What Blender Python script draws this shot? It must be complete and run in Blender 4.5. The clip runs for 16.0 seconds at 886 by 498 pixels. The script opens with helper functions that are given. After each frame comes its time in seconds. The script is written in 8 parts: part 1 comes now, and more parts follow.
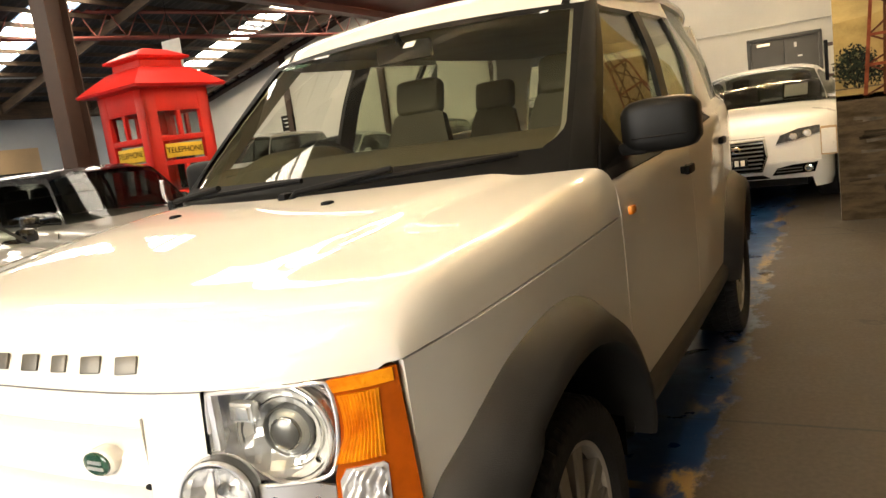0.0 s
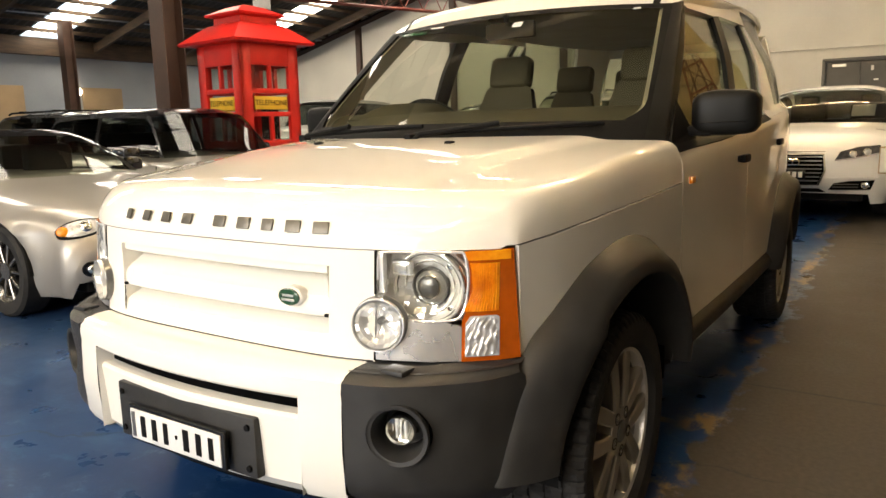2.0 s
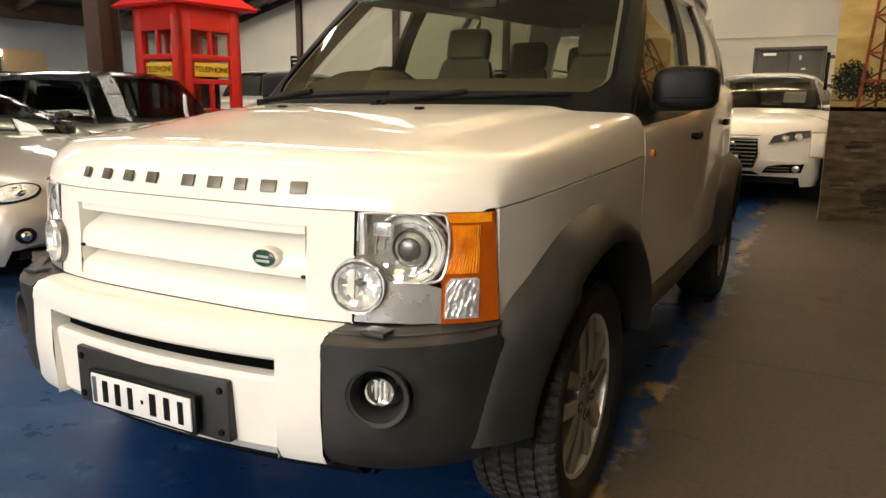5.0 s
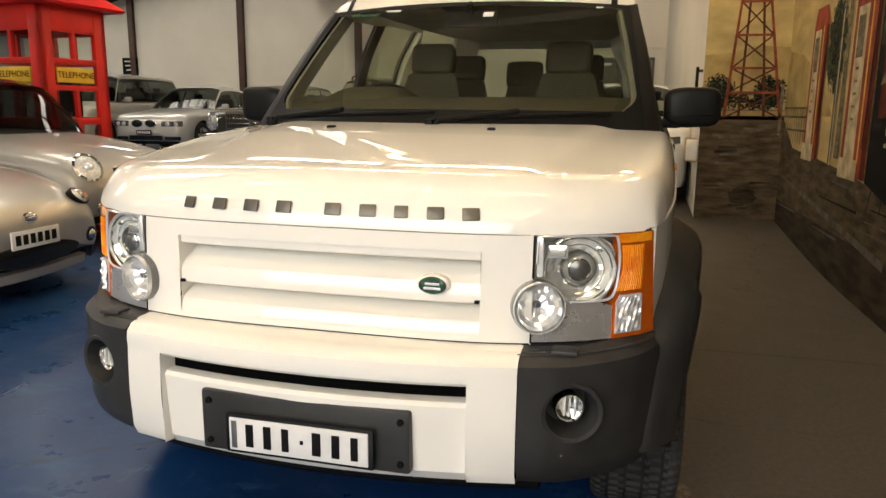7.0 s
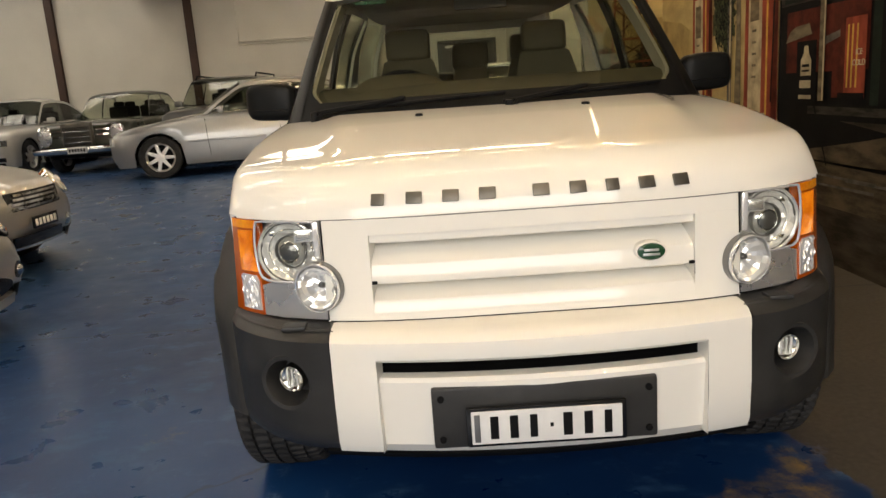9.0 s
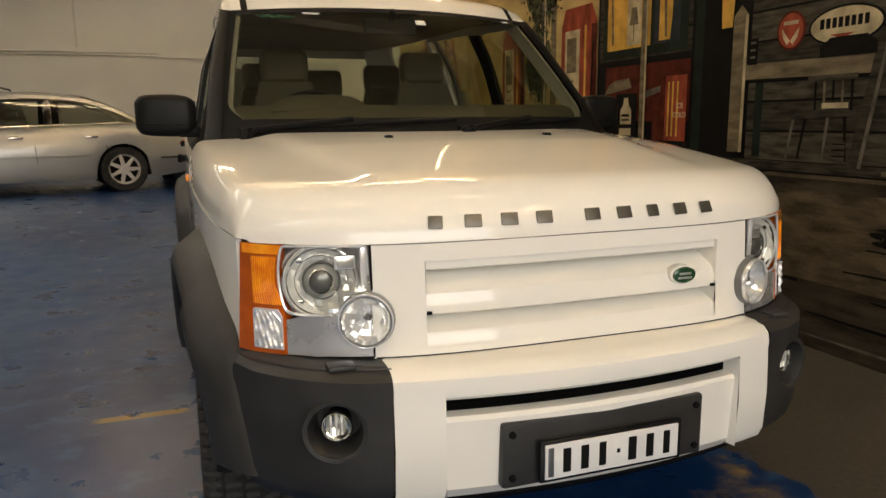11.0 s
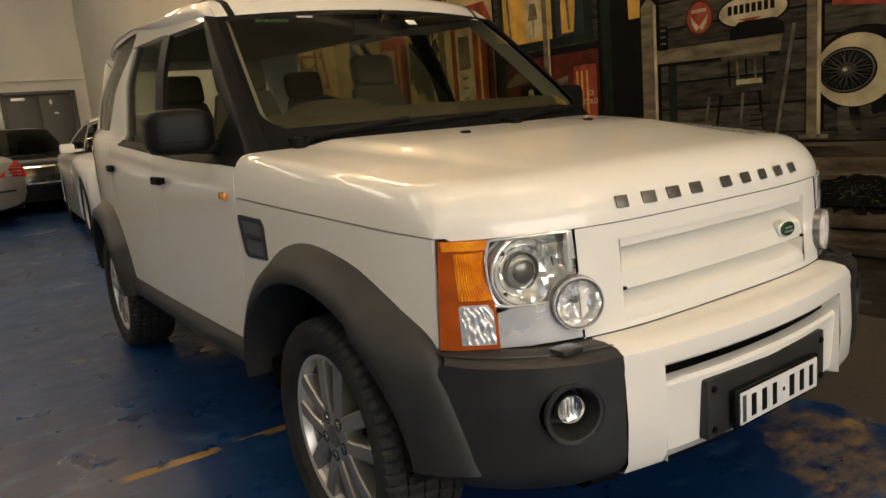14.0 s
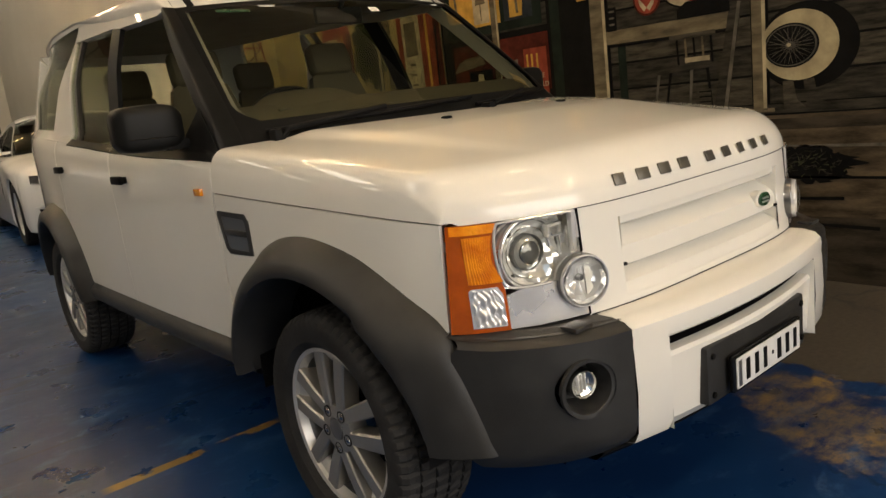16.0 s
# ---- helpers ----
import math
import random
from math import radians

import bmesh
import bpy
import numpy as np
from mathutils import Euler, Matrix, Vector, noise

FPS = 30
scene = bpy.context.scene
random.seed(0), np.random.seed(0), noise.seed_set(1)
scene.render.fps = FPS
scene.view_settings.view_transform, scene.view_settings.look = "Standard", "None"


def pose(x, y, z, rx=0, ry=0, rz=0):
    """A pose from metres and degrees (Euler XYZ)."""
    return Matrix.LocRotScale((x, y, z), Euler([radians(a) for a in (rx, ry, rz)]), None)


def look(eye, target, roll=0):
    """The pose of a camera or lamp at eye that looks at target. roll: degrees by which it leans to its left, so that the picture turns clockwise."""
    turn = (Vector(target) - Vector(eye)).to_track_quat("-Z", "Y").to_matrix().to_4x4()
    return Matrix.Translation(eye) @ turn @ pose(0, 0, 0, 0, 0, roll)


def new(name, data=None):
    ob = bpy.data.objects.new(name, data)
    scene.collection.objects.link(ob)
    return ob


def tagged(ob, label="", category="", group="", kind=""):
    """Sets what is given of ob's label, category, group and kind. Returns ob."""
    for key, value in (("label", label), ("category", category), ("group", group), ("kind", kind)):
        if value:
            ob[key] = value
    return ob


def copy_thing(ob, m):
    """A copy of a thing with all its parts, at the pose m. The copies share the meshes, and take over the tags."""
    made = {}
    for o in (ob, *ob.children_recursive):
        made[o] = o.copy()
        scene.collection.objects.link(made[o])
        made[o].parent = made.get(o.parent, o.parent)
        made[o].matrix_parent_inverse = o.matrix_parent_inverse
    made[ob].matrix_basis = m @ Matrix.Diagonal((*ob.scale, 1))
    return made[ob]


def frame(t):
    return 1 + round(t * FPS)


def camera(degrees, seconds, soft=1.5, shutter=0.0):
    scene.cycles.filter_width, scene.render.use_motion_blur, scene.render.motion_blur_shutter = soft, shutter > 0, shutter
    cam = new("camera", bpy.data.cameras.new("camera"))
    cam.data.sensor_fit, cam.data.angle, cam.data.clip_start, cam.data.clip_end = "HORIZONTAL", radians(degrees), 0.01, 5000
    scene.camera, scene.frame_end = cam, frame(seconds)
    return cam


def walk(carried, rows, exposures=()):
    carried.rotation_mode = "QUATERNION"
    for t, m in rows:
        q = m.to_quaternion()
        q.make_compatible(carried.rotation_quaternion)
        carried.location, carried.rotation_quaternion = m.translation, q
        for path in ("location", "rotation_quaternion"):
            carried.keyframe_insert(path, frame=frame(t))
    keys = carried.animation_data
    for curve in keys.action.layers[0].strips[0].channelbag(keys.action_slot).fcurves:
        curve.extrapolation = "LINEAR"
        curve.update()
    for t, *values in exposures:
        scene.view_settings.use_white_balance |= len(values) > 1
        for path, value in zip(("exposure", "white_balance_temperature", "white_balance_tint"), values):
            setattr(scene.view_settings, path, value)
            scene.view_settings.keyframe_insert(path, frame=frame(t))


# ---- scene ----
cam = camera(63.1, 16.0)
PATH = [
    (0, (1.442, -0.537, 1.297), (0.463, 1.18, 0.994), -7.7),
    (0.5, (1.496, -0.689, 1.303), (0.453, 1.007, 1.109), -5.8),
    (1, (1.577, -0.815, 1.295), (0.479, 0.843, 1.082), -4.6),
    (1.5, (1.584, -0.935, 1.267), (0.469, 0.705, 1.016), -1.8),
    (2, (1.549, -1.049, 1.223), (0.468, 0.6, 0.888), -1.3),
    (2.5, (1.544, -1.062, 1.164), (0.419, 0.566, 0.876), -0.7),
    (3, (1.558, -1.06, 1.121), (0.448, 0.587, 0.889), -0.6),
    (3.5, (1.578, -1.065, 1.096), (0.472, 0.581, 0.836), -0.7),
    (4, (1.591, -1.08, 1.144), (0.523, 0.576, 0.804), -0.2),
    (6.5, (0.952, -1.305, 1.215), (0.355, 0.564, 0.825), 0.4),
    (7, (0.734, -1.434, 1.236), (0.243, 0.467, 0.854), 0.5),
    (7.5, (0.476, -1.454, 1.211), (0.062, 0.462, 0.815), -1.7),
    (8, (0.268, -1.448, 1.215), (0.031, 0.486, 0.761), -2.9),
    (8.5, (0.038, -1.525, 1.215), (-0.088, 0.421, 0.77), -5.1),
    (9, (-0.189, -1.561, 1.241), (-0.224, 0.393, 0.817), -4.1),
    (9.5, (-0.385, -1.516, 1.224), (-0.315, 0.446, 0.838), -3.3),
    (10, (-0.584, -1.461, 1.225), (-0.236, 0.473, 0.851), -3.2),
    (12.5, (-1.362, -1.156, 1.215), (-0.463, 0.595, 0.861), -2.4),
    (13, (-1.551, -1.119, 1.232), (-0.504, 0.541, 0.847), -5.8),
    (13.5, (-1.671, -1.058, 1.234), (-0.573, 0.577, 0.889), -5.1),
    (14, (-1.706, -0.954, 1.229), (-0.593, 0.668, 0.867), -4.9),
    (14.5, (-1.753, -0.891, 1.235), (-0.558, 0.656, 0.815), -4.3),
    (15, (-1.837, -0.872, 1.248), (-0.608, 0.655, 0.853), -5.5),
    (15.5, (-1.846, -0.867, 1.238), (-0.636, 0.674, 0.834), -5.2),
    (16, (-1.834, -0.86, 1.24), (-0.594, 0.654, 0.828), -6.9),
]
walk(cam, [(t, look(eye, target, roll)) for t, eye, target, roll in PATH],
     [(0.0, 1.57, 6650, 11), (1.5, 1.4, 6600, 11), (4.0, 1.22, 6550, 11), (7.0, 0.76, 6350, 11), (9.0, 0.53, 6450, 12), (12.5, 0.21, 6600, 11), (16.0, 0.33, 6700, 12)])

# ---- world and exposure ----
world = bpy.data.worlds.new("world")
scene.world = world
world.use_nodes = True
wn = world.node_tree
sky = wn.nodes.new("ShaderNodeTexSky")
sky.sky_type, sky.sun_disc = "NISHITA", False
sky.sun_elevation, sky.sun_rotation = radians(50), radians(-100)
wn.links.new(sky.outputs[0], wn.nodes["Background"].inputs[0])
wn.nodes["Background"].inputs[1].default_value = 0.1
SKYLIGHT, TUBE = 5.6, 47.0     # glow of the roof sheets and of the tubes
day = new("front_daylight", bpy.data.lights.new("front_daylight", "AREA"))   # added lamp, stands in for daylight through an unseen front opening
day.data.shape, day.data.size, day.data.size_y, day.data.energy, day.data.color = "RECTANGLE", 5.8, 3.0, 236.0, (1.0, 0.93, 0.83)
day.matrix_world = look((-0.85, -5.95, 2.75), (-0.85, 0, 1.4))


# ---- materials ----
def nodes_of(name):
    m = bpy.data.materials.new(name)
    m.use_nodes = True
    return m, m.node_tree, m.node_tree.nodes["Principled BSDF"]


def mat(name, color, rough=0.5, metal=0.0, var=0.12, scale=6.0, fine=60.0, bump=0.0, coat=0.0, tint=None, random_piece=0.0, stretch=None, spec=0.5):
    """A surface with variation at two scales: blotches and grain."""
    m, t, b = nodes_of(name)
    n, l = t.nodes.new, t.links.new
    co = n("ShaderNodeTexCoord")
    mp = n("ShaderNodeMapping")
    l(co.outputs["Object"], mp.inputs[0])
    if stretch:
        mp.inputs["Scale"].default_value = stretch
    big, small = n("ShaderNodeTexNoise"), n("ShaderNodeTexNoise")
    big.inputs["Scale"].default_value, big.inputs["Detail"].default_value = scale, 4
    small.inputs["Scale"].default_value, small.inputs["Detail"].default_value = fine, 3
    l(mp.outputs[0], big.inputs[0]), l(mp.outputs[0], small.inputs[0])
    mix = n("ShaderNodeMix")
    mix.data_type, mix.blend_type = "RGBA", "MIX"
    dark = tint or tuple(c * (1 - 2.2 * var) for c in color)
    lite = tuple(min(1, c * (1 + var)) for c in color)
    mix.inputs["A"].default_value, mix.inputs["B"].default_value = (*dark, 1), (*lite, 1)
    add = n("ShaderNodeMath")
    add.operation = "MULTIPLY_ADD"
    l(small.outputs[0], add.inputs[0])
    add.inputs[1].default_value = 0.4
    sub = n("ShaderNodeMapRange")
    sub.inputs["From Min"].default_value, sub.inputs["From Max"].default_value = 0.35, 0.65
    sub.inputs["To Max"].default_value = 0.6
    l(big.outputs[0], sub.inputs[0]), l(sub.outputs[0], add.inputs[2])
    l(add.outputs[0], mix.inputs["Factor"])
    out = mix.outputs["Result"]
    if random_piece:
        info, hsv, rng = n("ShaderNodeObjectInfo"), n("ShaderNodeHueSaturation"), n("ShaderNodeMapRange")
        rng.inputs["To Min"].default_value, rng.inputs["To Max"].default_value = 1 - random_piece, 1 + random_piece
        l(info.outputs["Random"], rng.inputs[0]), l(rng.outputs[0], hsv.inputs["Value"]), l(out, hsv.inputs["Color"])
        out = hsv.outputs[0]
    l(out, b.inputs["Base Color"])
    rr = n("ShaderNodeMapRange")
    rr.inputs["To Min"].default_value, rr.inputs["To Max"].default_value = max(0.02, rough - 0.08), min(1, rough + 0.1)
    l(big.outputs[0], rr.inputs[0]), l(rr.outputs[0], b.inputs["Roughness"])
    b.inputs["Metallic"].default_value, b.inputs["Specular IOR Level"].default_value = metal, spec
    if coat:
        b.inputs["Coat Weight"].default_value, b.inputs["Coat Roughness"].default_value = coat, 0.03
    if bump:
        bp = n("ShaderNodeBump")
        bp.inputs["Strength"].default_value, bp.inputs["Distance"].default_value = bump, 0.004
        l(small.outputs[0], bp.inputs["Height"]), l(bp.outputs[0], b.inputs["Normal"])
    return m


def glow(name, color, strength):
    m, t, b = nodes_of(name)
    b.inputs["Base Color"].default_value = (*color, 1)
    b.inputs["Emission Color"].default_value, b.inputs["Emission Strength"].default_value = (*color, 1), strength
    b.inputs["Roughness"].default_value = 0.5
    return m


def glass(name, tint, ior=1.45, rough=0.0):
    """A thin pane: it lets light through with its tint and mirrors more at a slant."""
    m, t, b = nodes_of(name)
    n, l = t.nodes.new, t.links.new
    clear, gloss, mix, face = n("ShaderNodeBsdfTransparent"), n("ShaderNodeBsdfGlossy"), n("ShaderNodeMixShader"), n("ShaderNodeLayerWeight")
    power, fres = n("ShaderNodeMath"), n("ShaderNodeMath")
    face.inputs["Blend"].default_value = 0.5
    power.operation, fres.operation = "POWER", "MULTIPLY_ADD"
    power.inputs[1].default_value = 5.0
    fres.inputs[1].default_value, fres.inputs[2].default_value = 0.65, ((ior - 1) / (ior + 1)) ** 2
    l(face.outputs["Facing"], power.inputs[0]), l(power.outputs[0], fres.inputs[0])
    clear.inputs[0].default_value = (*tint, 1)
    gloss.inputs["Roughness"].default_value = rough
    l(fres.outputs[0], mix.inputs[0]), l(clear.outputs[0], mix.inputs[1]), l(gloss.outputs[0], mix.inputs[2])
    l(mix.outputs[0], t.nodes["Material Output"].inputs[0])
    return m


def floor_paint():
    """Blue floor paint, worn to concrete in patches and scratches; bare concrete beyond x = 0.95."""
    m, t, b = nodes_of("floor_paint")
    n, l = t.nodes.new, t.links.new
    co = n("ShaderNodeTexCoord")
    def noise_of(scale, detail=5, stretch=None, rough=0.55):
        x = n("ShaderNodeTexNoise")
        x.inputs["Scale"].default_value, x.inputs["Detail"].default_value, x.inputs["Roughness"].default_value = scale, detail, rough
        if stretch:
            mp = n("ShaderNodeMapping")
            mp.inputs["Scale"].default_value = stretch
            l(co.outputs["Object"], mp.inputs[0]), l(mp.outputs[0], x.inputs[0])
        else:
            l(co.outputs["Object"], x.inputs[0])
        return x.outputs[0]
    def ramp(src, lo, hi, a=0.0, z=1.0):
        r = n("ShaderNodeMapRange")
        r.inputs["From Min"].default_value, r.inputs["From Max"].default_value = lo, hi
        r.inputs["To Min"].default_value, r.inputs["To Max"].default_value = a, z
        l(src, r.inputs[0])
        return r.outputs[0]
    def math_of(op, a, z=0.0):
        x = n("ShaderNodeMath")
        x.operation = op
        for k, v in ((0, a), (1, z)):
            if isinstance(v, (int, float)):
                x.inputs[k].default_value = v
            else:
                l(v, x.inputs[k])
        return x.outputs[0]
    def mix(f, a, z):
        x = n("ShaderNodeMix")
        x.data_type = "RGBA"
        for k, v in (("Factor", f), ("A", a), ("B", z)):
            if isinstance(v, (float, tuple)):
                x.inputs[k].default_value = (*v, 1) if isinstance(v, tuple) else v
            else:
                l(v, x.inputs[k])
        return x.outputs["Result"]
    sep = n("ShaderNodeSeparateXYZ")
    l(co.outputs["Object"], sep.inputs[0])
    X, Y = sep.outputs[0], sep.outputs[1]
    cloud, mid, fine = noise_of(0.7), noise_of(4.0), noise_of(45.0, 4)
    streak = noise_of(5.0, 7, (0.75, 1.35, 1.0), 0.68)
    blue = mix(ramp(cloud, 0.35, 0.65), (0.004, 0.022, 0.082), (0.008, 0.046, 0.150))
    blue = mix(ramp(streak, 0.54, 0.72, 0, 0.75), blue, (0.05, 0.12, 0.24))
    scuff = math_of("MULTIPLY", ramp(noise_of(10.0, 9, (1.0, 0.8, 1.0), 0.78), 0.57, 0.68), ramp(noise_of(1.1, 4), 0.46, 0.60))
    blue = mix(math_of("MULTIPLY", scuff, 0.7), blue, (0.10, 0.17, 0.27))
    # paler, greyer blue in the open middle of the hall, growing towards -x
    pale_left = ramp(math_of("ADD", X, math_of("MULTIPLY", math_of("SUBTRACT", noise_of(0.9, 4), 0.5), 2.4)), -2.2, -3.6, 0.0, 0.5)
    blue = mix(pale_left, blue, (0.045, 0.085, 0.165))
    concrete = mix(ramp(mid, 0.3, 0.7), (0.036, 0.031, 0.025), (0.060, 0.052, 0.042))
    concrete = mix(ramp(fine, 0.35, 0.7, 0, 0.5), concrete, (0.085, 0.075, 0.06))
    ochre = mix(ramp(mid, 0.35, 0.65), (0.14, 0.11, 0.06), (0.32, 0.21, 0.07))
    # edge of the blue field
    edge = math_of("ADD", X, math_of("MULTIPLY", math_of("SUBTRACT", noise_of(5.0, 7, (1, 0.7, 1), 0.7), 0.5), 0.55))
    bare = ramp(edge, 0.93, 0.97)
    # worn ground in front of the bonnet and along the edge
    dx, dy = math_of("SUBTRACT", X, 0.60), math_of("SUBTRACT", Y, 0.16)
    far = math_of("ADD", math_of("MULTIPLY", dx, 1.05), math_of("MULTIPLY", dy, 1.28))
    wide = math_of("SUBTRACT", math_of("MULTIPLY", dx, 2.5), math_of("MULTIPLY", dy, 2.05))
    d = math_of("SQRT", math_of("ADD", math_of("POWER", far, 2.0), math_of("POWER", wide, 2.0)))
    patch = ramp(math_of("ADD", d, math_of("MULTIPLY", math_of("SUBTRACT", noise_of(7.0, 6, None, 0.7), 0.5), 1.3)), 0.72, 0.50)
    along = ramp(math_of("ABSOLUTE", math_of("SUBTRACT", X, 0.9), 0.0), 0.13, 0.03)
    scrape = ramp(noise_of(7.0, 8, (0.8, 1.3, 1.0), 0.78), 0.40, 0.62)
    patch = math_of("MULTIPLY", patch, math_of("MULTIPLY", scrape, 0.95))
    wear = math_of("MULTIPLY", along, ramp(noise_of(5.0, 6, (1, 0.6, 1), 0.7), 0.50, 0.60))
    spots = math_of("MULTIPLY", ramp(noise_of(1.6, 8, None, 0.72), 0.63, 0.70), ramp(fine, 0.35, 0.6))
    # old bay line across
    line = ramp(math_of("ABSOLUTE", math_of("SUBTRACT", Y, 1.82), 0.0), 0.030, 0.024)
    inside = math_of("MULTIPLY", ramp(X, -1.35, -1.3), ramp(X, 0.8, 0.7))
    line = math_of("MULTIPLY", math_of("MULTIPLY", line, inside), ramp(noise_of(5.0, 6, (1.0, 1.2, 1), 0.66), 0.44, 0.50))
    col = mix(math_of("MINIMUM", math_of("ADD", math_of("ADD", patch, wear), math_of("MULTIPLY", spots, 0.6)), 1.0), blue, ochre)
    col = mix(line, col, (0.24, 0.15, 0.035))
    col = mix(bare, col, concrete)
    vor = n("ShaderNodeTexVoronoi")
    vor.feature = "DISTANCE_TO_EDGE"
    vor.inputs["Scale"].default_value = 0.42
    wob = n("ShaderNodeMapping")
    warp = n("ShaderNodeTexNoise")
    warp.inputs["Scale"].default_value, warp.inputs["Detail"].default_value = 3.0, 6
    shift = n("ShaderNodeVectorMath")
    shift.operation = "MULTIPLY_ADD"
    shift.inputs[1].default_value = (0.45, 0.45, 0.0)
    l(co.outputs["Object"], warp.inputs[0]), l(warp.outputs["Color"], shift.inputs[0]), l(co.outputs["Object"], shift.inputs[2])
    l(shift.outputs[0], vor.inputs["Vector"])
    crack = math_of("MULTIPLY", ramp(vor.outputs["Distance"], 0.004, 0.001), ramp(cloud, 0.45, 0.55))
    for at in (2.45, 6.1, 9.9):     # poured joints across the hall
        joint = ramp(math_of("ABSOLUTE", math_of("SUBTRACT", math_of("ADD", Y, math_of("MULTIPLY", cloud, 0.05)), at), 0.0), 0.012, 0.006)
        crack = math_of("MAXIMUM", crack, joint)
    col = mix(math_of("MULTIPLY", crack, 0.5), col, (0.006, 0.010, 0.02))
    l(col, b.inputs["Base Color"])
    b.inputs["Specular IOR Level"].default_value = 0.33
    rough = mix(bare, (0.24, 0.24, 0.24), (0.6, 0.6, 0.6))
    worn = math_of("ADD", rough, ramp(mid, 0.3, 0.7, 0.0, 0.16))
    l(worn, b.inputs["Roughness"])
    bp = n("ShaderNodeBump")
    bp.inputs["Strength"].default_value, bp.inputs["Distance"].default_value = 0.10, 0.003
    l(math_of("ADD", fine, math_of("MULTIPLY", mid, 1.2)), bp.inputs["Height"]), l(bp.outputs[0], b.inputs["Normal"])
    return m


WHITE = mat("white_paint", (0.80, 0.775, 0.705), 0.5, 0, 0.015, 2.0, 30, 0, 1.0, spec=0.1)
WHITE.node_tree.nodes["Principled BSDF"].inputs["Coat Roughness"].default_value = 0.015
SILVER = mat("silver_paint", (0.404, 0.383, 0.344), 0.42, 0.55, 0.03, 3, 200, 0, 0.7)
PALEW = mat("white_silver_paint", (0.62, 0.61, 0.585), 0.36, 0.4, 0.03, 3, 200, 0, 0.9)
PALES = mat("pale_silver_paint", (0.34, 0.335, 0.32), 0.34, 0.6, 0.03, 3, 200, 0, 0.9)
GUNM = mat("dark_bright_alloy", (0.30, 0.28, 0.25), 0.24, 0.9, 0.06, 8, 120, 0.03)
COLDW = mat("cold_white_paint", (0.84, 0.85, 0.85), 0.3, 0, 0.02, 2, 30, 0, 0.9)
BLACKP = mat("black_paint", (0.012, 0.012, 0.014), 0.25, 0, 0.1, 2, 30, 0, 0.9)
GREENP = mat("dark_green_paint", (0.022, 0.024, 0.013), 0.28, 0, 0.1, 2, 30, 0, 0.8)
GREYP = mat("grey_paint", (0.16, 0.16, 0.155), 0.3, 0.6, 0.05, 2, 100, 0, 0.8)
PLASTIC = mat("grey_black_plastic", (0.030, 0.0292, 0.0275), 0.42, 0, 0.18, 9, 420, 0.2, spec=0.40)
BLACK = mat("black_trim", (0.009, 0.009, 0.009), 0.55, 0, 0.2, 8, 200, 0.05, spec=0.07)
# near-black that puts the shade of recesses into the colour
VOID = mat("recess_shade", (0.003, 0.003, 0.003), 0.8, 0, 0.2, 8, 100, spec=0.02)
GLOSSB = mat("gloss_black", (0.01, 0.01, 0.01), 0.14, 0, 0.2, 8, 200)
RUBBER = mat("tyre_rubber", (0.031, 0.030, 0.029), 0.66, 0, 0.25, 12, 150, 0.3, spec=0.2)
ALLOY = mat("alloy", (0.72, 0.70, 0.66), 0.34, 0.6, 0.06, 8, 120, 0.03)
ALLOYD = mat("dull_alloy", (0.46, 0.44, 0.40), 0.36, 0.8, 0.06, 8, 120, 0.03)
CHROME = mat("chrome", (0.82, 0.81, 0.78), 0.09, 1.0, 0.03, 8, 60)
DULLM = mat("lamp_silver", (0.78, 0.765, 0.745), 0.27, 0.78, 0.05, 10, 90)
BRIGHT = mat("bright_reflector", (0.97, 0.97, 0.96), 0.07, 0.6, 0.05, 12, 60)
LETTER = mat("letter_metal", (0.13, 0.118, 0.095), 0.4, 0.6, 0.1, 20, 100)
AMBER = mat("amber_lens", (0.92, 0.36, 0.010), 0.14, 0, 0.12, 25, 90, 0.5, 0.7, (0.70, 0.16, 0.004))
AMBERD = mat("amber_edge", (0.44, 0.082, 0.003), 0.14, 0, 0.1, 25, 120, 0.1, 0.7)
CLEARL = mat("clear_lamp", (0.84, 0.83, 0.80), 0.12, 0.4, 0.2, 45, 110, 0.9)
RIBS = mat("pressed_silver", (0.95, 0.945, 0.93), 0.16, 0.3, 0.05, 40, 120, 0.05)
PARKL = mat("park_glass", (0.88, 0.88, 0.88), 0.09, 0.5, 0.05, 60, 140, 0.05)
LAMPDK = mat("smoked_lamp", (0.10, 0.10, 0.10), 0.15, 0.3, 0.3, 30, 90, 0.2, 0.6)
RED = mat("red_paint", (0.56, 0.014, 0.008), 0.42, 0, 0.10, 3, 40, 0.03, 0.05, spec=0.3)
REDLENS = mat("red_lens", (0.45, 0.02, 0.01), 0.12, 0, 0.15, 30, 100, 0.2, 0.6)
YELLOW = mat("yellow_sign", (0.70, 0.42, 0.02), 0.5, 0, 0.08, 8, 60)
GREENB = mat("badge_green", (0.015, 0.06, 0.025), 0.25, 0, 0.1, 20, 60, 0, 0.5)
PLATEW = mat("plate_white", (0.72, 0.71, 0.68), 0.45, 0, 0.05, 20, 90)
PAPER = mat("paper", (0.78, 0.77, 0.73), 0.7, 0, 0.05, 8, 60)
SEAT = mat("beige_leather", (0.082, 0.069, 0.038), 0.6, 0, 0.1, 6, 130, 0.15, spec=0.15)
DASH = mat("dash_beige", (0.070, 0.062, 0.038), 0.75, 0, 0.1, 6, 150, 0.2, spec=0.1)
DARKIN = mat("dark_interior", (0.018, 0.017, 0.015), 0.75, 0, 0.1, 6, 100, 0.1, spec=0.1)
TRIM = mat("pillar_lining", (0.27, 0.25, 0.19), 0.7, 0, 0.08, 5, 150, 0.1, spec=0.1)
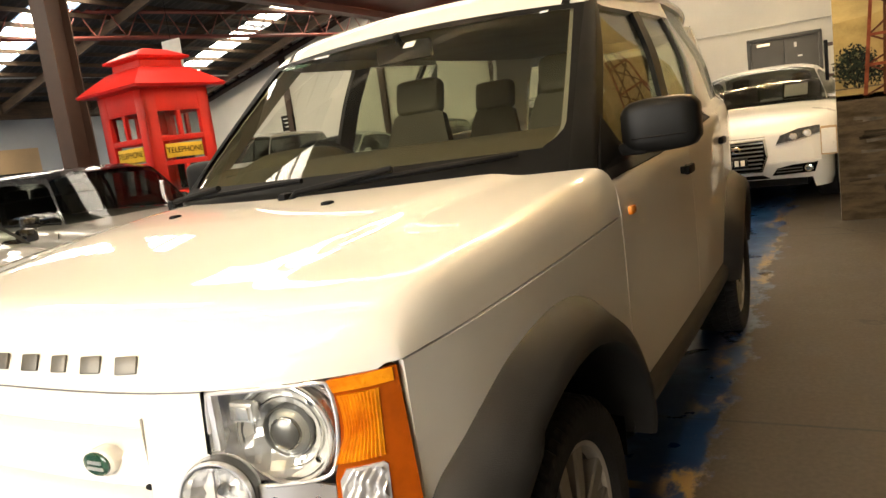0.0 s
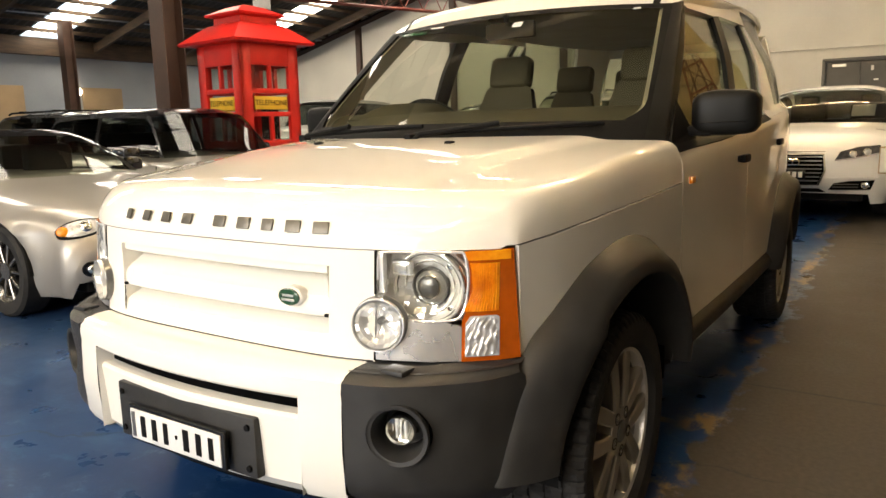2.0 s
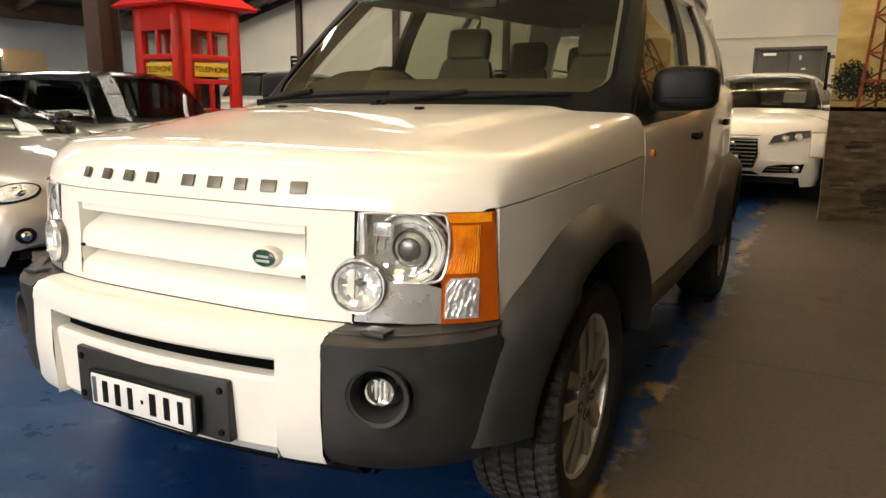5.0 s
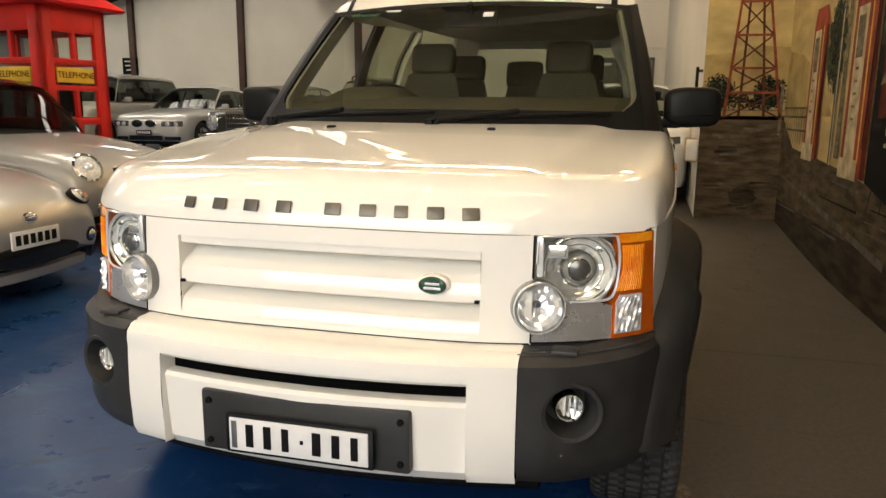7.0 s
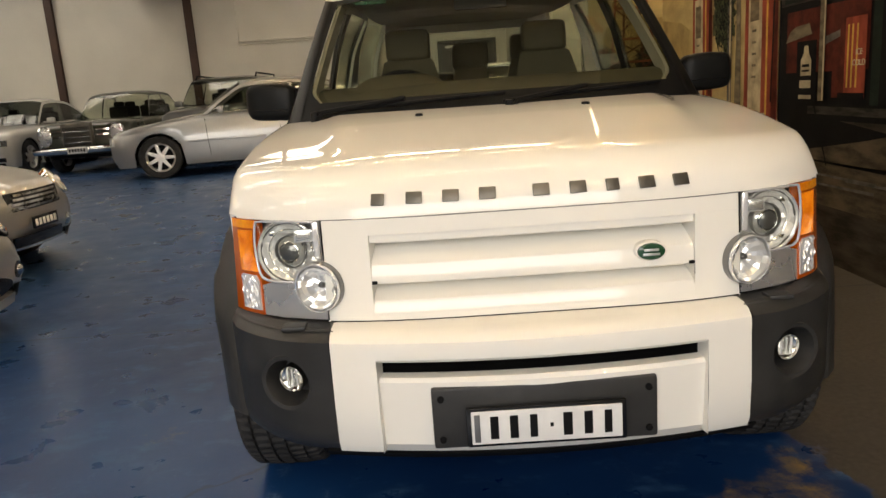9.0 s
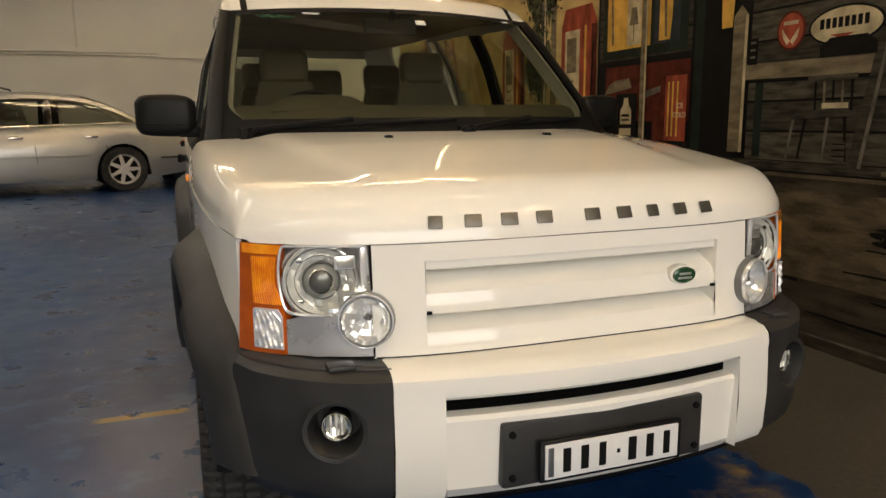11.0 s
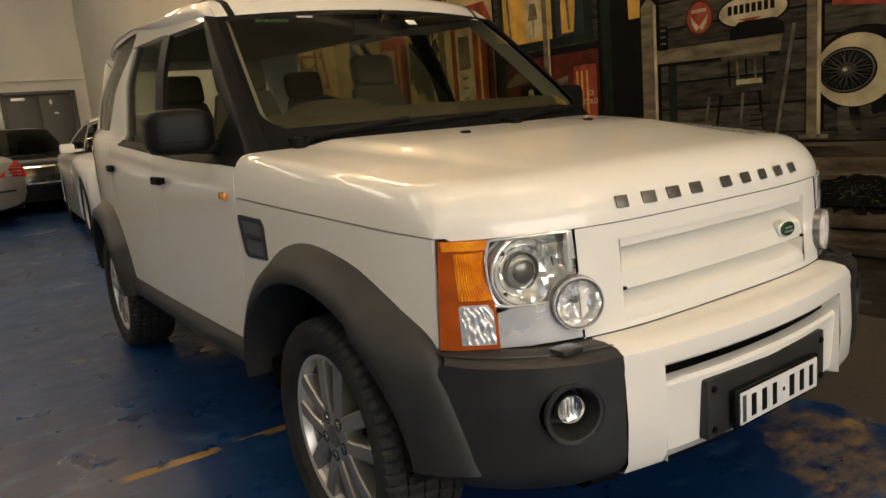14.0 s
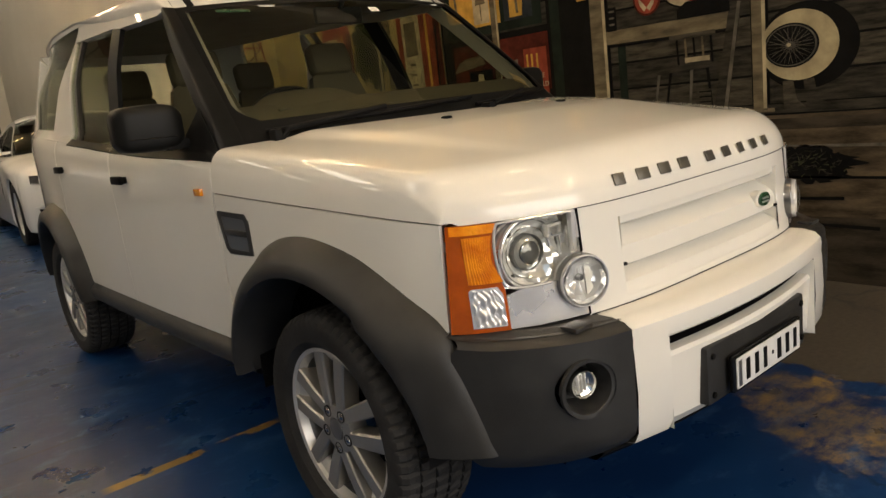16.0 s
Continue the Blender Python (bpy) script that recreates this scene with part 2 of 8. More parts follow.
SATIN = mat("satin_black", (0.009, 0.009, 0.0085), 0.42, 0, 0.2, 6, 300, 0.03, spec=0.14)
HEADL = mat("headlining", (0.42, 0.38, 0.29), 0.8, 0, 0.08, 5, 150, 0.2)
GLASS = glass("windscreen_glass", (0.80, 0.825, 0.755), 1.55)
TINT = glass("tinted_glass", (0.74, 0.77, 0.68), 1.42)
MIDG = glass("smoked_glass", (0.52, 0.53, 0.48), 1.45)
DARKG = glass("dark_glass", (0.34, 0.36, 0.34), 1.45)
LENS = glass("lamp_lens", (0.97, 0.97, 0.95), 1.4)
FLOOR = floor_paint()
WALLP = mat("white_wall_paint", (0.62, 0.59, 0.52), 0.7, 0, 0.06, 0.7, 25, 0.15)
WALLG = mat("grey_wall_paint", (0.34, 0.37, 0.40), 0.75, 0, 0.08, 0.8, 25, 0.15)
CREAM = mat("cream_ceiling", (0.62, 0.55, 0.42), 0.8, 0, 0.06, 0.8, 20, 0.1)
STEEL = mat("brown_steel", (0.062, 0.030, 0.018), 0.55, 0, 0.2, 2, 50, 0.15)
REDST = mat("red_oxide_steel", (0.26, 0.065, 0.045), 0.55, 0, 0.15, 2, 50, 0.15)
BEAMR = mat("brown_red_steel", (0.14, 0.042, 0.028), 0.5, 0, 0.2, 2, 50, 0.15)
ROOFM = mat("roof_sheet", (0.085, 0.076, 0.062), 0.7, 0.2, 0.3, 1.2, 30, 0.2)
TIMBER = mat("dark_timber", (0.085, 0.054, 0.031), 0.7, 0, 0.25, 3, 50, 0.3, stretch=(1, 1, 6))
DOORP = mat("dark_door_paint", (0.055, 0.052, 0.045), 0.45, 0, 0.12, 2, 40, 0.05)
TAN = mat("tan_board", (0.42, 0.30, 0.17), 0.75, 0, 0.08, 1.5, 30, 0.1)
SKYL = glow("skylight_sheet", (1.0, 0.91, 0.75), SKYLIGHT)
LAMPG = glow("lamp_globe", (1.0, 0.85, 0.6), 5.0)
TUBEM = glow("lamp_tube", (1.0, 0.75, 0.44), TUBE)


# ---- building helpers ----
def finish(bm, sharp=32.0):
    bmesh.ops.recalc_face_normals(bm, faces=bm.faces)
    lim = radians(sharp)
    for f in bm.faces:
        f.smooth = True
    for e in bm.edges:
        if len(e.link_faces) == 2 and e.calc_face_angle(0) > lim:
            e.smooth = False


def part(name, bm, material, parent=None, label="", sharp=32.0):
    """Links a bmesh as one mesh object, under a thing or a part if given."""
    finish(bm, sharp)
    me = bpy.data.meshes.new(name)
    bm.to_mesh(me)
    bm.free()
    me.materials.append(material)
    ob = new(name, me)
    ob.parent = parent
    return tagged(ob, label)


def thing(name, label, category, at=(0, 0, 0), turn=0.0, group="", kind=""):
    ob = new(name)
    ob.matrix_basis = pose(*at, 0, 0, turn)
    ob.empty_display_size = 0.2
    return tagged(ob, label, category, group, kind)


def B():
    return bmesh.new()


def box(bm, c, s, bevel=0.0, turn=None, seg=2):
    r = bmesh.ops.create_cube(bm, size=1.0)
    vs = r["verts"]
    for v in vs:
        v.co = Vector((v.co.x * s[0], v.co.y * s[1], v.co.z * s[2]))
    if bevel:
        es = list({e for v in vs for e in v.link_edges})
        out = bmesh.ops.bevel(bm, geom=es, offset=bevel, segments=seg, affect="EDGES", profile=0.6)
        vs = list({v for f in out["faces"] for v in f.verts} | {v for v in vs if v.is_valid})
    m = Matrix.Translation(c)
    if turn is not None:
        m = m @ turn
    for v in vs:
        v.co = m @ v.co
    return bm


def frame_of(d):
    d = Vector(d).normalized()
    a = Vector((0, 0, 1)) if abs(d.z) < 0.9 else Vector((1, 0, 0))
    u = d.cross(a).normalized()
    return d, u, d.cross(u)


def cyl(bm, p0, p1, r0, r1=None, seg=24, caps=True):
    p0, p1 = Vector(p0), Vector(p1)
    r1 = r0 if r1 is None else r1
    d, u, w = frame_of(p1 - p0)
    rings = []
    for p, r in ((p0, r0), (p1, r1)):
        rings.append([bm.verts.new(p + (u * math.cos(a) + w * math.sin(a)) * r) for a in (2 * math.pi * k / seg for k in range(seg))])
    for k in range(seg):
        bm.faces.new((rings[0][k], rings[0][k - 1], rings[1][k - 1], rings[1][k]))
    if caps:
        bm.faces.new(rings[0]), bm.faces.new(rings[1][::-1])
    return bm


def lathe(bm, origin, axis, prof, seg=40):
    """Turns (radius, along) points round an axis."""
    d, u, w = frame_of(axis)
    o = Vector(origin)
    rings = []
    for r, h in prof:
        if r < 1e-5:
            rings.append([bm.verts.new(o + d * h)])
        else:
            rings.append([bm.verts.new(o + d * h + (u * math.cos(a) + w * math.sin(a)) * r) for a in (2 * math.pi * k / seg for k in range(seg))])
    for a, z in zip(rings, rings[1:]):
        for k in range(seg):
            q = [a[k % len(a)], a[(k + 1) % len(a)], z[(k + 1) % len(z)], z[k % len(z)]]
            q = [v for n, v in enumerate(q) if v not in q[:n]]
            if len(q) > 2:
                bm.faces.new(q)
    return bm


def tube(bm, pts, r, seg=10):
    pts = [Vector(p) for p in pts]
    rings = []
    for n, p in enumerate(pts):
        d, u, w = frame_of(pts[min(n + 1, len(pts) - 1)] - pts[max(n - 1, 0)])
        if rings:
            u0 = (rings[-1][0].co - pts[n - 1]).normalized()
            u = (u0 - d * u0.dot(d)).normalized()
            w = d.cross(u)
        rings.append([bm.verts.new(p + (u * math.cos(a) + w * math.sin(a)) * r) for a in (2 * math.pi * k / seg for k in range(seg))])
    for a, z in zip(rings, rings[1:]):
        for k in range(seg):
            bm.faces.new((a[k], a[k - 1], z[k - 1], z[k]))
    bm.faces.new(rings[0]), bm.faces.new(rings[-1][::-1])
    return bm


def sheet(bm, nu, nv, fn, thick=0.0, flip=1.0):
    """A grid fn(u, v) with u, v in 0..1; thick gives it depth along its normal."""
    g = [[bm.verts.new(fn(i / nu, j / nv)) for j in range(nv + 1)] for i in range(nu + 1)]
    fs = [bm.faces.new((g[i][j], g[i + 1][j], g[i + 1][j + 1], g[i][j + 1])) for i in range(nu) for j in range(nv)]
    if thick:
        solid(bm, fs, thick * flip)
    return bm


def solid(bm, fs, thick, ref=(0, 2.4, 0.75)):
    """Gives a sheet of faces depth, on the side that looks towards the point ref."""
    bmesh.ops.recalc_face_normals(bm, faces=fs)
    if sum((f.calc_center_median() - Vector(ref)).dot(f.normal) * f.calc_area() for f in fs) < 0:
        bmesh.ops.reverse_faces(bm, faces=fs)
    bm.normal_update()
    vs = list({v for f in fs for v in f.verts})
    low = {v: bm.verts.new(v.co - v.normal * thick) for v in vs}
    rim = [e for e in {e for f in fs for e in f.edges} if len(e.link_faces) == 1]
    rim = [(l.vert, l.link_loop_next.vert) for e in rim for l in e.link_loops]
    for f in fs:
        bm.faces.new([low[v] for v in reversed(f.verts)])
    for p, q in rim:
        bm.faces.new((q, p, low[p], low[q]))


def outline_panel(bm, pts, fn, cuts_a=(), cuts_b=(), thick=0.0):
    """A panel whose outline is given in two coordinates (a, b), cut finer and laid on the surface fn(a, b)."""
    vs = [bm.verts.new((a, b, 0)) for a, b in pts]
    bm.faces.new(vs)
    for c in cuts_a:
        bmesh.ops.bisect_plane(bm, geom=bm.verts[:] + bm.edges[:] + bm.faces[:], plane_co=(c, 0, 0), plane_no=(1, 0, 0))
    for c in cuts_b:
        bmesh.ops.bisect_plane(bm, geom=bm.verts[:] + bm.edges[:] + bm.faces[:], plane_co=(0, c, 0), plane_no=(0, 1, 0))
    for v in bm.verts:
        v.co = Vector(fn(v.co.x, v.co.y))
    if thick:
        solid(bm, bm.faces[:], thick)
    return bm


def span(a, b, step):
    n = max(1, round((b - a) / step))
    return [a + (b - a) * k / n for k in range(1, n)]


def lerp_of(table):
    xs, ys = [p[0] for p in table], [p[1] for p in table]
    return lambda x: float(np.interp(x, xs, ys))


def smooth_of(table):
    """A soft curve through points (cubic, with flat-limited slopes)."""
    xs, ys = [p[0] for p in table], [p[1] for p in table]
    n = len(xs)
    d = [(ys[k + 1] - ys[k]) / (xs[k + 1] - xs[k]) for k in range(n - 1)]
    s = [d[0]] + [0.0 if d[k - 1] * d[k] <= 0 else 2 * d[k - 1] * d[k] / (d[k - 1] + d[k]) for k in range(1, n - 1)] + [d[-1]]
    def f(x):
        if x <= xs[0]:
            return ys[0]
        if x >= xs[-1]:
            return ys[-1]
        k = max(i for i in range(n - 1) if xs[i] <= x)
        h = xs[k + 1] - xs[k]
        t = (x - xs[k]) / h
        return ys[k] * (1 + 2 * t) * (1 - t) ** 2 + s[k] * h * t * (1 - t) ** 2 + ys[k + 1] * t * t * (3 - 2 * t) + s[k + 1] * h * t * t * (t - 1)
    return f


def text_mesh(words, height, name="lettering"):
    """Words in the built-in font as a flat mesh of the given cap height, centred, in the x-z plane."""
    cu = bpy.data.curves.new(name, "FONT")
    cu.body, cu.size, cu.extrude, cu.align_x, cu.align_y = words, height / 0.7, 0.001, "CENTER", "CENTER"
    ob = bpy.data.objects.new(name, cu)
    scene.collection.objects.link(ob)
    me = bpy.data.meshes.new_from_object(ob.evaluated_get(bpy.context.evaluated_depsgraph_get()))
    bpy.data.objects.remove(ob)
    bm = B()
    bm.from_mesh(me)
    return bm


def soft_line(pts, n=4):
    """More points on a soft curve through the given ones."""
    out = []
    for k in range(len(pts) - 1):
        p0, p1, p2, p3 = (Vector(pts[max(0, min(len(pts) - 1, k + j))]) for j in (-1, 0, 1, 2))
        for i in range(n):
            t = i / n
            q = 0.5 * (2 * p1 + (p2 - p0) * t + (2 * p0 - 5 * p1 + 4 * p2 - p3) * t * t + (3 * p1 - p0 - 3 * p2 + p3) * t ** 3)
            out.append(tuple(q))
    return out + [tuple(pts[-1])]


# ---- the hall ----
LEFT, BACK, FRONT, RIGHT = -17.0, 17.0, -6.0, 2.2
CEIL, BEAMX = 4.7, -3.0


def roof_z(x):
    return 3.6 + 0.26 * (x - LEFT)


def slab(name, c, s, material, label="", category="", bevel=0.0, kind="structure"):
    return tagged(part(name, box(B(), c, s, bevel), material), label, category, "", kind)


def floor_z(x, y):
    """The floor climbs a little towards the far half of the hall."""
    t = max(0.0, min(1.0, (y - 3.9) / 4.4))
    return 0.20 * t * t * (3 - 2 * t)


bm = sheet(B(), 4, 60, lambda u, v: (LEFT - 0.3 + (RIGHT - LEFT + 0.6) * u, FRONT - 0.3 + (BACK - FRONT + 0.6) * v, floor_z(0, FRONT - 0.3 + (BACK - FRONT + 0.6) * v)), -0.2)
tagged(part("floor", bm, FLOOR), "glossy worn blue painted concrete floor with bare grey strip", "floor", "", "structure")
slab("wall_left", (LEFT - 0.1, (BACK + FRONT) / 2, 1.8), (0.2, BACK - FRONT + 0.4, 3.6), WALLG, "pale grey painted hall wall", "wall")
OX0, OX1, OZ0, OZ = -5.5, 2.0, 1.25, 4.4    # wide window band behind the walk, unseen, added for the daylight lamp
bm = B()
for x0, x1, z0, z1 in ((LEFT, OX0, 0, 7.5), (OX0, OX1, OZ, 7.5), (OX0, OX1, 0, OZ0), (OX1, RIGHT + 0.2, 0, 7.5)):
    box(bm, ((x0 + x1) / 2, FRONT - 0.1, (z0 + z1) / 2), (x1 - x0, 0.2, z1 - z0))
tagged(part("wall_front", bm, WALLP), "white painted hall wall with a wide opening added for daylight", "wall", "", "structure")
# far wall with the door opening
DX0, DX1, DZ = -0.28, 1.12, 2.45
bm = B()
for x0, x1, z0, z1 in ((LEFT, DX0, 0, 7.5), (DX0, DX1, DZ, 7.5), (DX1, RIGHT, 0, 7.5)):
    box(bm, ((x0 + x1) / 2, BACK + 0.1, (z0 + z1) / 2), (x1 - x0, 0.2, z1 - z0))
tagged(part("wall_back", bm, WALLP), "white painted far wall with brown steel posts", "wall", "", "structure")
door = thing("door_1", "dark painted steel double door in the far wall", "door", (0.42, BACK, 0.02), 0, "", "structure")
part("door_frame", box(box(box(B(), (-0.69, -0.01, 1.22), (0.07, 0.12, 2.45), 0.008), (0.69, -0.01, 1.22), (0.07, 0.12, 2.45), 0.008), (0, -0.01, 2.42), (1.44, 0.12, 0.07), 0.008), DOORP, door)
for s in (-1, 1):
    leaf = part("door_leaf", box(B(), (s * 0.33, 0.02, 1.19), (0.645, 0.05, 2.36), 0.006), DOORP, door, "dark grey door leaf")
    part("door_handle", box(B(), (s * 0.07, -0.03, 1.05), (0.03, 0.05, 0.16), 0.008), CHROME, leaf)
part("door_stop", box(B(), (0, 0.075, 1.2), (1.30, 0.04, 2.40)), DOORP, door)
part("door_closer", box(B(), (-0.40, -0.03, 2.30), (0.26, 0.05, 0.06), 0.01), ALLOY, door, "metal door closer")
part("door_label", box(B(), (0.22, -0.008, 2.22), (0.05, 0.004, 0.10), 0.001), PAPER, door, "pale label")
part("door_label", box(B(), (0.30, -0.008, 1.98), (0.09, 0.004, 0.03), 0.001), PAPER, door, "pale label")

# steel posts on the far wall and the gable rafter
for x in (-13.2, -9.75, -6.35):
    bm = B()
    top = roof_z(x) if x < -7.45 else 4.76 + 0.213 * (x + 5.62)
    box(bm, (x, BACK - 0.10, top / 2), (0.18, 0.012, top))
    box(bm, (x, BACK - 0.012, top / 2), (0.18, 0.012, top))
    box(bm, (x, BACK - 0.06, top / 2), (0.012, 0.09, top))
    tagged(part("steel_post", bm, STEEL), "brown steel post against the far wall", "post", "wall posts", "structure")
bm = B()
for k in range(2):
    y = BACK - 0.10
    tube(bm, [(LEFT, y, 3.35), (-7.5, y, roof_z(-7.5) - 0.25)], 0.09, 4)
tagged(part("gable_rafter", bm, STEEL), "brown sloping rafter along the far wall", "beam", "", "structure")
# pipes on the far wall
bm = B()
for z in (2.74, 2.80):
    tube(bm, [(-5.2, BACK - 0.04, z), (-1.35, BACK - 0.04, z)], 0.016, 8)
tube(bm, [(-1.5, BACK - 0.04, 2.70), (1.4, BACK - 0.04, 2.70)], 0.014, 8)
tube(bm, [(-5.2, BACK - 0.04, 2.80), (-5.2, BACK - 0.04, 4.6)], 0.016, 8)
tube(bm, [(-3.0, BACK - 0.04, 2.9), (-3.0, BACK - 0.04, 4.7)], 0.02, 8)
tagged(part("wall_conduit", bm, WALLP), "white painted conduit on the far wall", "pipe", "", "structure")

# mural walls: long one beside the car, short one across its end
slab("wall_right", (RIGHT + 0.1, (6.55 + FRONT) / 2, 2.35), (0.2, 6.55 - FRONT, 4.7), WALLP, "hall wall that carries a painted mural", "wall")
slab("wall_end", (1.81, 6.55 + 0.1, 2.35), (0.82, 0.2, 4.7), WALLP, "short wall across the end of the walkway", "wall")
slab("wall_return", (1.50, (6.75 + BACK) / 2, 2.35), (0.2, BACK - 6.75, 4.7), WALLP, "white painted return wall", "wall")

# flat ceiling over the car; a second pitched roof rises beyond it from the valley beam
VALLEY, TURN = -7.45, 12.0


def lean_z(x):
    return 4.76 + 0.213 * (x + 5.62)


def lean(x0, x1, y0, y1, down=0.0):
    return lambda u, v: (x0 + (x1 - x0) * u, y0 + (y1 - y0) * v, lean_z(x0 + (x1 - x0) * u) - down)


slab("ceiling", ((BEAMX + RIGHT) / 2 + 0.1, (TURN + FRONT) / 2, CEIL + 0.05), (RIGHT - BEAMX + 0.4, TURN - FRONT, 0.1), CREAM, "flat cream ceiling", "ceiling")
bm = B()
for z, w in ((4.08, 0.24), (4.38, 0.24)):
    box(bm, (VALLEY, (BACK + FRONT) / 2, z), (w, BACK - FRONT, 0.03))
box(bm, (VALLEY, (BACK + FRONT) / 2, 4.23), (0.02, BACK - FRONT, 0.28))
tagged(part("valley_beam", bm, BEAMR), "red-brown steel beam between the two roofs", "beam", "", "structure")
bm = B()
for y in (-4.0, -0.6, 3.4, 6.8):
    box(bm, ((BEAMX + RIGHT) / 2, y, 4.58), (RIGHT - BEAMX, 0.10, 0.22))
tagged(part("cross_beams", bm, CREAM), "cream painted cross beams", "beam", "", "structure")
slab("bulkhead", (BEAMX + 0.02, (TURN + FRONT) / 2, (CEIL + roof_z(BEAMX)) / 2 + 0.1), (0.06, TURN - FRONT, roof_z(BEAMX) - CEIL + 0.1), ROOFM, "dark bulkhead over the ceiling's edge", "wall")
slab("bulkhead_end", ((BEAMX + RIGHT) / 2 + 0.1, TURN - 0.03, 5.65), (RIGHT - BEAMX + 0.4, 0.06, 1.8), ROOFM, "dark bulkhead at the ceiling's end", "wall")
slab("bulkhead_valley", (VALLEY - 0.04, (4.6 + BACK) / 2, 5.25), (0.06, BACK - 4.6, 1.75), ROOFM, "dark bulkhead over the valley beam", "wall")
bm = B()
for x0, x1, y0, y1 in ((VALLEY, -6.15, 4.6, BACK), (-6.15, BEAMX, 4.6, 5.3), (-6.15, BEAMX, 6.15, 9.68), (-6.15, BEAMX, 10.12, TURN), (-6.15, RIGHT + 0.2, TURN, 13.85), (-6.15, RIGHT + 0.2, 14.25, BACK)):
    sheet(bm, 4, 4, lean(x0, x1, y0, y1), 0.05)
tagged(part("lean_to_roof", bm, CREAM), "cream lined roof rising from the valley beam", "roof", "", "structure")
for x0, x1, y0, y1 in ((-6.15, -3.4, 13.85, 14.25), (-3.3, -0.6, 13.85, 14.25), (-0.5, 2.3, 13.85, 14.25), (-6.15, BEAMX, 9.68, 10.12), (-6.15, BEAMX, 5.3, 6.15)):
    bm = sheet(B(), 4, 2, lean(x0, x1, y0, y1), 0.02)
    tagged(part("skylight", bm, SKYL), "bright translucent roof sheet", "skylight", "skylights", "structure")
bm = sheet(B(), 2, 2, lean(VALLEY - 0.15, -6.35, FRONT, BACK, 0.10), 0.03)
tagged(part("gutter_soffit", bm, BEAMR), "red-brown boxed gutter along the valley beam", "beam", "", "structure")
for y in (6.6, 10.9, 15.05):
    bm = tube(B(), [(VALLEY, y, lean_z(VALLEY) - 0.12), ((BEAMX if y < TURN else RIGHT) - 0.05, y, lean_z(BEAMX if y < TURN else RIGHT) - 0.12)], 0.15, 4)
    tagged(part("lean_to_rafter", bm, BEAMR), "red-brown steel rafter of the far roof", "beam", "", "structure")
for x in (-6.3, -4.3, -2.2):
    y0 = 4.7 if x < BEAMX else TURN + 0.05
    bm = box(B(), (x, (y0 + BACK) / 2, lean_z(x) - 0.06), (0.08, BACK - y0, 0.12), 0.005)
    tagged(part("lean_to_purlin", bm, TIMBER), "dark timber purlin under the far roof", "beam", "", "structure")

# pitched roof of ribbed sheets with bright translucent strips
STRIPS = [(-3.2, -2.3), (2.6, 3.5), (8.6, 9.5), (14.3, 15.2)]


def ribbed(bm, y0, y1, x0, x1, lift=0.0):
    n = max(2, round((y1 - y0) / 0.05))
    cols = [y0 + (y1 - y0) * k / n for k in range(n + 1)]
    prev = None
    for k, y in enumerate(cols):
        h = 0.022 * (1 if (k // 2) % 2 else -1)
        cur = [bm.verts.new((x, y, roof_z(x) + h + lift)) for x in (x0, x1)]
        if prev:
            bm.faces.new((prev[0], cur[0], cur[1], prev[1]))
        prev = cur


bm, bs = B(), B()
edges = [FRONT] + [v for st in STRIPS for v in st] + [BACK]
for a, b in zip(edges[::2], edges[1::2]):
    ribbed(bm, a, b, LEFT - 0.3, BEAMX + 0.1)
tagged(part("roof_sheets", bm, ROOFM, None, "", 80), "grey ribbed roof sheets, stained", "roof", "", "structure")
for a, b in STRIPS:
    for x0, x1 in ((-16.6, -14.4), (-14.25, -12.2), (-12.0, -9.6), (-9.4, -7.0), (-6.8, -4.4)):
        if a > 5 and x1 > -7.0:
            continue
        x1 = min(x1, -7.55) if a > 5 else x1
        bm = B()
        ribbed(bm, a, b, x0, x1)
        tagged(part("skylight", bm, SKYL, None, "", 80), "bright translucent roof sheet", "skylight", "skylights", "structure")
bm = B()
for x in [LEFT + 0.2 + 0.575 * k for k in range(24)]:
    box(bm, (x, (BACK + FRONT) / 2, roof_z(x) - 0.09), (0.05, BACK - FRONT, 0.09))
tagged(part("purlins", bm, TIMBER), "dark timber purlins under the roof", "beam", "", "structure")
bm = B()
for y in (-4.5, 0.0, 4.6, 7.2, 10.4, 12.9, 16.2):
    a, b = Vector((LEFT, y, roof_z(LEFT) - 0.24)), Vector((BEAMX, y, roof_z(BEAMX) - 0.24))
    m = Matrix.Translation((a + b) / 2) @ Euler((0, -math.atan(0.26), 0)).to_matrix().to_4x4()
    vs = bmesh.ops.create_cube(bm, size=1.0, matrix=m @ Matrix.Diagonal(((b - a).length, 0.09, 0.20, 1)))
tagged(part("rafters", bm, TIMBER), "dark timber rafters under the roof", "beam", "", "structure")
slab("eave_beam", (LEFT + 0.16, (BACK + FRONT) / 2, 3.35), (0.2, BACK - FRONT, 0.34), TIMBER, "dark timber eave beam", "beam", 0.01)


def truss(p0, p1, depth=0.55, n=22):
    bm = B()
    p0, p1 = Vector(p0), Vector(p1)
    up = Vector((0, 0, depth))
    for q in (Vector(), up):
        tube(bm, [p0 + q, p1 + q], 0.045, 4)
    for k in range(n):
        a, b = p0.lerp(p1, k / n), p0.lerp(p1, (k + 1) / n)
        tube(bm, [a, (a + b) / 2 + up, b], 0.018, 5)
    return tagged(part("roof_truss", bm, REDST), "red-oxide lattice girder under the roof", "truss", "roof trusses", "structure")


truss((-14.4, 4.2, 4.30), (-9.4, 16.8, 4.30))
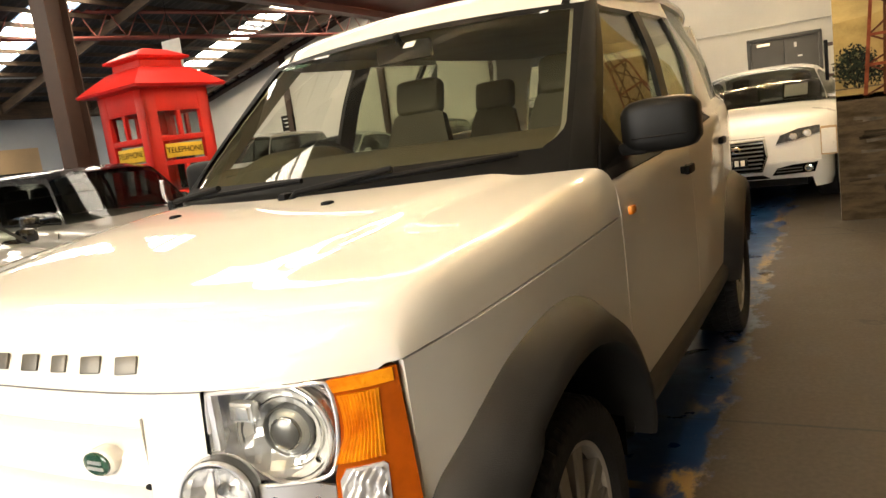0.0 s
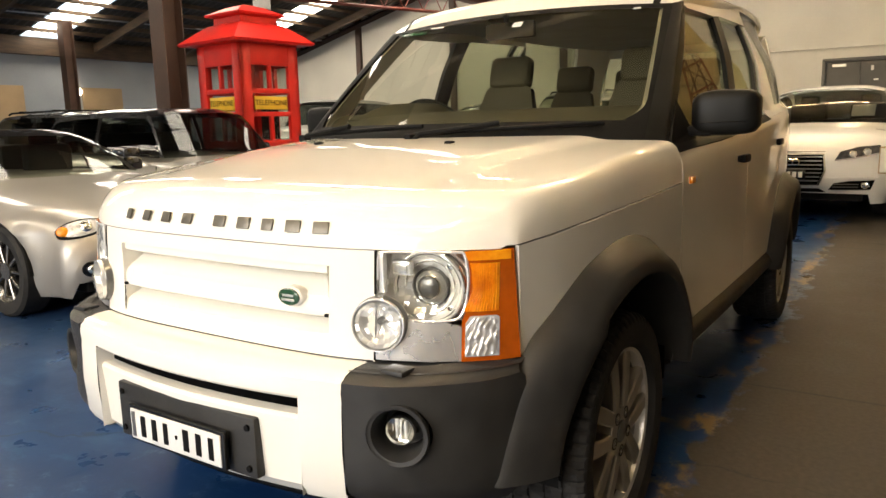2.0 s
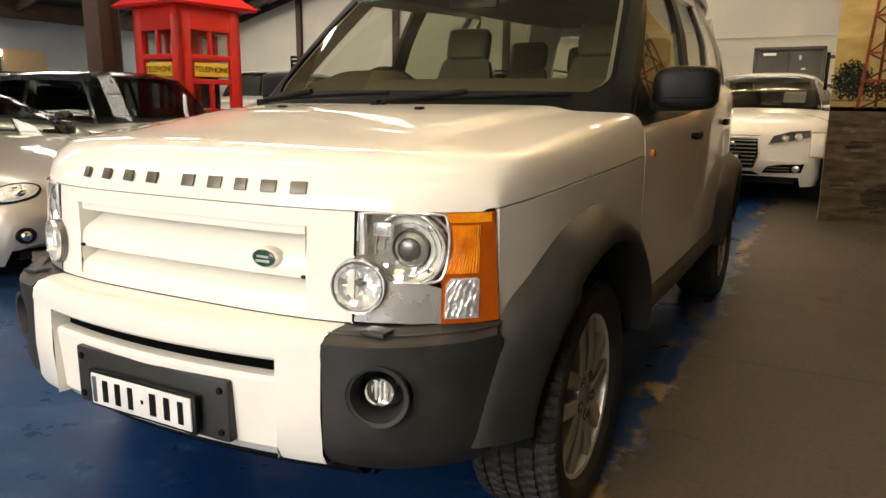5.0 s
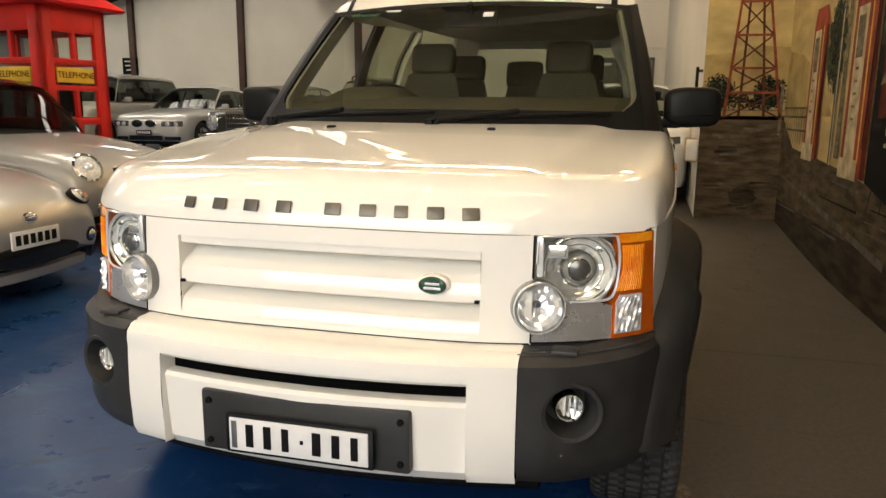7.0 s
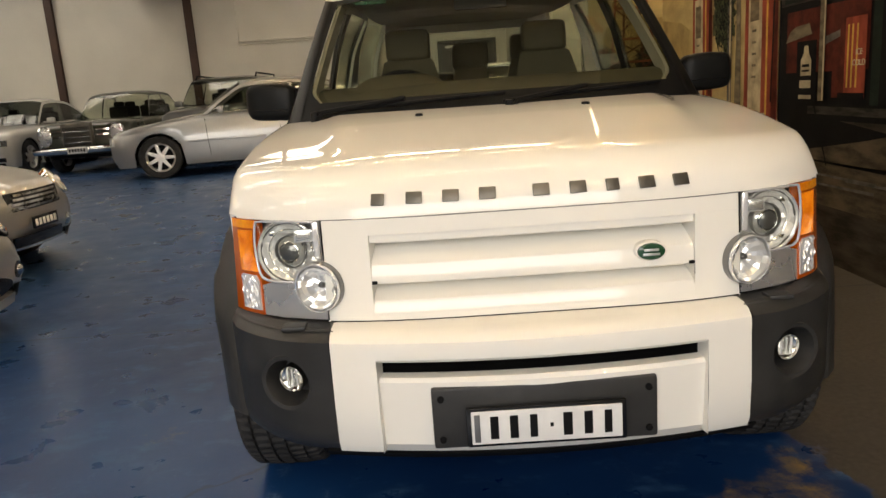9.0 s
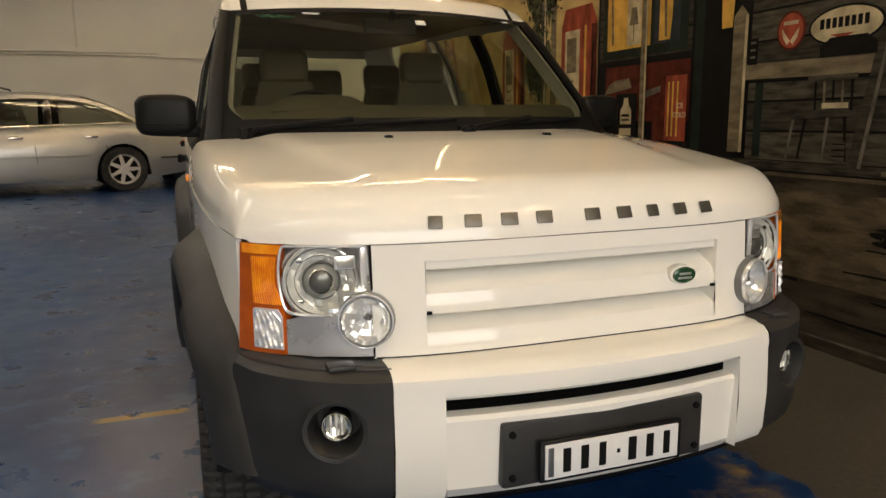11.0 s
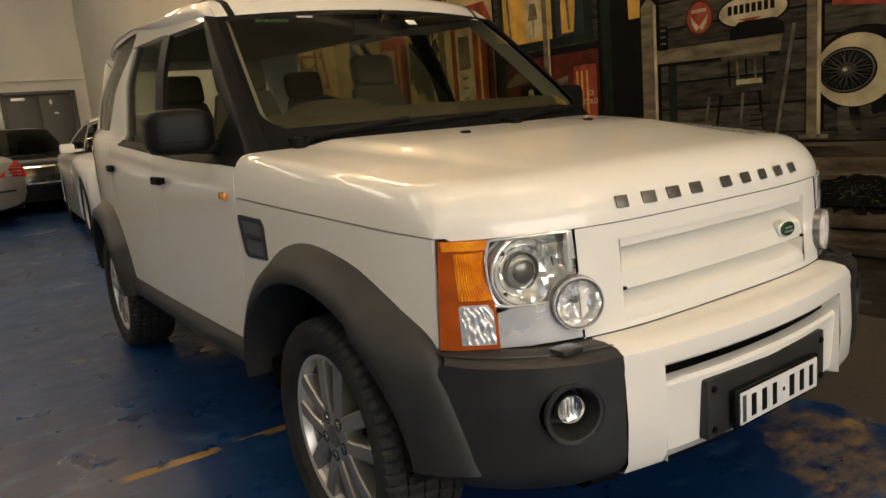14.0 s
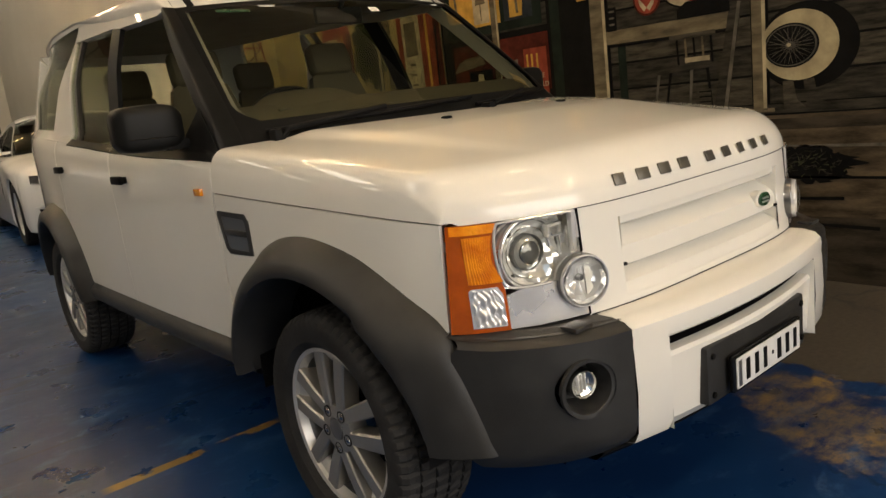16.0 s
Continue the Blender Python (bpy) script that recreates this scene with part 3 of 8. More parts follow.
# free-standing steel columns
for x, y, w, h in ((-7.25, 5.55, 0.30, 5.8), (-15.6, 8.97, 0.24, 3.9)):
    bm = B()
    box(bm, (x, y - w / 2, h / 2), (w, 0.02, h))
    box(bm, (x, y + w / 2, h / 2), (w, 0.02, h))
    box(bm, (x, y, h / 2), (0.02, w, h))
    box(bm, (x, y, 0.01), (w * 1.4, w * 1.4, 0.02))
    tagged(part("steel_column", bm, STEEL), "brown steel column standing in the hall", "column", "hall columns", "structure")
# tan panels on the left wall; the farther one stands in for a tan box
for y0, y1 in ((6.4, 8.55), (10.06, 11.2)):
    slab("tan_panel_1" if y0 < 6 else "tan_panel_2", (LEFT + 0.02, (y0 + y1) / 2, 1.22), (0.05, y1 - y0, 2.44), TAN, "tan panel against the grey wall", "door", 0.006)
bm = B()
tube(bm, [(LEFT + 0.1, FRONT, 3.9), (LEFT + 2.4, BACK, 4.0)], 0.02, 6)
tagged(part("roof_pipe", bm, ALLOY), "thin grey pipe under the roof", "pipe", "", "structure")


# ceiling lamps: rows of tubes
def batten(x, y, z, length=1.25):
    lamp = thing("ceiling_light", "white batten lamp with a bare lit tube", "lamp", (x, y, z), 0, "ceiling lights")
    part("batten", box(B(), (0, 0, 0.05), (length, 0.09, 0.06), 0.008), PAPER, lamp)
    bm = B()
    tube(bm, [(-length / 2 + 0.03, 0, 0), (length / 2 - 0.03, 0, 0)], 0.02, 8)
    part("tube", bm, TUBEM, lamp, "lit tube")
    for s in (-1, 1):
        part("tube_holder", box(B(), (s * (length / 2 - 0.015), 0, 0.01), (0.02, 0.035, 0.06), 0.004), PAPER, lamp)
    return lamp


first = batten(-2.1, -2.6, CEIL - 0.08)
for y in (-2.6, 0.4, 5.1, 8.4, 10.8):
    for x in (-2.1, -0.7, 0.7):
        if (x, y) != (-2.1, -2.6):
            copy_thing(first, pose(x, y, CEIL - 0.08))
# unseen tubes over the walkway, added to brighten the car's side and mural
for y in (-3.4, -1.9, 4.9, 6.0):
    copy_thing(first, pose(1.8, y, CEIL - 0.08, 0, 0, 90))
for x, y in ((1.9, -2.6), (1.9, -0.6)):
    ob = copy_thing(first, pose(x - 0.35, y, CEIL - 0.08))
# a wall lamp on the left wall
lamp = thing("wall_lamp", "small round lit lamp on the grey wall", "lamp", (LEFT, 9.93, 2.33), 0)
part("back_plate", cyl(B(), (0.0, 0, 0), (0.04, 0, 0), 0.12, None, 20), ALLOY, lamp)
part("globe", lathe(B(), (0.04, 0, 0), (1, 0, 0), [(0.10, 0), (0.095, 0.05), (0.06, 0.085), (0, 0.10)], 20), LAMPG, lamp, "lit globe")
# dark notice board on the far wall
board = thing("notice_board", "small dark notice board with pale lines on the far wall", "sign", (-13.35, BACK, 2.36), 0)
part("panel", box(B(), (0, -0.02, 0), (0.50, 0.03, 0.46), 0.005), BLACK, board)
for k in range(3):
    part("line_bar", box(B(), (-0.02, -0.038, 0.13 - 0.12 * k), (0.32 - 0.05 * k, 0.004, 0.035), 0.001), PAPER, board)
# white sheet hanging beside the phone box
card = thing("hanging_card", "blank white card hanging from the roof on a wire", "card", (-9.0, 9.0, 3.4), 0)
part("sheet", box(B(), (0, 0, 0), (0.46, 0.012, 0.52), 0.003), PAPER, card)
part("wire", cyl(B(), (0, 0, 0.26), (0, 0, roof_z(-9.0) - 3.45), 0.004, None, 6), BLACK, card)


# ---- the white off-roader ----
suv = thing("suv", "white boxy off-road wagon with black wheel arches, parked on blue floor", "car")
suv_w = smooth_of([(0.3, 0.775), (0.40, 0.803), (0.46, 0.817), (0.55, 0.838), (0.85, 0.872), (1.4, 0.895), (2.3, 0.905), (3.3, 0.900), (3.7, 0.890), (4.0, 0.868), (4.3, 0.828), (4.5, 0.788), (4.75, 0.72)])
suv_z = smooth_of([(0.36, -0.03), (0.5, -0.008), (0.72, 0.0), (0.98, 0.0), (1.05, -0.003), (1.09, -0.009), (1.118, -0.022), (1.135, -0.046), (1.155, -0.064), (1.20, -0.074), (1.45, -0.128), (1.70, -0.200), (1.80, -0.235)])
belt = lerp_of([(1.25, 1.13), (2.4, 1.185), (3.1, 1.235), (3.95, 1.30), (4.7, 1.33)])
bonnet_edge = lerp_of([(0.2, 0.947), (0.40, 0.955), (0.8, 0.985), (1.43, 1.02)])


def suv_side(s, out=0.0):
    def f(y, z):
        t = max(0.0, min(1.0, (z - 1.0) / 0.13)) * max(0.0, min(1.0, (1.72 - z) / 0.2))
        return (s * (suv_w(y) + suv_z(z - (belt(y) - 1.135) * t) + out), y, z)
    return f


def nose(x, z=0.8):
    return 0.173 + 0.012 * x * x + 0.463 * x ** 4 + (z - 0.69) * 0.07


def dome(t):
    return 1.0 if t >= 1 else math.sqrt(max(0.0, 1 - (1 - t) ** 2))


def shoulder(t):
    """A tighter roll than a dome: a steep side, then a nearly flat top."""
    return 1.0 if t >= 1 else max(0.0, 1 - (1 - t) ** 2.9) ** (1 / 2.1)


def roll(t):
    """The bonnet's front: a steep face that turns into the flat top in a short roll."""
    return 1.0 if t >= 1 else max(0.0, 1 - (1 - max(0.0, t)) ** 2.5) ** 0.52


bonnet_crown = smooth_of([(0.1, 1.035), (0.3, 1.084), (0.5, 1.110), (0.93, 1.160), (1.35, 1.192)])


def bonnet_at(u, v):
    c = 2 * u - 1
    c = math.copysign(1 - (1 - abs(c)) ** 1.5, c)
    v = v ** 1.6
    w = suv_w(0.42 + 1.017 * v) - 0.003
    x = c * w
    y0, y1 = nose(x, 0.95) + 0.004, 1.085 + 0.46 * x * x
    y = y0 + v * (y1 - y0)
    base = bonnet_edge(y) if abs(c) > 0.97 else 0.947 + (bonnet_edge(y) - 0.947) * min(1, (y - y0) / 0.2)
    ridge = 0.016 * (0.5 - 0.5 * math.tanh((abs(x) - 0.47 - 0.17 * v) / 0.030)) * min(1, max(0, (y - y0 - 0.12) / 0.5))
    top = bonnet_crown(y - 0.16 * x * x) - 0.005 + ridge - 0.022 * abs(c) ** 2.5 - 0.008 * abs(c) ** 8
    h = roll((y - y0) / 0.15) * shoulder((w - abs(x)) / 0.064)
    return (x, y, base + (top - base) * h)


bm = sheet(B(), 72, 60, bonnet_at)
bonnet = part("bonnet", bm, WHITE, suv, "white clamshell bonnet")
bm = B()   # turned-under lip in front
sheet(bm, 48, 3, lambda u, v: ((2 * u - 1) * 0.79, nose((2 * u - 1) * 0.79, 0.95) + 0.004 + 0.012 * v, 0.947 - 0.003 * v))
part("bonnet_lip", bm, WHITE, bonnet)
# nine metal marks along the bonnet's front
for k, x in enumerate((-0.375, -0.284, -0.193, -0.102, 0.030, 0.121, 0.206, 0.291, 0.376)):
    bm = box(B(), (0, 0, 0), (0.042 if k not in (0, 6) else 0.034, 0.006, 0.031), 0.003)
    lean = min((0.001 * q for q in range(2, 40)), key=lambda d: abs(0.950 + 0.135 * roll(d / 0.15) - 0.992))
    tilt = Matrix.Translation((x, nose(x, 0.95) + 0.004 + lean, 0.992)) @ Euler((radians(-21), 0, math.atan(0.78 * x))).to_matrix().to_4x4()
    bmesh.ops.transform(bm, matrix=tilt, verts=bm.verts)
    part("letter_bar", bm, LETTER, bonnet, "dark metal mark")
for s in (-1, 1):
    bm = box(B(), (s * 0.283, 0.935, 1.167), (0.026, 0.032, 0.020), 0.007)
    part("washer_nozzle", bm, BLACK, bonnet, "small black washer nozzle")

# grille: frame and three overlapping louvres
grille = new("grille")
grille.parent = suv


def front_face(bm, x0, x1, z0, z1, d0=0.0, d1=0.0, n=20):
    """A strip of the curved front; d0 and d1 push its lower and upper edges back."""
    sheet(bm, n, 2, lambda u, v: (x0 + (x1 - x0) * u, nose(x0 + (x1 - x0) * u, z0 + (z1 - z0) * v) + d0 + (d1 - d0) * v, z0 + (z1 - z0) * v))
    return bm


bm = B()
front_face(bm, -0.526, 0.526, 0.905, 0.9455, 0, 0, 24)
front_face(bm, -0.526, 0.526, 0.678, 0.704, 0.0, 0, 24)
for s in (-1, 1):
    front_face(bm, s * 0.405, s * 0.526, 0.704, 0.905, 0, 0, 6)
    # side returns into the recess
    sheet(bm, 1, 4, lambda u, v: (s * (0.405 - 0.010 * u), nose(0.405) + 0.001 + 0.085 * u, 0.704 + 0.201 * v))
part("grille_frame", bm, WHITE, grille)
for z0, z1 in ((0.883, 0.907), (0.779, 0.883), (0.700, 0.779)):
    h = z1 - z0
    prof = [(z0 + 0.001, 0.092), (z0, 0.010), (z0 + 0.003, 0.006)] if z0 > 0.72 else [(z0 - 0.004, 0.003), (z0, 0.003)]
    # underside, then the face rolling back
    prof += [(z1, 0.004)] if h < 0.05 else [(z0 + h * 0.32, 0.006), (z0 + h * 0.46, 0.011), (z0 + h * 0.58, 0.024), (z0 + h * 0.78, 0.058), (z1 + 0.004, 0.095)]
    bm = B()
    cols = [[bm.verts.new((x, nose(x, z) + d, z)) for z, d in prof] for x in (-0.413 + 0.826 * k / 24 for k in range(25))]
    for p, q in zip(cols, cols[1:]):
        for k in range(len(prof) - 1):
            bm.faces.new((p[k], q[k], q[k + 1], p[k + 1]))
    part("louvre", bm, WHITE, grille, "", 25)
# backing panel whose grey gives the louvre gaps their shade
bm = front_face(B(), -0.41, 0.41, 0.69, 0.90, 0.105, 0.105, 24)
part("grille_back", bm, mat("grille_shade_grey", (0.30, 0.29, 0.27), 0.7), grille, "grey panel for the shade behind the louvres")
bm = lathe(B(), (0, 0, 0), (0, -1, 0), [(0.040, -0.02), (0.040, 0.004), (0.036, 0.008), (0.031, 0.008)], 32)
for v in bm.verts:
    v.co = Vector((v.co.x, v.co.y, v.co.z * 0.62))
bmesh.ops.translate(bm, verts=bm.verts, vec=(0.292, nose(0.292) + 0.004, 0.822))
badge = part("badge", bm, WHITE, grille, "oval badge")
bm = lathe(B(), (0, 0, 0), (0, -1, 0), [(0.034, 0.0), (0.034, 0.004), (0.030, 0.006), (0, 0.006)], 32)
for v in bm.verts:
    v.co = Vector((v.co.x, v.co.y, v.co.z * 0.62))
bmesh.ops.translate(bm, verts=bm.verts, vec=(0.292, nose(0.292) - 0.004, 0.822))
part("badge_face", bm, GREENB, badge, "green oval")
bm = B()
box(bm, (0.292, nose(0.292) - 0.0105, 0.826), (0.036, 0.002, 0.006), 0.0005)
box(bm, (0.292, nose(0.292) - 0.0105, 0.815), (0.042, 0.002, 0.006), 0.0005)
part("badge_mark", bm, DULLM, badge, "pale bars")
for s in (-1, 1):
    bm = box(B(), (s * 0.398, nose(0.398) + 0.008, 0.784), (0.014, 0.02, 0.008), 0.002)
    part("grille_clip", bm, BLACK, grille)


part("grille_seam", tube(B(), [(x, nose(x, 0.686) - 0.001, 0.6875) for x in (-0.522 + 1.044 * k / 30 for k in range(31))], 0.0013, 6), BLACK, grille, "dark seam over the bumper")
part("bonnet_seam", tube(B(), [(x, nose(x, 0.9465) + 0.001, 0.9468) for x in (-0.524 + 1.048 * k / 30 for k in range(31))], 0.0013, 6), GREYP, grille, "grey seam under the bonnet")


# headlamps
def lamp_xy(s, x, z, out=0.0):
    return (s * x, nose(x, z) + 0.35 * max(0.0, x - 0.77) - out, z)


def lamp_panel(bm, s, pts, out=0.0, step=0.03, thick=0.006):
    xs, zs = [p[0] for p in pts], [p[1] for p in pts]
    outline_panel(bm, pts, lambda a, b: lamp_xy(s, a, b, out), span(min(xs), max(xs), step), span(min(zs), max(zs), 0.06))
    solid(bm, bm.faces[:], thick)
    return bm


def facets(bm, nu, nv, fn, jit, seed=3):
    """A reflector pressed into small flat facets that each catch the light differently."""
    rng = random.Random(seed)
    return sheet(bm, nu, nv, lambda u, v: Vector(fn(u, v)) + Vector((0, rng.uniform(-jit, jit), 0)))


for s in (-1, 1):
    lamp = new("headlamp")
    lamp.parent = suv
    tagged(lamp, "clear headlamp with projector lens and amber indicator")
    # dark tray behind everything
    bm = lamp_panel(B(), s, [(0.522, 0.69), (0.804, 0.69), (0.790, 0.952), (0.522, 0.946)], -0.105)
    part("tray", bm, DULLM, lamp)
    # silver lower panel
    bm = lamp_panel(B(), s, [(0.528, 0.690), (0.710, 0.690), (0.709, 0.772), (0.668, 0.786), (0.60, 0.788), (0.59, 0.75), (0.555, 0.722), (0.528, 0.72)], 0.0)
    part("silver_panel", bm, DULLM, lamp, "satin silver panel")
    # amber outer unit: orange housing, brighter indicator above, clear park lamp let into it
    bm = lamp_panel(B(), s, [(0.711, 0.691), (0.711, 0.787), (0.7185, 0.815), (0.7235, 0.85), (0.724, 0.89), (0.717, 0.946), (0.797, 0.947), (0.812, 0.691)], 0.002, 0.03, 0.03)
    amber = part("indicator_housing", bm, AMBERD, lamp, "orange lens")
    edge = smooth_of([(0.79, 0.7045), (0.82, 0.714), (0.86, 0.7265), (0.90, 0.724), (0.946, 0.712)])
    bm = sheet(B(), 60, 8, lambda u, v: (lambda z: lamp_xy(s, edge(z) + 0.005 + (0.772 - edge(z)) * u, z, 0.006 + 0.0016 * math.sin(u * 75) + 0.003 * math.sin(math.pi * u)))(0.808 + 0.110 * v), 0.004)
    part("indicator", bm, AMBER, amber, "bright ribbed amber indicator", 70)
    bm = lamp_panel(B(), s, [(0.722, 0.924), (0.715, 0.945), (0.794, 0.946), (0.795, 0.924)], 0.007)
    part("lens_band", bm, AMBER, amber, "pale orange upper band")
    bm = lamp_panel(B(), s, [(0.719, 0.703), (0.780, 0.703), (0.779, 0.792), (0.775, 0.797), (0.728, 0.797), (0.719, 0.780)], 0.006)
    part("park_lamp", bm, PARKL, amber, "clear faceted park lamp")
    def wave(u, v):
        return 0.010 + 0.0030 * math.sin(9 * u + 3.2 * math.sin(5 * v + 1.0)) + 0.0030 * math.sin(15 * v + 6 * u * u) + 0.002 * math.sin(31 * u - 9 * v)
    bm = sheet(B(), 30, 34, lambda u, v: lamp_xy(s, 0.722 + 0.055 * u + 0.012 * max(0.0, v - 0.75) * 4 * (1 - u), 0.707 + 0.086 * v, wave(u, v)))
    part("park_reflector", bm, BRIGHT, amber, "wavy pressed reflector", 70)
    # bright inner housing behind the cover: pressed steps that each catch the light differently
    bm = facets(B(), 16, 12, lambda u, v: lamp_xy(s, 0.530 + 0.190 * u, 0.778 + 0.168 * v, -0.016 - 0.026 * min(1.0, u / 0.3) - 0.045 * v), 0.005, 8)
    part("inner_housing", bm, BRIGHT, lamp, "bright pressed reflector", 8)
    bm = box(B(), lamp_xy(s, 0.578, 0.905, -0.020), (0.050, 0.020, 0.034), 0.006)
    side_box = part("side_reflector", bm, BRIGHT, lamp, "small square reflector")
    part("reflector_hollow", box(B(), lamp_xy(s, 0.578, 0.905, -0.0085), (0.038, 0.006, 0.022), 0.002), DULLM, side_box)
    bm = sheet(B(), 2, 6, lambda u, v: (s * (0.528 + 0.006 * u), nose(0.528, 0.69 + 0.256 * v) + 0.002 + 0.10 * u, 0.69 + 0.256 * v))
    part("lamp_side", bm, DULLM, lamp)
    # main projector
    cx, cz = 0.634, 0.857
    c = Vector(lamp_xy(s, cx, cz, 0.0))
    ax = Vector((s * 0.22, -1, 0))
    ax.normalize()
    o = c - ax * 0.093
    bm = lathe(B(), o, ax, [(0.0435, 0.040), (0.050, 0.046), (0.057, 0.049), (0.064, 0.050), (0.072, 0.056), (0.079, 0.064), (0.084, 0.069)], 30)
    rng = random.Random(21)
    for v in bm.verts:
        if (v.co - o).dot(ax) < 0.066:
            v.co = v.co + ax * rng.uniform(-0.0045, 0.0045)
    part("reflector", bm, RIBS, lamp, "bright pressed reflector bowl", 10)
    part("bowl_rim", lathe(B(), o, ax, [(0.082, 0.062), (0.084, 0.071), (0.087, 0.070), (0.088, 0.04)], 44), PARKL, lamp)
    part("bowl_seam", lathe(B(), o, ax, [(0.0865, 0.050), (0.0865, 0.066), (0.0895, 0.064), (0.0895, 0.050)], 44), DULLM, lamp)
    part("lens_ring", lathe(B(), o, ax, [(0.0445, 0.02), (0.0445, 0.056), (0.0435, 0.058), (0.0415, 0.057), (0.0405, 0.046)], 40), GREYP, lamp, "dark ring round the lens")
    part("step_ring", lathe(B(), o, ax, [(0.0600, 0.044), (0.0602, 0.0545), (0.0615, 0.0555), (0.0630, 0.054), (0.0635, 0.044)], 44), CHROME, lamp, "thin bright ring")
    arc = [-1.25 + 2.5 * k / 24 for k in range(25)]
    side = Vector((s, 0.44, 0)).normalized()
    line = [o + ax * 0.052 + (side * math.cos(a) + Vector((0, 0, 0.92)) * math.sin(a)) * 0.0985 for a in arc if abs(math.sin(a) * 0.0985) < 0.088]
    part("contour", tube(B(), line, 0.0042, 6), PARKL, lamp, "chrome contour")
    part("bowl_line", lathe(B(), o, ax, [(0.077, 0.060), (0.078, 0.0655), (0.080, 0.0655), (0.081, 0.060)], 44), GREYP, lamp, "dark pressed line")
    for k in range(4):   # notches in the bowl
        a = 2 * math.pi * (k + 0.5) / 4
        d, u, w = frame_of(ax)
        p = o + ax * 0.050 + (u * math.cos(a) + w * math.sin(a)) * 0.070
        part("notch", box(B(), p, (0.016, 0.010, 0.012), 0.003), CHROME, lamp)
    bm = lathe(B(), o, ax, [(0.0412, 0.046), (0.036, 0.053), (0.027, 0.060), (0.014, 0.065), (0, 0.0665)], 32)
    m_lens, tt, bb = nodes_of("projector_glass") if s < 0 else (bpy.data.materials["projector_glass"], None, None)
    if bb:
        bb.inputs["Base Color"].default_value, bb.inputs["Roughness"].default_value = (0.74, 0.735, 0.70, 1), 0.05
        bb.inputs["Metallic"].default_value, bb.inputs["Coat Weight"].default_value = 0.55, 1.0
    eye = part("projector_lens", bm, m_lens, lamp, "glass projector lens")
    part("lens_core", lathe(B(), o, ax, [(0.0255, 0.0605), (0.0240, 0.0635), (0.018, 0.0665), (0.009, 0.0690), (0, 0.0695)], 28), GREYP, eye, "dark glass core")
    part("core_ring", lathe(B(), o, ax, [(0.0285, 0.0585), (0.0280, 0.0640), (0.0262, 0.0650), (0.0252, 0.0620)], 28), CHROME, eye, "thin bright ring")
    # bright edge strip beside the grille
    part("cover_edge", box(B(), lamp_xy(s, 0.541, 0.895, -0.004), (0.016, 0.016, 0.096), 0.005), PARKL, lamp)
    # round lower lamp
    o2 = Vector(lamp_xy(s, 0.530, 0.778, -0.026))
    ax2 = Vector((s * 0.38, -1, 0)).normalized()
    bm = lathe(B(), o2, ax2, [(0.055, 0.0), (0.063, 0.01), (0.063, 0.048), (0.0620, 0.0505), (0.0595, 0.050), (0.0585, 0.03), (0.03, 0.006), (0, 0.002)], 40)
    rl = part("round_lamp", bm, BRIGHT, lamp, "round driving lamp")
    bm = B()
    rng = random.Random(11)
    lathe(bm, o2, ax2, [(0.0555, 0.046), (0.050, 0.036), (0.040, 0.025), (0.028, 0.017), (0.014, 0.012), (0, 0.011)], 18)
    for v in bm.verts:
        v.co = v.co + ax2 * rng.uniform(-0.0055, 0.0055)
    part("reflector_bowl", bm, BRIGHT, rl, "pressed reflector", 8)
    part("bulb_cap", lathe(B(), o2 + Vector((0, 0, 0.004)), ax2, [(0.009, 0.012), (0.009, 0.024), (0.006, 0.029), (0, 0.030)], 12), GREYP, rl, "dark bulb cap")
    part("rim_gap", lathe(B(), o2, ax2, [(0.0635, 0.02), (0.0635, 0.040), (0.0650, 0.038), (0.0650, 0.02)], 40), GREYP, rl, "dark seam")
    bm = lathe(B(), o2, ax2, [(0.0585, 0.048), (0.045, 0.056), (0.026, 0.062), (0, 0.064)], 32)
    part("lamp_glass", bm, LENS, rl, "clear glass")
    # clear cover over the inner part
    bm = lamp_panel(B(), s, [(0.530, 0.845), (0.530, 0.944), (0.714, 0.944), (0.712, 0.790), (0.62, 0.790)], 0.004, 0.03, 0.002)
    part("lamp_cover", bm, LENS, lamp, "clear cover")
    lip = soft_line([(0.615, 0.787), (0.664, 0.786), (0.699, 0.790), (0.713, 0.806), (0.720, 0.848), (0.721, 0.890), (0.714, 0.935), (0.700, 0.943), (0.64, 0.944), (0.548, 0.944), (0.536, 0.935), (0.534, 0.880)], 3)
    part("cover_lip", tube(B(), [lamp_xy(s, x, z, 0.003) for x, z in lip], 0.0034, 6), PARKL, lamp, "bright lip of the cover")
    for pts in ([(0.525, 0.69), (0.525, 0.72)], [(0.525, 0.845), (0.525, 0.90), (0.525, 0.946)], [(0.526, 0.690), (0.60, 0.690), (0.70, 0.690), (0.76, 0.690), (0.81, 0.690)]):
        part("seam", tube(B(), [lamp_xy(s, x, z, 0.001) for x, z in pts], 0.0017, 6), BLACK, lamp, "dark seam")


# bumper
def bump_y(x, z=0.55):
    a = abs(x)
    y = 0.045 + 0.22 * a * a
    if a > 0.56:
        y += 1.9 * (a - 0.56) ** 2
    if a > 0.775:
        y += 15 * (a - 0.775) ** 2
    return y + (0.03 if z < 0.40 else 0.0)


bumper = new("front_bumper")
bumper.parent = suv
tagged(bumper, "white bumper with black plastic corners")


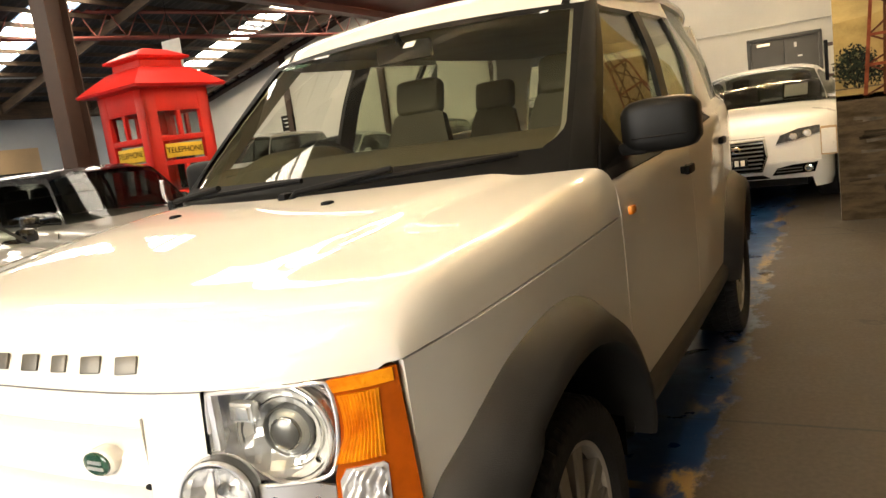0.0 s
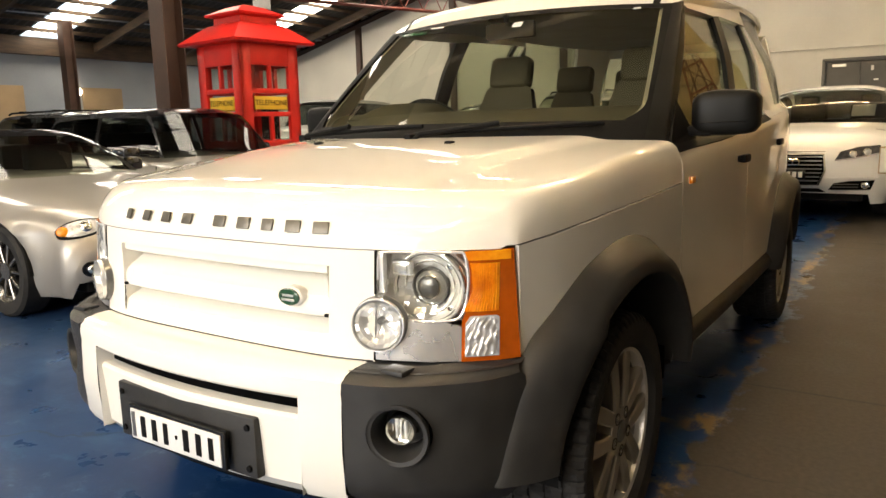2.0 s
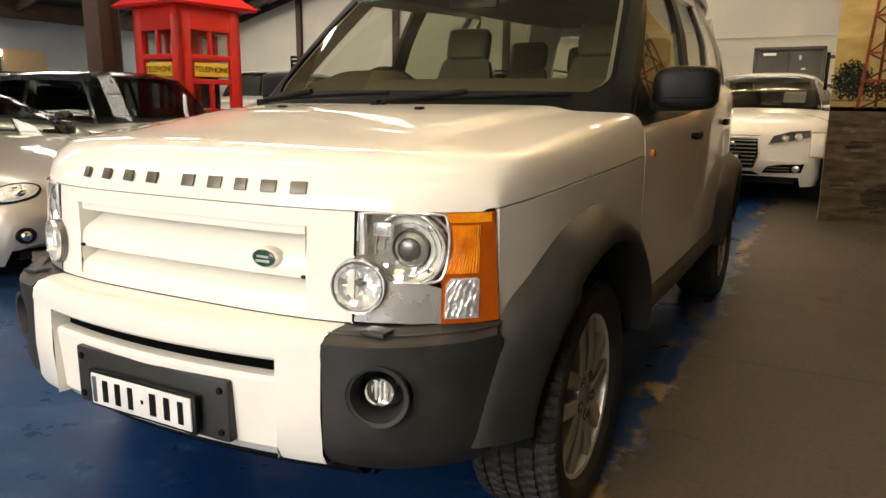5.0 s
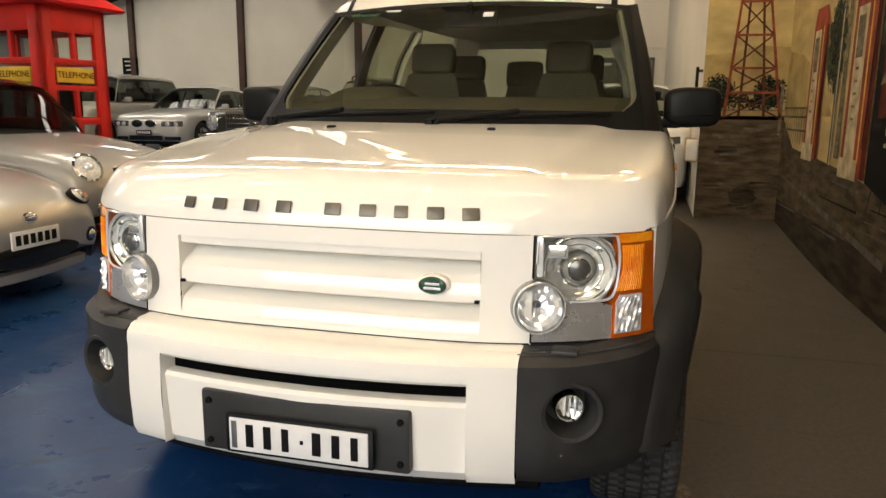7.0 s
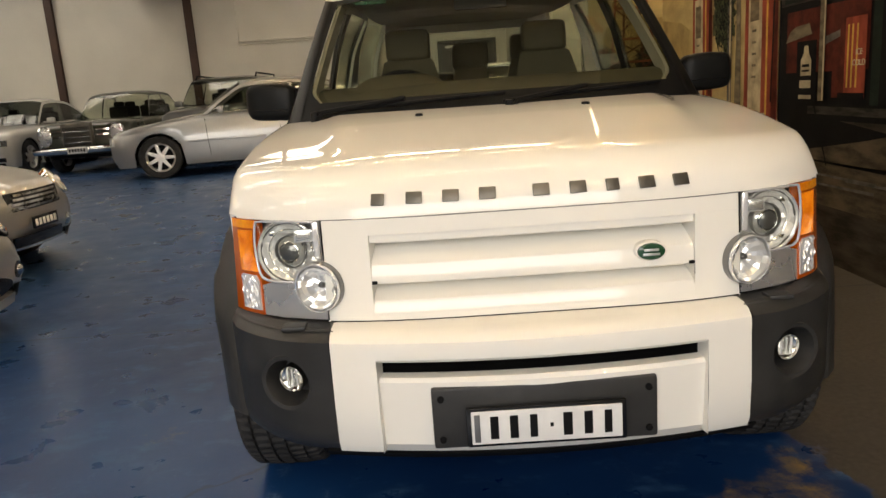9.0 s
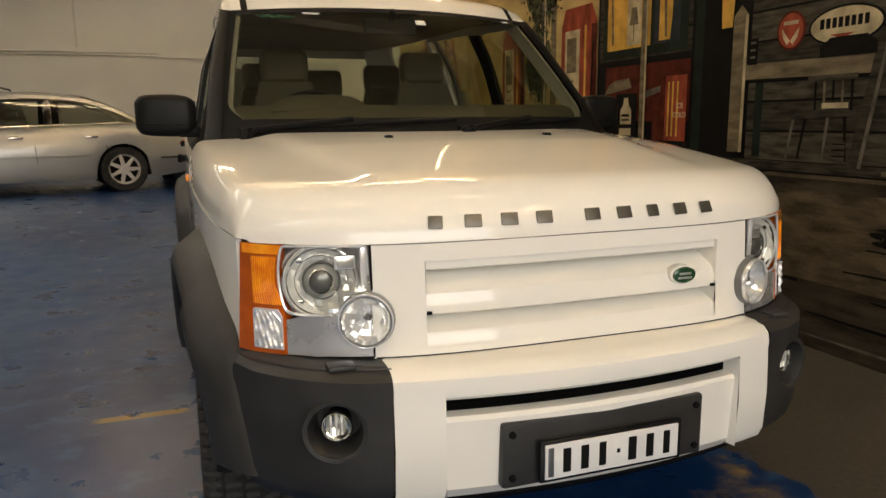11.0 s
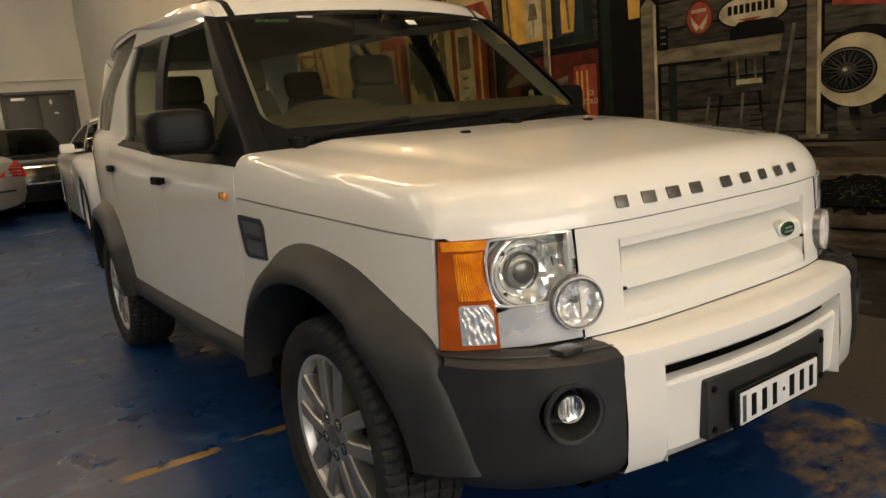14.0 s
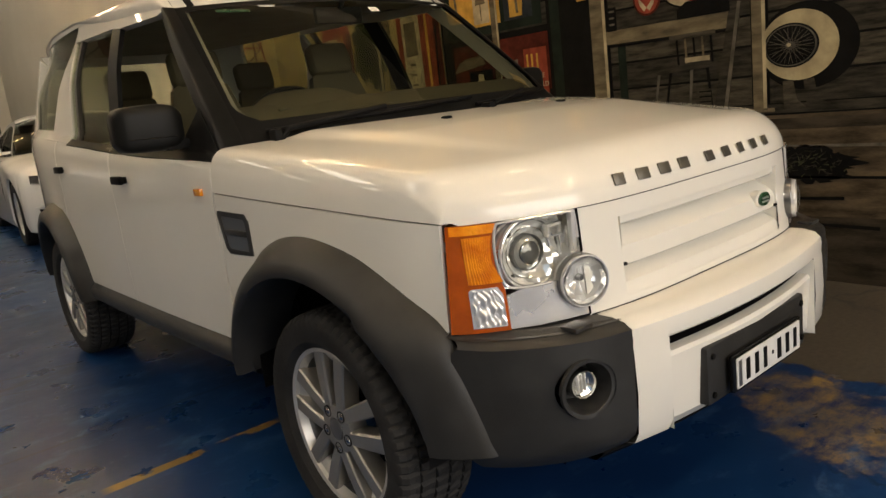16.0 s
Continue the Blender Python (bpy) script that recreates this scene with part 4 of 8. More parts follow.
def bump_strip(bm, x0, x1, prof, n=24):
    """prof: (height, set-back) from below to above; the strip follows the bumper's curve."""
    g = [[bm.verts.new((x, bump_y(x) + d, z)) for z, d in prof] for x in (x0 + (x1 - x0) * k / n for k in range(n + 1))]
    for a, b in zip(g, g[1:]):
        for k in range(len(prof) - 1):
            bm.faces.new((a[k], b[k], b[k + 1], a[k + 1]))
    return bm


# centre: upper beam, end blocks, lower apron
BEAM_TOP = [(0.620, 0.002), (0.640, 0.0), (0.662, 0.004), (0.677, 0.020), (0.685, 0.055), (0.686, 0.14)]
bm = bump_strip(B(), -0.4005, 0.4005, [(0.614, 0.06), (0.612, 0.010)] + BEAM_TOP, 30)
part("upper_beam", bm, WHITE, bumper, "white painted")
for s in (-1, 1):
    bm = bump_strip(B(), s * 0.400, s * 0.512, [(0.362, 0.06), (0.372, 0.016), (0.40, 0.002), (0.5, -0.004), (0.60, 0.0)] + BEAM_TOP, 6)
    sheet(bm, 1, 4, lambda u, v: (s * (0.400 - 0.012 * u), bump_y(0.4) + 0.0 + 0.06 * u, 0.375 + 0.240 * v))
    part("end_block", bm, WHITE, bumper)
bm = bump_strip(B(), -0.401, 0.401, [(0.352, 0.10), (0.362, 0.045), (0.390, 0.024), (0.470, 0.019), (0.558, 0.013), (0.568, 0.020), (0.571, 0.055)], 26)
part("apron", bm, WHITE, bumper, "white painted")
# set-back sheet; the gap's shade is put into its near-black colour
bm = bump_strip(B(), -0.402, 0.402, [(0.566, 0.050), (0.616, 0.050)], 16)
part("slot", bm, VOID, bumper, "near-black sheet for the shade in the intake slot")
bm = bump_strip(B(), -0.56, 0.56, [(0.315, 0.16), (0.320, 0.09), (0.345, 0.062), (0.365, 0.09)], 30)
part("lower_lip", bm, BLACK, bumper, "black lower lip")
# number plate on its holder
hold = box(B(), (0, 0.064, 0.468), (0.545, 0.040, 0.156), 0.008)
for v in hold.verts:
    v.co.y += 0.20 * v.co.x ** 2
hold = part("plate_holder", hold, PLASTIC, bumper, "black plate holder")
part("plate", box(B(), (0, 0.040, 0.452), (0.382, 0.014, 0.100), 0.004), GLOSSB, hold, "black-edged number plate")
bm = box(B(), (0, 0.0325, 0.452), (0.360, 0.006, 0.084), 0.003)
part("plate_face", bm, PLATEW, hold, "white plate face")
for k, (x, w) in enumerate(((-0.125, 0.020), (-0.078, 0.020), (-0.031, 0.018), (0.012, 0.008), (0.050, 0.022), (0.099, 0.020), (0.146, 0.018))):
    part("plate_bar", box(B(), (x, 0.029, 0.452), (w, 0.003, 0.058 if w > 0.01 else 0.010), 0.001), BLACK, hold)
part("plate_bar", box(B(), (-0.166, 0.029, 0.452), (0.014, 0.003, 0.07), 0.001), GREYP, hold)
for x in (-0.25, 0.25):
    for z in (0.415, 0.52):
        part("bolt", lathe(B(), (x, 0.0575, z), (0, -1, 0), [(0.009, 0), (0.008, 0.005), (0, 0.006)], 10), BLACK, hold)

# black corners with fog lamps
for s in (-1, 1):
    corner = new("bumper_corner")
    corner.parent = bumper
    fx, fz, fr = 0.634, 0.552, 0.066

    def corner_at(a, b):
        z = b
        back = 0.0
        if z > 0.665:
            back = 0.10 * ((z - 0.665) / 0.03) ** 1.5
        if z < 0.42:
            back = 0.05 * ((0.42 - z) / 0.06) ** 1.6
        y = bump_y(a, 0.55) + back
        return (s * (a - 0.35 * back * max(0, a - 0.6)), y, z)
    n = 12
    up = [(fx - fr * math.cos(math.pi * k / n), fz + fr * math.sin(math.pi * k / n)) for k in range(n + 1)]
    dn = [(fx - fr * math.cos(math.pi * k / n), fz - fr * math.sin(math.pi * k / n)) for k in range(n + 1)]
    zc = [0.38, 0.40, 0.43, 0.48, 0.52, 0.58, 0.62, 0.65, 0.665, 0.672, 0.679, 0.686]
    bm = outline_panel(B(), [(0.514, fz)] + up + [(0.838, fz), (0.830, 0.655), (0.812, 0.692), (0.70, 0.692), (0.514, 0.684)], corner_at, span(0.5, 0.84, 0.025), zc)
    lower = outline_panel(B(), [(0.514, fz)] + dn + [(0.838, fz), (0.835, 0.40), (0.80, 0.356), (0.72, 0.350), (0.60, 0.352), (0.514, 0.366)], corner_at, span(0.5, 0.84, 0.025), zc)
    tmp = bpy.data.meshes.new("lower")
    lower.to_mesh(tmp)
    lower.free()
    bm.from_mesh(tmp)
    bpy.data.meshes.remove(tmp)
    bmesh.ops.remove_doubles(bm, verts=bm.verts, dist=0.0005)
    part("corner_skin", bm, PLASTIC, corner, "grey-black grained plastic")
    yb = bump_y(fx) + 0.002
    axf = Vector((s * 0.33, -1, 0)).normalized()
    of = Vector((s * fx, yb, fz))
    bm = lathe(B(), of, axf, [(fr + 0.008, -0.004), (fr + 0.006, 0.005), (fr - 0.004, 0.003), (fr - 0.012, -0.02), (fr - 0.016, -0.075), (0, -0.08)], 40)
    part("fog_bezel", bm, PLASTIC, corner, "round recess")
    ofl = of - axf * 0.040 + Vector((0, 0, 0.004))
    bm = lathe(B(), ofl, axf, [(0.036, -0.03), (0.036, 0.02), (0.033, 0.024), (0.031, 0.016), (0.012, 0.004), (0, 0.003)], 32)
    fog = part("fog_lamp", bm, CHROME, corner, "round fog lamp")
    part("fog_glass", lathe(B(), ofl, axf, [(0.034, 0.018), (0.020, 0.028), (0, 0.031)], 28), LENS, fog)
    bm = B()
    for k in range(4):
        box(bm, ofl + Vector((-0.018 + 0.012 * k, -0.012, 0)), (0.005, 0.008, 0.045), 0.001)
    part("fog_facets", bm, CLEARL, fog)
    bm = box(B(), (s * 0.61, bump_y(0.61) + 0.055, 0.6865), (0.060, 0.05, 0.012), 0.005)
    part("washer_cap", bm, PLASTIC, corner, "washer cap")
    bm = sheet(B(), 16, 3, lambda u, v: (s * (0.506 + 0.312 * u), (bump_y(0.506 + 0.312 * u) + 0.035) * (1 - v) + (nose(0.506 + 0.312 * u, 0.69) + 0.03) * v, 0.682 + 0.0055 * v))
    part("corner_shelf", bm, PLASTIC, corner)


# wheel arches, wheels
ARC_F = [(1.40, 0.43), (1.378, 0.53), (1.340, 0.63), (1.275, 0.735), (1.185, 0.822), (1.09, 0.874), (1.0, 0.897), (0.90, 0.902), (0.80, 0.889), (0.70, 0.863), (0.62, 0.826), (0.515, 0.762), (0.412, 0.684), (0.352, 0.560), (0.302, 0.402)]
ARC_F = soft_line(ARC_F, 4)
ARC_IN = 0.430


ARCH_W = lerp_of([(0.2, 0.80), (0.302, 0.830), (0.352, 0.856), (0.406, 0.878), (0.50, 0.918), (0.62, 0.955)])


def arch(name, s, arc, hub, front):
    """A flared plastic arch round a wheel."""
    g = []
    bm = B()
    for k, (y, z) in enumerate(arc):
        d = Vector((y - hub[0], z - hub[1]))
        r0 = d.length
        d.normalize()
        r1 = ARC_IN + 0.02 * (1 - abs(d.y))
        sec = [(r0 + 0.006, -0.012, 1), (r0, 0.010, 1), (r0 - 0.02, 0.034, 1), (r0 * 0.55 + r1 * 0.45, 0.072, 1), (r0 * 0.22 + r1 * 0.78, 0.086, 1), (r1 + 0.006, 0.083, 1), (r1, 0.072, 1), (r1 + 0.004, -0.12, 1)]
        ring = []
        for r, o, _ in sec:
            py, pz = hub[0] + d.x * r, hub[1] + d.y * r
            x = suv_w(max(py, 0.38)) + suv_z(pz) + o
            if front and py < 0.62:
                low = max(0.0, min(1.0, (0.82 - pz) / 0.16))
                x = x * (1 - low) + min(x + 0.02, ARCH_W(py) + 0.35 * (o - 0.086)) * low
            ring.append(bm.verts.new((s * x, py, pz)))
        g.append(ring)
    for a, b in zip(g, g[1:]):
        for j in range(len(a) - 1):
            bm.faces.new((a[j], a[j + 1], b[j + 1], b[j]))
    return part(name, bm, PLASTIC, suv, "flared black plastic arch", 50)


HUBF, HUBR = (0.893, 0.372), (3.745, 0.375)
ARC_R = [(HUBR[0] + (y - HUBF[0]) * 0.93, z) for y, z in ARC_F if y > 0.25]
for s in (-1, 1):
    arch("front_wheel_arch", s, ARC_F, HUBF, True)
    arch("rear_wheel_arch", s, ARC_R, HUBR, False)
    for hub in (HUBF, HUBR):
        bm = B()
        sheet(bm, 20, 1, lambda u, v: (s * (0.88 - 0.42 * v), hub[0] + 0.44 * math.cos(math.pi * 1.1 * u - 0.15), hub[1] + 0.05 + 0.44 * math.sin(math.pi * 1.1 * u - 0.15)))
        sheet(bm, 1, 1, lambda u, v: (s * 0.46, hub[0] - 0.5 + u, 0.2 + 0.75 * v))
        part("wheel_liner", bm, BLACK, suv)


def tyre_mesh(R, width, rim, blocks=64, tread=0.009):
    """A tyre about the x axis with a blocky tread."""
    bm = B()
    h = width / 2
    prof = [(-h * 0.80, rim), (-h * 0.96, rim + (R - rim) * 0.22), (-h, rim + (R - rim) * 0.5), (-h * 1.0, rim + (R - rim) * 0.72)]
    cross = [-0.97, -0.86, -0.74, -0.62, -0.61, -0.56, -0.55, -0.44, -0.34, -0.22, -0.21, -0.16, -0.15, 0.15, 0.16, 0.21, 0.22, 0.34, 0.44, 0.55, 0.56, 0.61, 0.62, 0.74, 0.86, 0.97]
    n = blocks * 4
    def rad(c, k):
        r = R - 0.010 * abs(c) ** 3 - (0.010 if abs(c) > 0.9 else 0.0)
        if 0.555 < abs(c) < 0.615 or 0.155 < abs(c) < 0.215:
            return r - tread
        row = 0 if abs(c) < 0.18 else (1 if abs(c) < 0.58 else 2)
        ph = (k + row * 2 + (1 if c > 0 else 0) + int(abs(c) * 3)) % 4
        return r - (tread if ph == 0 else 0)
    rings = []
    for k in range(n):
        a = 2 * math.pi * k / n
        ring = [bm.verts.new((x, r * math.cos(a), r * math.sin(a))) for x, r in prof]
        ring += [bm.verts.new((c * h, rad(c, k) * math.cos(a), rad(c, k) * math.sin(a))) for c in cross]
        ring += [bm.verts.new((-x, r * math.cos(a), r * math.sin(a))) for x, r in prof[::-1]]
        rings.append(ring)
    for k in range(n):
        a, b = rings[k - 1], rings[k]
        for j in range(len(a) - 1):
            bm.faces.new((a[j], a[j + 1], b[j + 1], b[j]))
    return bm


def spoke(bm, a0, r0, w0, a1, r1, w1, x0, x1, depth=0.03):
    p = [Vector((0, math.cos(a0) * r0, math.sin(a0) * r0)), Vector((0, math.cos(a1) * r1, math.sin(a1) * r1))]
    d = (p[1] - p[0]).normalized()
    n = Vector((0, -d.z, d.y))
    rings = []
    for q, w, x in ((p[0], w0, x0), (p[0].lerp(p[1], 0.5), (w0 + w1) / 2, (x0 + x1) / 2 + 0.003), (p[1], w1, x1)):
        c = q + Vector((x, 0, 0))
        e = 0.005
        rings.append([bm.verts.new(c + o) for o in (n * w / 2 - Vector((depth, 0, 0)), n * w / 2 - Vector((e, 0, 0)), n * (w / 2 - e), -n * (w / 2 - e), -n * w / 2 - Vector((e, 0, 0)), -n * w / 2 - Vector((depth, 0, 0)))])
    for a, b in zip(rings, rings[1:]):
        for j in range(6):
            bm.faces.new((a[j], a[(j + 1) % 6], b[(j + 1) % 6], b[j]))
    bm.faces.new(rings[0]), bm.faces.new(rings[-1][::-1])


def suv_wheel(s, y, z):
    wheel = new("wheel")
    wheel.parent = suv
    wheel.matrix_basis = pose(s * 0.792, y, z, 0, 0, 0 if s > 0 else 180)
    part("tyre", tyre_mesh(0.350, 0.252, 0.240), RUBBER, wheel, "black tyre with blocky tread", 25)
    rim = part("rim", lathe(B(), (0, 0, 0), (1, 0, 0), [(0.222, 0.072), (0.228, 0.086), (0.231, 0.100), (0.243, 0.104), (0.247, 0.094)], 64), ALLOY, wheel, "silver twin-spoke alloy rim")
    # grey instead of alloy: the rim's inner shade is in the colour
    part("barrel", lathe(B(), (0, 0, 0), (1, 0, 0), [(0.238, -0.105), (0.212, -0.07), (0.205, 0.02), (0.222, 0.074)], 48), GREYP, wheel, "shaded inside of the rim")
    for k in range(5):
        c = 2 * math.pi * k / 5 + 0.3
        for e in (-1, 1):
            bm = B()
            spoke(bm, c + e * 0.62, 0.048, 0.040, c + e * 0.235, 0.231, 0.052, 0.102, 0.099, 0.055)
            part("spoke", bm, ALLOYD, rim, "", 20)
        # bright shelf between the two spokes, set back near the rim
        bm = B()
        spoke(bm, c, 0.195, 0.060, c, 0.226, 0.075, 0.070, 0.088, 0.02)
        part("rim_shelf", bm, ALLOY, rim, "", 20)
    part("hub", lathe(B(), (0, 0, 0), (1, 0, 0), [(0.074, 0.045), (0.072, 0.100), (0.060, 0.1035), (0.036, 0.1035), (0.034, 0.098), (0.0, 0.098)], 40), ALLOYD, rim)
    part("hub_cap", lathe(B(), (0, 0, 0), (1, 0, 0), [(0.033, 0.096), (0.032, 0.105), (0.026, 0.108), (0, 0.108)], 28), GREYP, rim, "dark centre cap")
    for k in range(5):
        c = 2 * math.pi * (k + 0.5) / 5 + 0.3
        well = (0.100, 0.058 * math.cos(c), 0.058 * math.sin(c))
        # wells coloured near-black for the shade inside them
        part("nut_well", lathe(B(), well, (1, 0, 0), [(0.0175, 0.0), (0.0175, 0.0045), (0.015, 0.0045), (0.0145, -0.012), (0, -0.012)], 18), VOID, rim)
        part("wheel_nut", lathe(B(), (0.089, well[1], well[2]), (1, 0, 0), [(0.0105, 0), (0.010, 0.014), (0.006, 0.017), (0, 0.018)], 6), CHROME, rim)
    # sheet that closes the wheel, coloured as the shade behind the spokes
    part("wheel_back", lathe(B(), (0, 0, 0), (1, 0, 0), [(0.206, 0.030), (0.200, 0.005), (0.10, 0.0), (0.050, 0.0)], 40), VOID, wheel, "near-black sheet in place of the shade behind the spokes")
    part("brake_disc", lathe(B(), (0, 0, 0), (1, 0, 0), [(0.17, -0.02), (0.17, -0.01), (0.06, -0.01)], 32), GREYP, wheel)
    return wheel


for s in (-1, 1):
    suv_wheel(s, 0.863, 0.347)
    suv_wheel(s, 3.735, 0.347)


# side panels
def side_part(name, s, pts, material=WHITE, label="", out=0.0, thick=0.012, parent=None):
    ys, zs = [p[0] for p in pts], [p[1] for p in pts]
    bm = outline_panel(B(), pts, suv_side(s, out), span(min(ys), max(ys), 0.06), [0.36 + 0.035 * k for k in range(45) if min(zs) < 0.36 + 0.035 * k < max(zs)])
    if thick:
        solid(bm, bm.faces[:], thick)
    return part(name, bm, material, parent or suv, label)


for s in (-1, 1):
    under = [(1.372, 0.50), (1.330, 0.63), (1.268, 0.725), (1.178, 0.812), (1.085, 0.864), (1.0, 0.886), (0.90, 0.891), (0.80, 0.878), (0.70, 0.852), (0.62, 0.815), (0.53, 0.752), (0.455, 0.695), (0.425, 0.688), (0.410, 0.688)]
    under = soft_line(under, 4)
    top = [(y, bonnet_edge(y) - 0.004) for y in (0.404, 0.6, 0.8, 1.1, 1.432)]
    fender = side_part("front_wing", s, top + [(1.432, 0.50)] + under, WHITE, "white front wing")
    door = side_part("front_door", s, [(1.442, 0.50), (1.442, 1.145)] + [(y, belt(y) - 0.012) for y in (1.7, 2.0, 2.3, 2.497)] + [(2.497, 0.50)], WHITE, "white front door")
    rdoor = side_part("rear_door", s, [(2.503, 0.50), (2.503, belt(2.5) - 0.012), (2.9, belt(2.9) - 0.012), (3.43, belt(3.43) - 0.012), (3.43, 0.82)] + [(3.36, 0.76), (3.30, 0.69), (3.25, 0.6), (3.22, 0.50)], WHITE, "white rear door")
    quarter = side_part("rear_quarter", s, [(3.436, 0.83), (3.436, belt(3.44) - 0.012), (4.0, belt(4.0) - 0.012), (4.66, belt(4.66)), (4.70, 0.9), (4.70, 0.5), (4.24, 0.5), (4.22, 0.62), (4.10, 0.78), (3.95, 0.87), (3.75, 0.90), (3.55, 0.88)], WHITE, "white rear quarter")
    # sill and lower door band
    bm = B()
    sheet(bm, 20, 6, lambda u, v: (s * (suv_w(1.3 + 2.0 * u) + lerp_of([(0, -0.10), (0.15, -0.03), (0.35, 0.012), (0.7, 0.016), (0.9, 0.0), (1, -0.02)])(v)), 1.33 + 1.93 * u, 0.375 + 0.125 * v))
    part("sill", bm, PLASTIC, suv, "black plastic sill")
    # handles
    for y, z, d in ((2.335, 1.056, door), (3.357, 1.098, rdoor)):
        x = suv_w(y) + suv_z(z)
        bm = box(B(), (s * (x + 0.024), y, z), (0.024, 0.125, 0.036), 0.010)
        box(bm, (s * (x + 0.008), y + 0.045, z), (0.03, 0.026, 0.028), 0.006)
        box(bm, (s * (x + 0.008), y - 0.045, z), (0.03, 0.026, 0.028), 0.006)
        part("handle", bm, BLACK, d, "black pull handle")
    # repeater and wing vent
    x = suv_w(1.542) + suv_z(1.02)
    bm = box(B(), (s * (x + 0.004), 1.542, 1.020), (0.016, 0.058, 0.026), 0.007)
    part("side_repeater", bm, AMBER, door, "amber side repeater")
    if s < 0:
        vent = new("wing_vent")
        vent.parent = suv
        tagged(vent, "black two-slot wing vent")
        fn = suv_side(s, 0.004)
        bm = B()
        o = [(1.215, 0.826), (1.215, 0.935), (1.235, 0.957), (1.415, 0.962), (1.425, 0.95), (1.395, 0.838), (1.37, 0.822)]
        i = [(1.235, 0.838), (1.235, 0.928), (1.245, 0.940), (1.395, 0.946), (1.402, 0.94), (1.378, 0.848), (1.362, 0.838)]
        vo, vi = [bm.verts.new(fn(*p)) for p in o], [bm.verts.new(fn(*p)) for p in i]
        for k in range(7):
            bm.faces.new((vo[k - 1], vo[k], vi[k], vi[k - 1]))
        solid(bm, bm.faces[:], 0.012)
        part("vent_frame", bm, PLASTIC, vent)
        for z in (0.893,):
            a = fn(1.315, z)
            part("vent_slat", box(B(), (a[0] + 0.006, 1.315, z), (0.014, 0.160, 0.020), 0.004), PLASTIC, vent)
        bm = outline_panel(B(), o, suv_side(s, 0.001))
        part("vent_back", bm, GREYP, vent)

    # greenhouse: pillars, window panes, seals
    fwin = [(1.50, belt(1.5) - 0.004), (1.8, belt(1.8) - 0.004), (2.455, belt(2.45) - 0.004), (2.572, 1.700), (2.13, 1.682)]
    side_part("door_seal", s, [(1.44, 1.122), (2.0, belt(2.0) - 0.022), (2.50, belt(2.5) - 0.022), (2.50, belt(2.5) + 0.008), (1.46, belt(1.46) + 0.008)], BLACK, "", 0.004, 0.01)
    if s > 0:
        side_part("side_window", s, fwin, GLASS, "clear door window", -0.016, 0.003)
    side_part("b_pillar", s, [(2.448, belt(2.45) - 0.01), (2.575, belt(2.57) - 0.01), (2.698, 1.716), (2.566, 1.702)], SATIN, "black door pillar", 0.002, 0.02)
    side_part("rear_side_window", s, [(2.57, belt(2.57)), (3.10, belt(3.10)), (3.24, 1.732), (2.695, 1.716)], TINT, "tinted rear door window", -0.014, 0.003)
    side_part("rear_door_seal", s, [(2.50, belt(2.5) - 0.02), (3.21, belt(3.21) - 0.02), (3.21, belt(3.21) + 0.006), (2.53, belt(2.53) + 0.006)], BLACK, "", 0.003, 0.01)
    side_part("window_post", s, [(3.09, belt(3.09)), (3.125, belt(3.12)), (3.275, 1.735), (3.235, 1.733)], PLASTIC, "dark window divider", 0.0, 0.02)
    side_part("rear_corner_window", s, [(3.12, belt(3.12)), (3.205, belt(3.2)), (3.372, 1.738), (3.27, 1.735)], TINT, "narrow dark corner window", -0.006, 0.004)
    side_part("c_pillar", s, [(3.20, belt(3.2) - 0.012), (3.645, belt(3.64) - 0.012), (3.635, belt(3.64) + 0.026), (3.378, 1.745), (3.366, 1.738)], WHITE, "white pillar", 0.003, 0.03)
    side_part("quarter_window", s, [(3.632, belt(3.63) + 0.028), (4.34, belt(4.34) + 0.020), (4.28, 1.55), (4.08, 1.832), (3.322, 1.832)], TINT, "dark quarter window", -0.002, 0.004)
    side_part("d_pillar", s, [(4.335, belt(4.34) - 0.012), (4.68, belt(4.68)), (4.58, 1.80), (4.075, 1.832), (4.275, 1.55)], WHITE, "white rear pillar", 0.0, 0.03)
    side_part("belt_panel", s, [(3.64, belt(3.64) - 0.012), (4.34, belt(4.34) - 0.012), (4.34, belt(4.34) + 0.022), (3.63, belt(3.63) + 0.030)], WHITE, "", 0.0, 0.02)
    rail = [(1.995, 1.690), (2.10, 1.679), (2.57, 1.699), (2.70, 1.714), (3.37, 1.737), (3.325, 1.826), (3.1, 1.800), (2.8, 1.766), (2.6, 1.748), (2.3, 1.726), (2.1, 1.708), (2.02, 1.699)]
    side_part("roof_rail", s, rail, WHITE, "white roof side", 0.005, 0.03)

    # mirror
    mirror = new("door_mirror")
    mirror.parent = suv
    tagged(mirror, "black folded-out door mirror")
    bm = B()
    sec = smooth_of([(0, 0.62), (0.12, 0.90), (0.4, 1.0), (0.8, 0.96), (0.93, 0.86), (1, 0.62)])
    rings = []
    for k in range(15):
        u = k / 14
        f = sec(u)
        x, cz = 0.852 + 0.222 * u, 1.248 + 0.004 * u
        ring = []
        for j in range(28):
            a = 2 * math.pi * j / 28
            cy, sz = math.cos(a), math.sin(a)
            sup = lambda t: math.copysign(abs(t) ** 0.42, t)
            yy = 1.730 + (0.070 if cy < 0 else 0.045) * f * sup(cy) + 0.03 * u
            ring.append(bm.verts.new((s * x, yy, cz + 0.082 * f * sup(sz))))
        rings.append(ring)
    for a, b in zip(rings, rings[1:]):
        for j in range(28):
            bm.faces.new((a[j - 1], a[j], b[j], b[j - 1]))
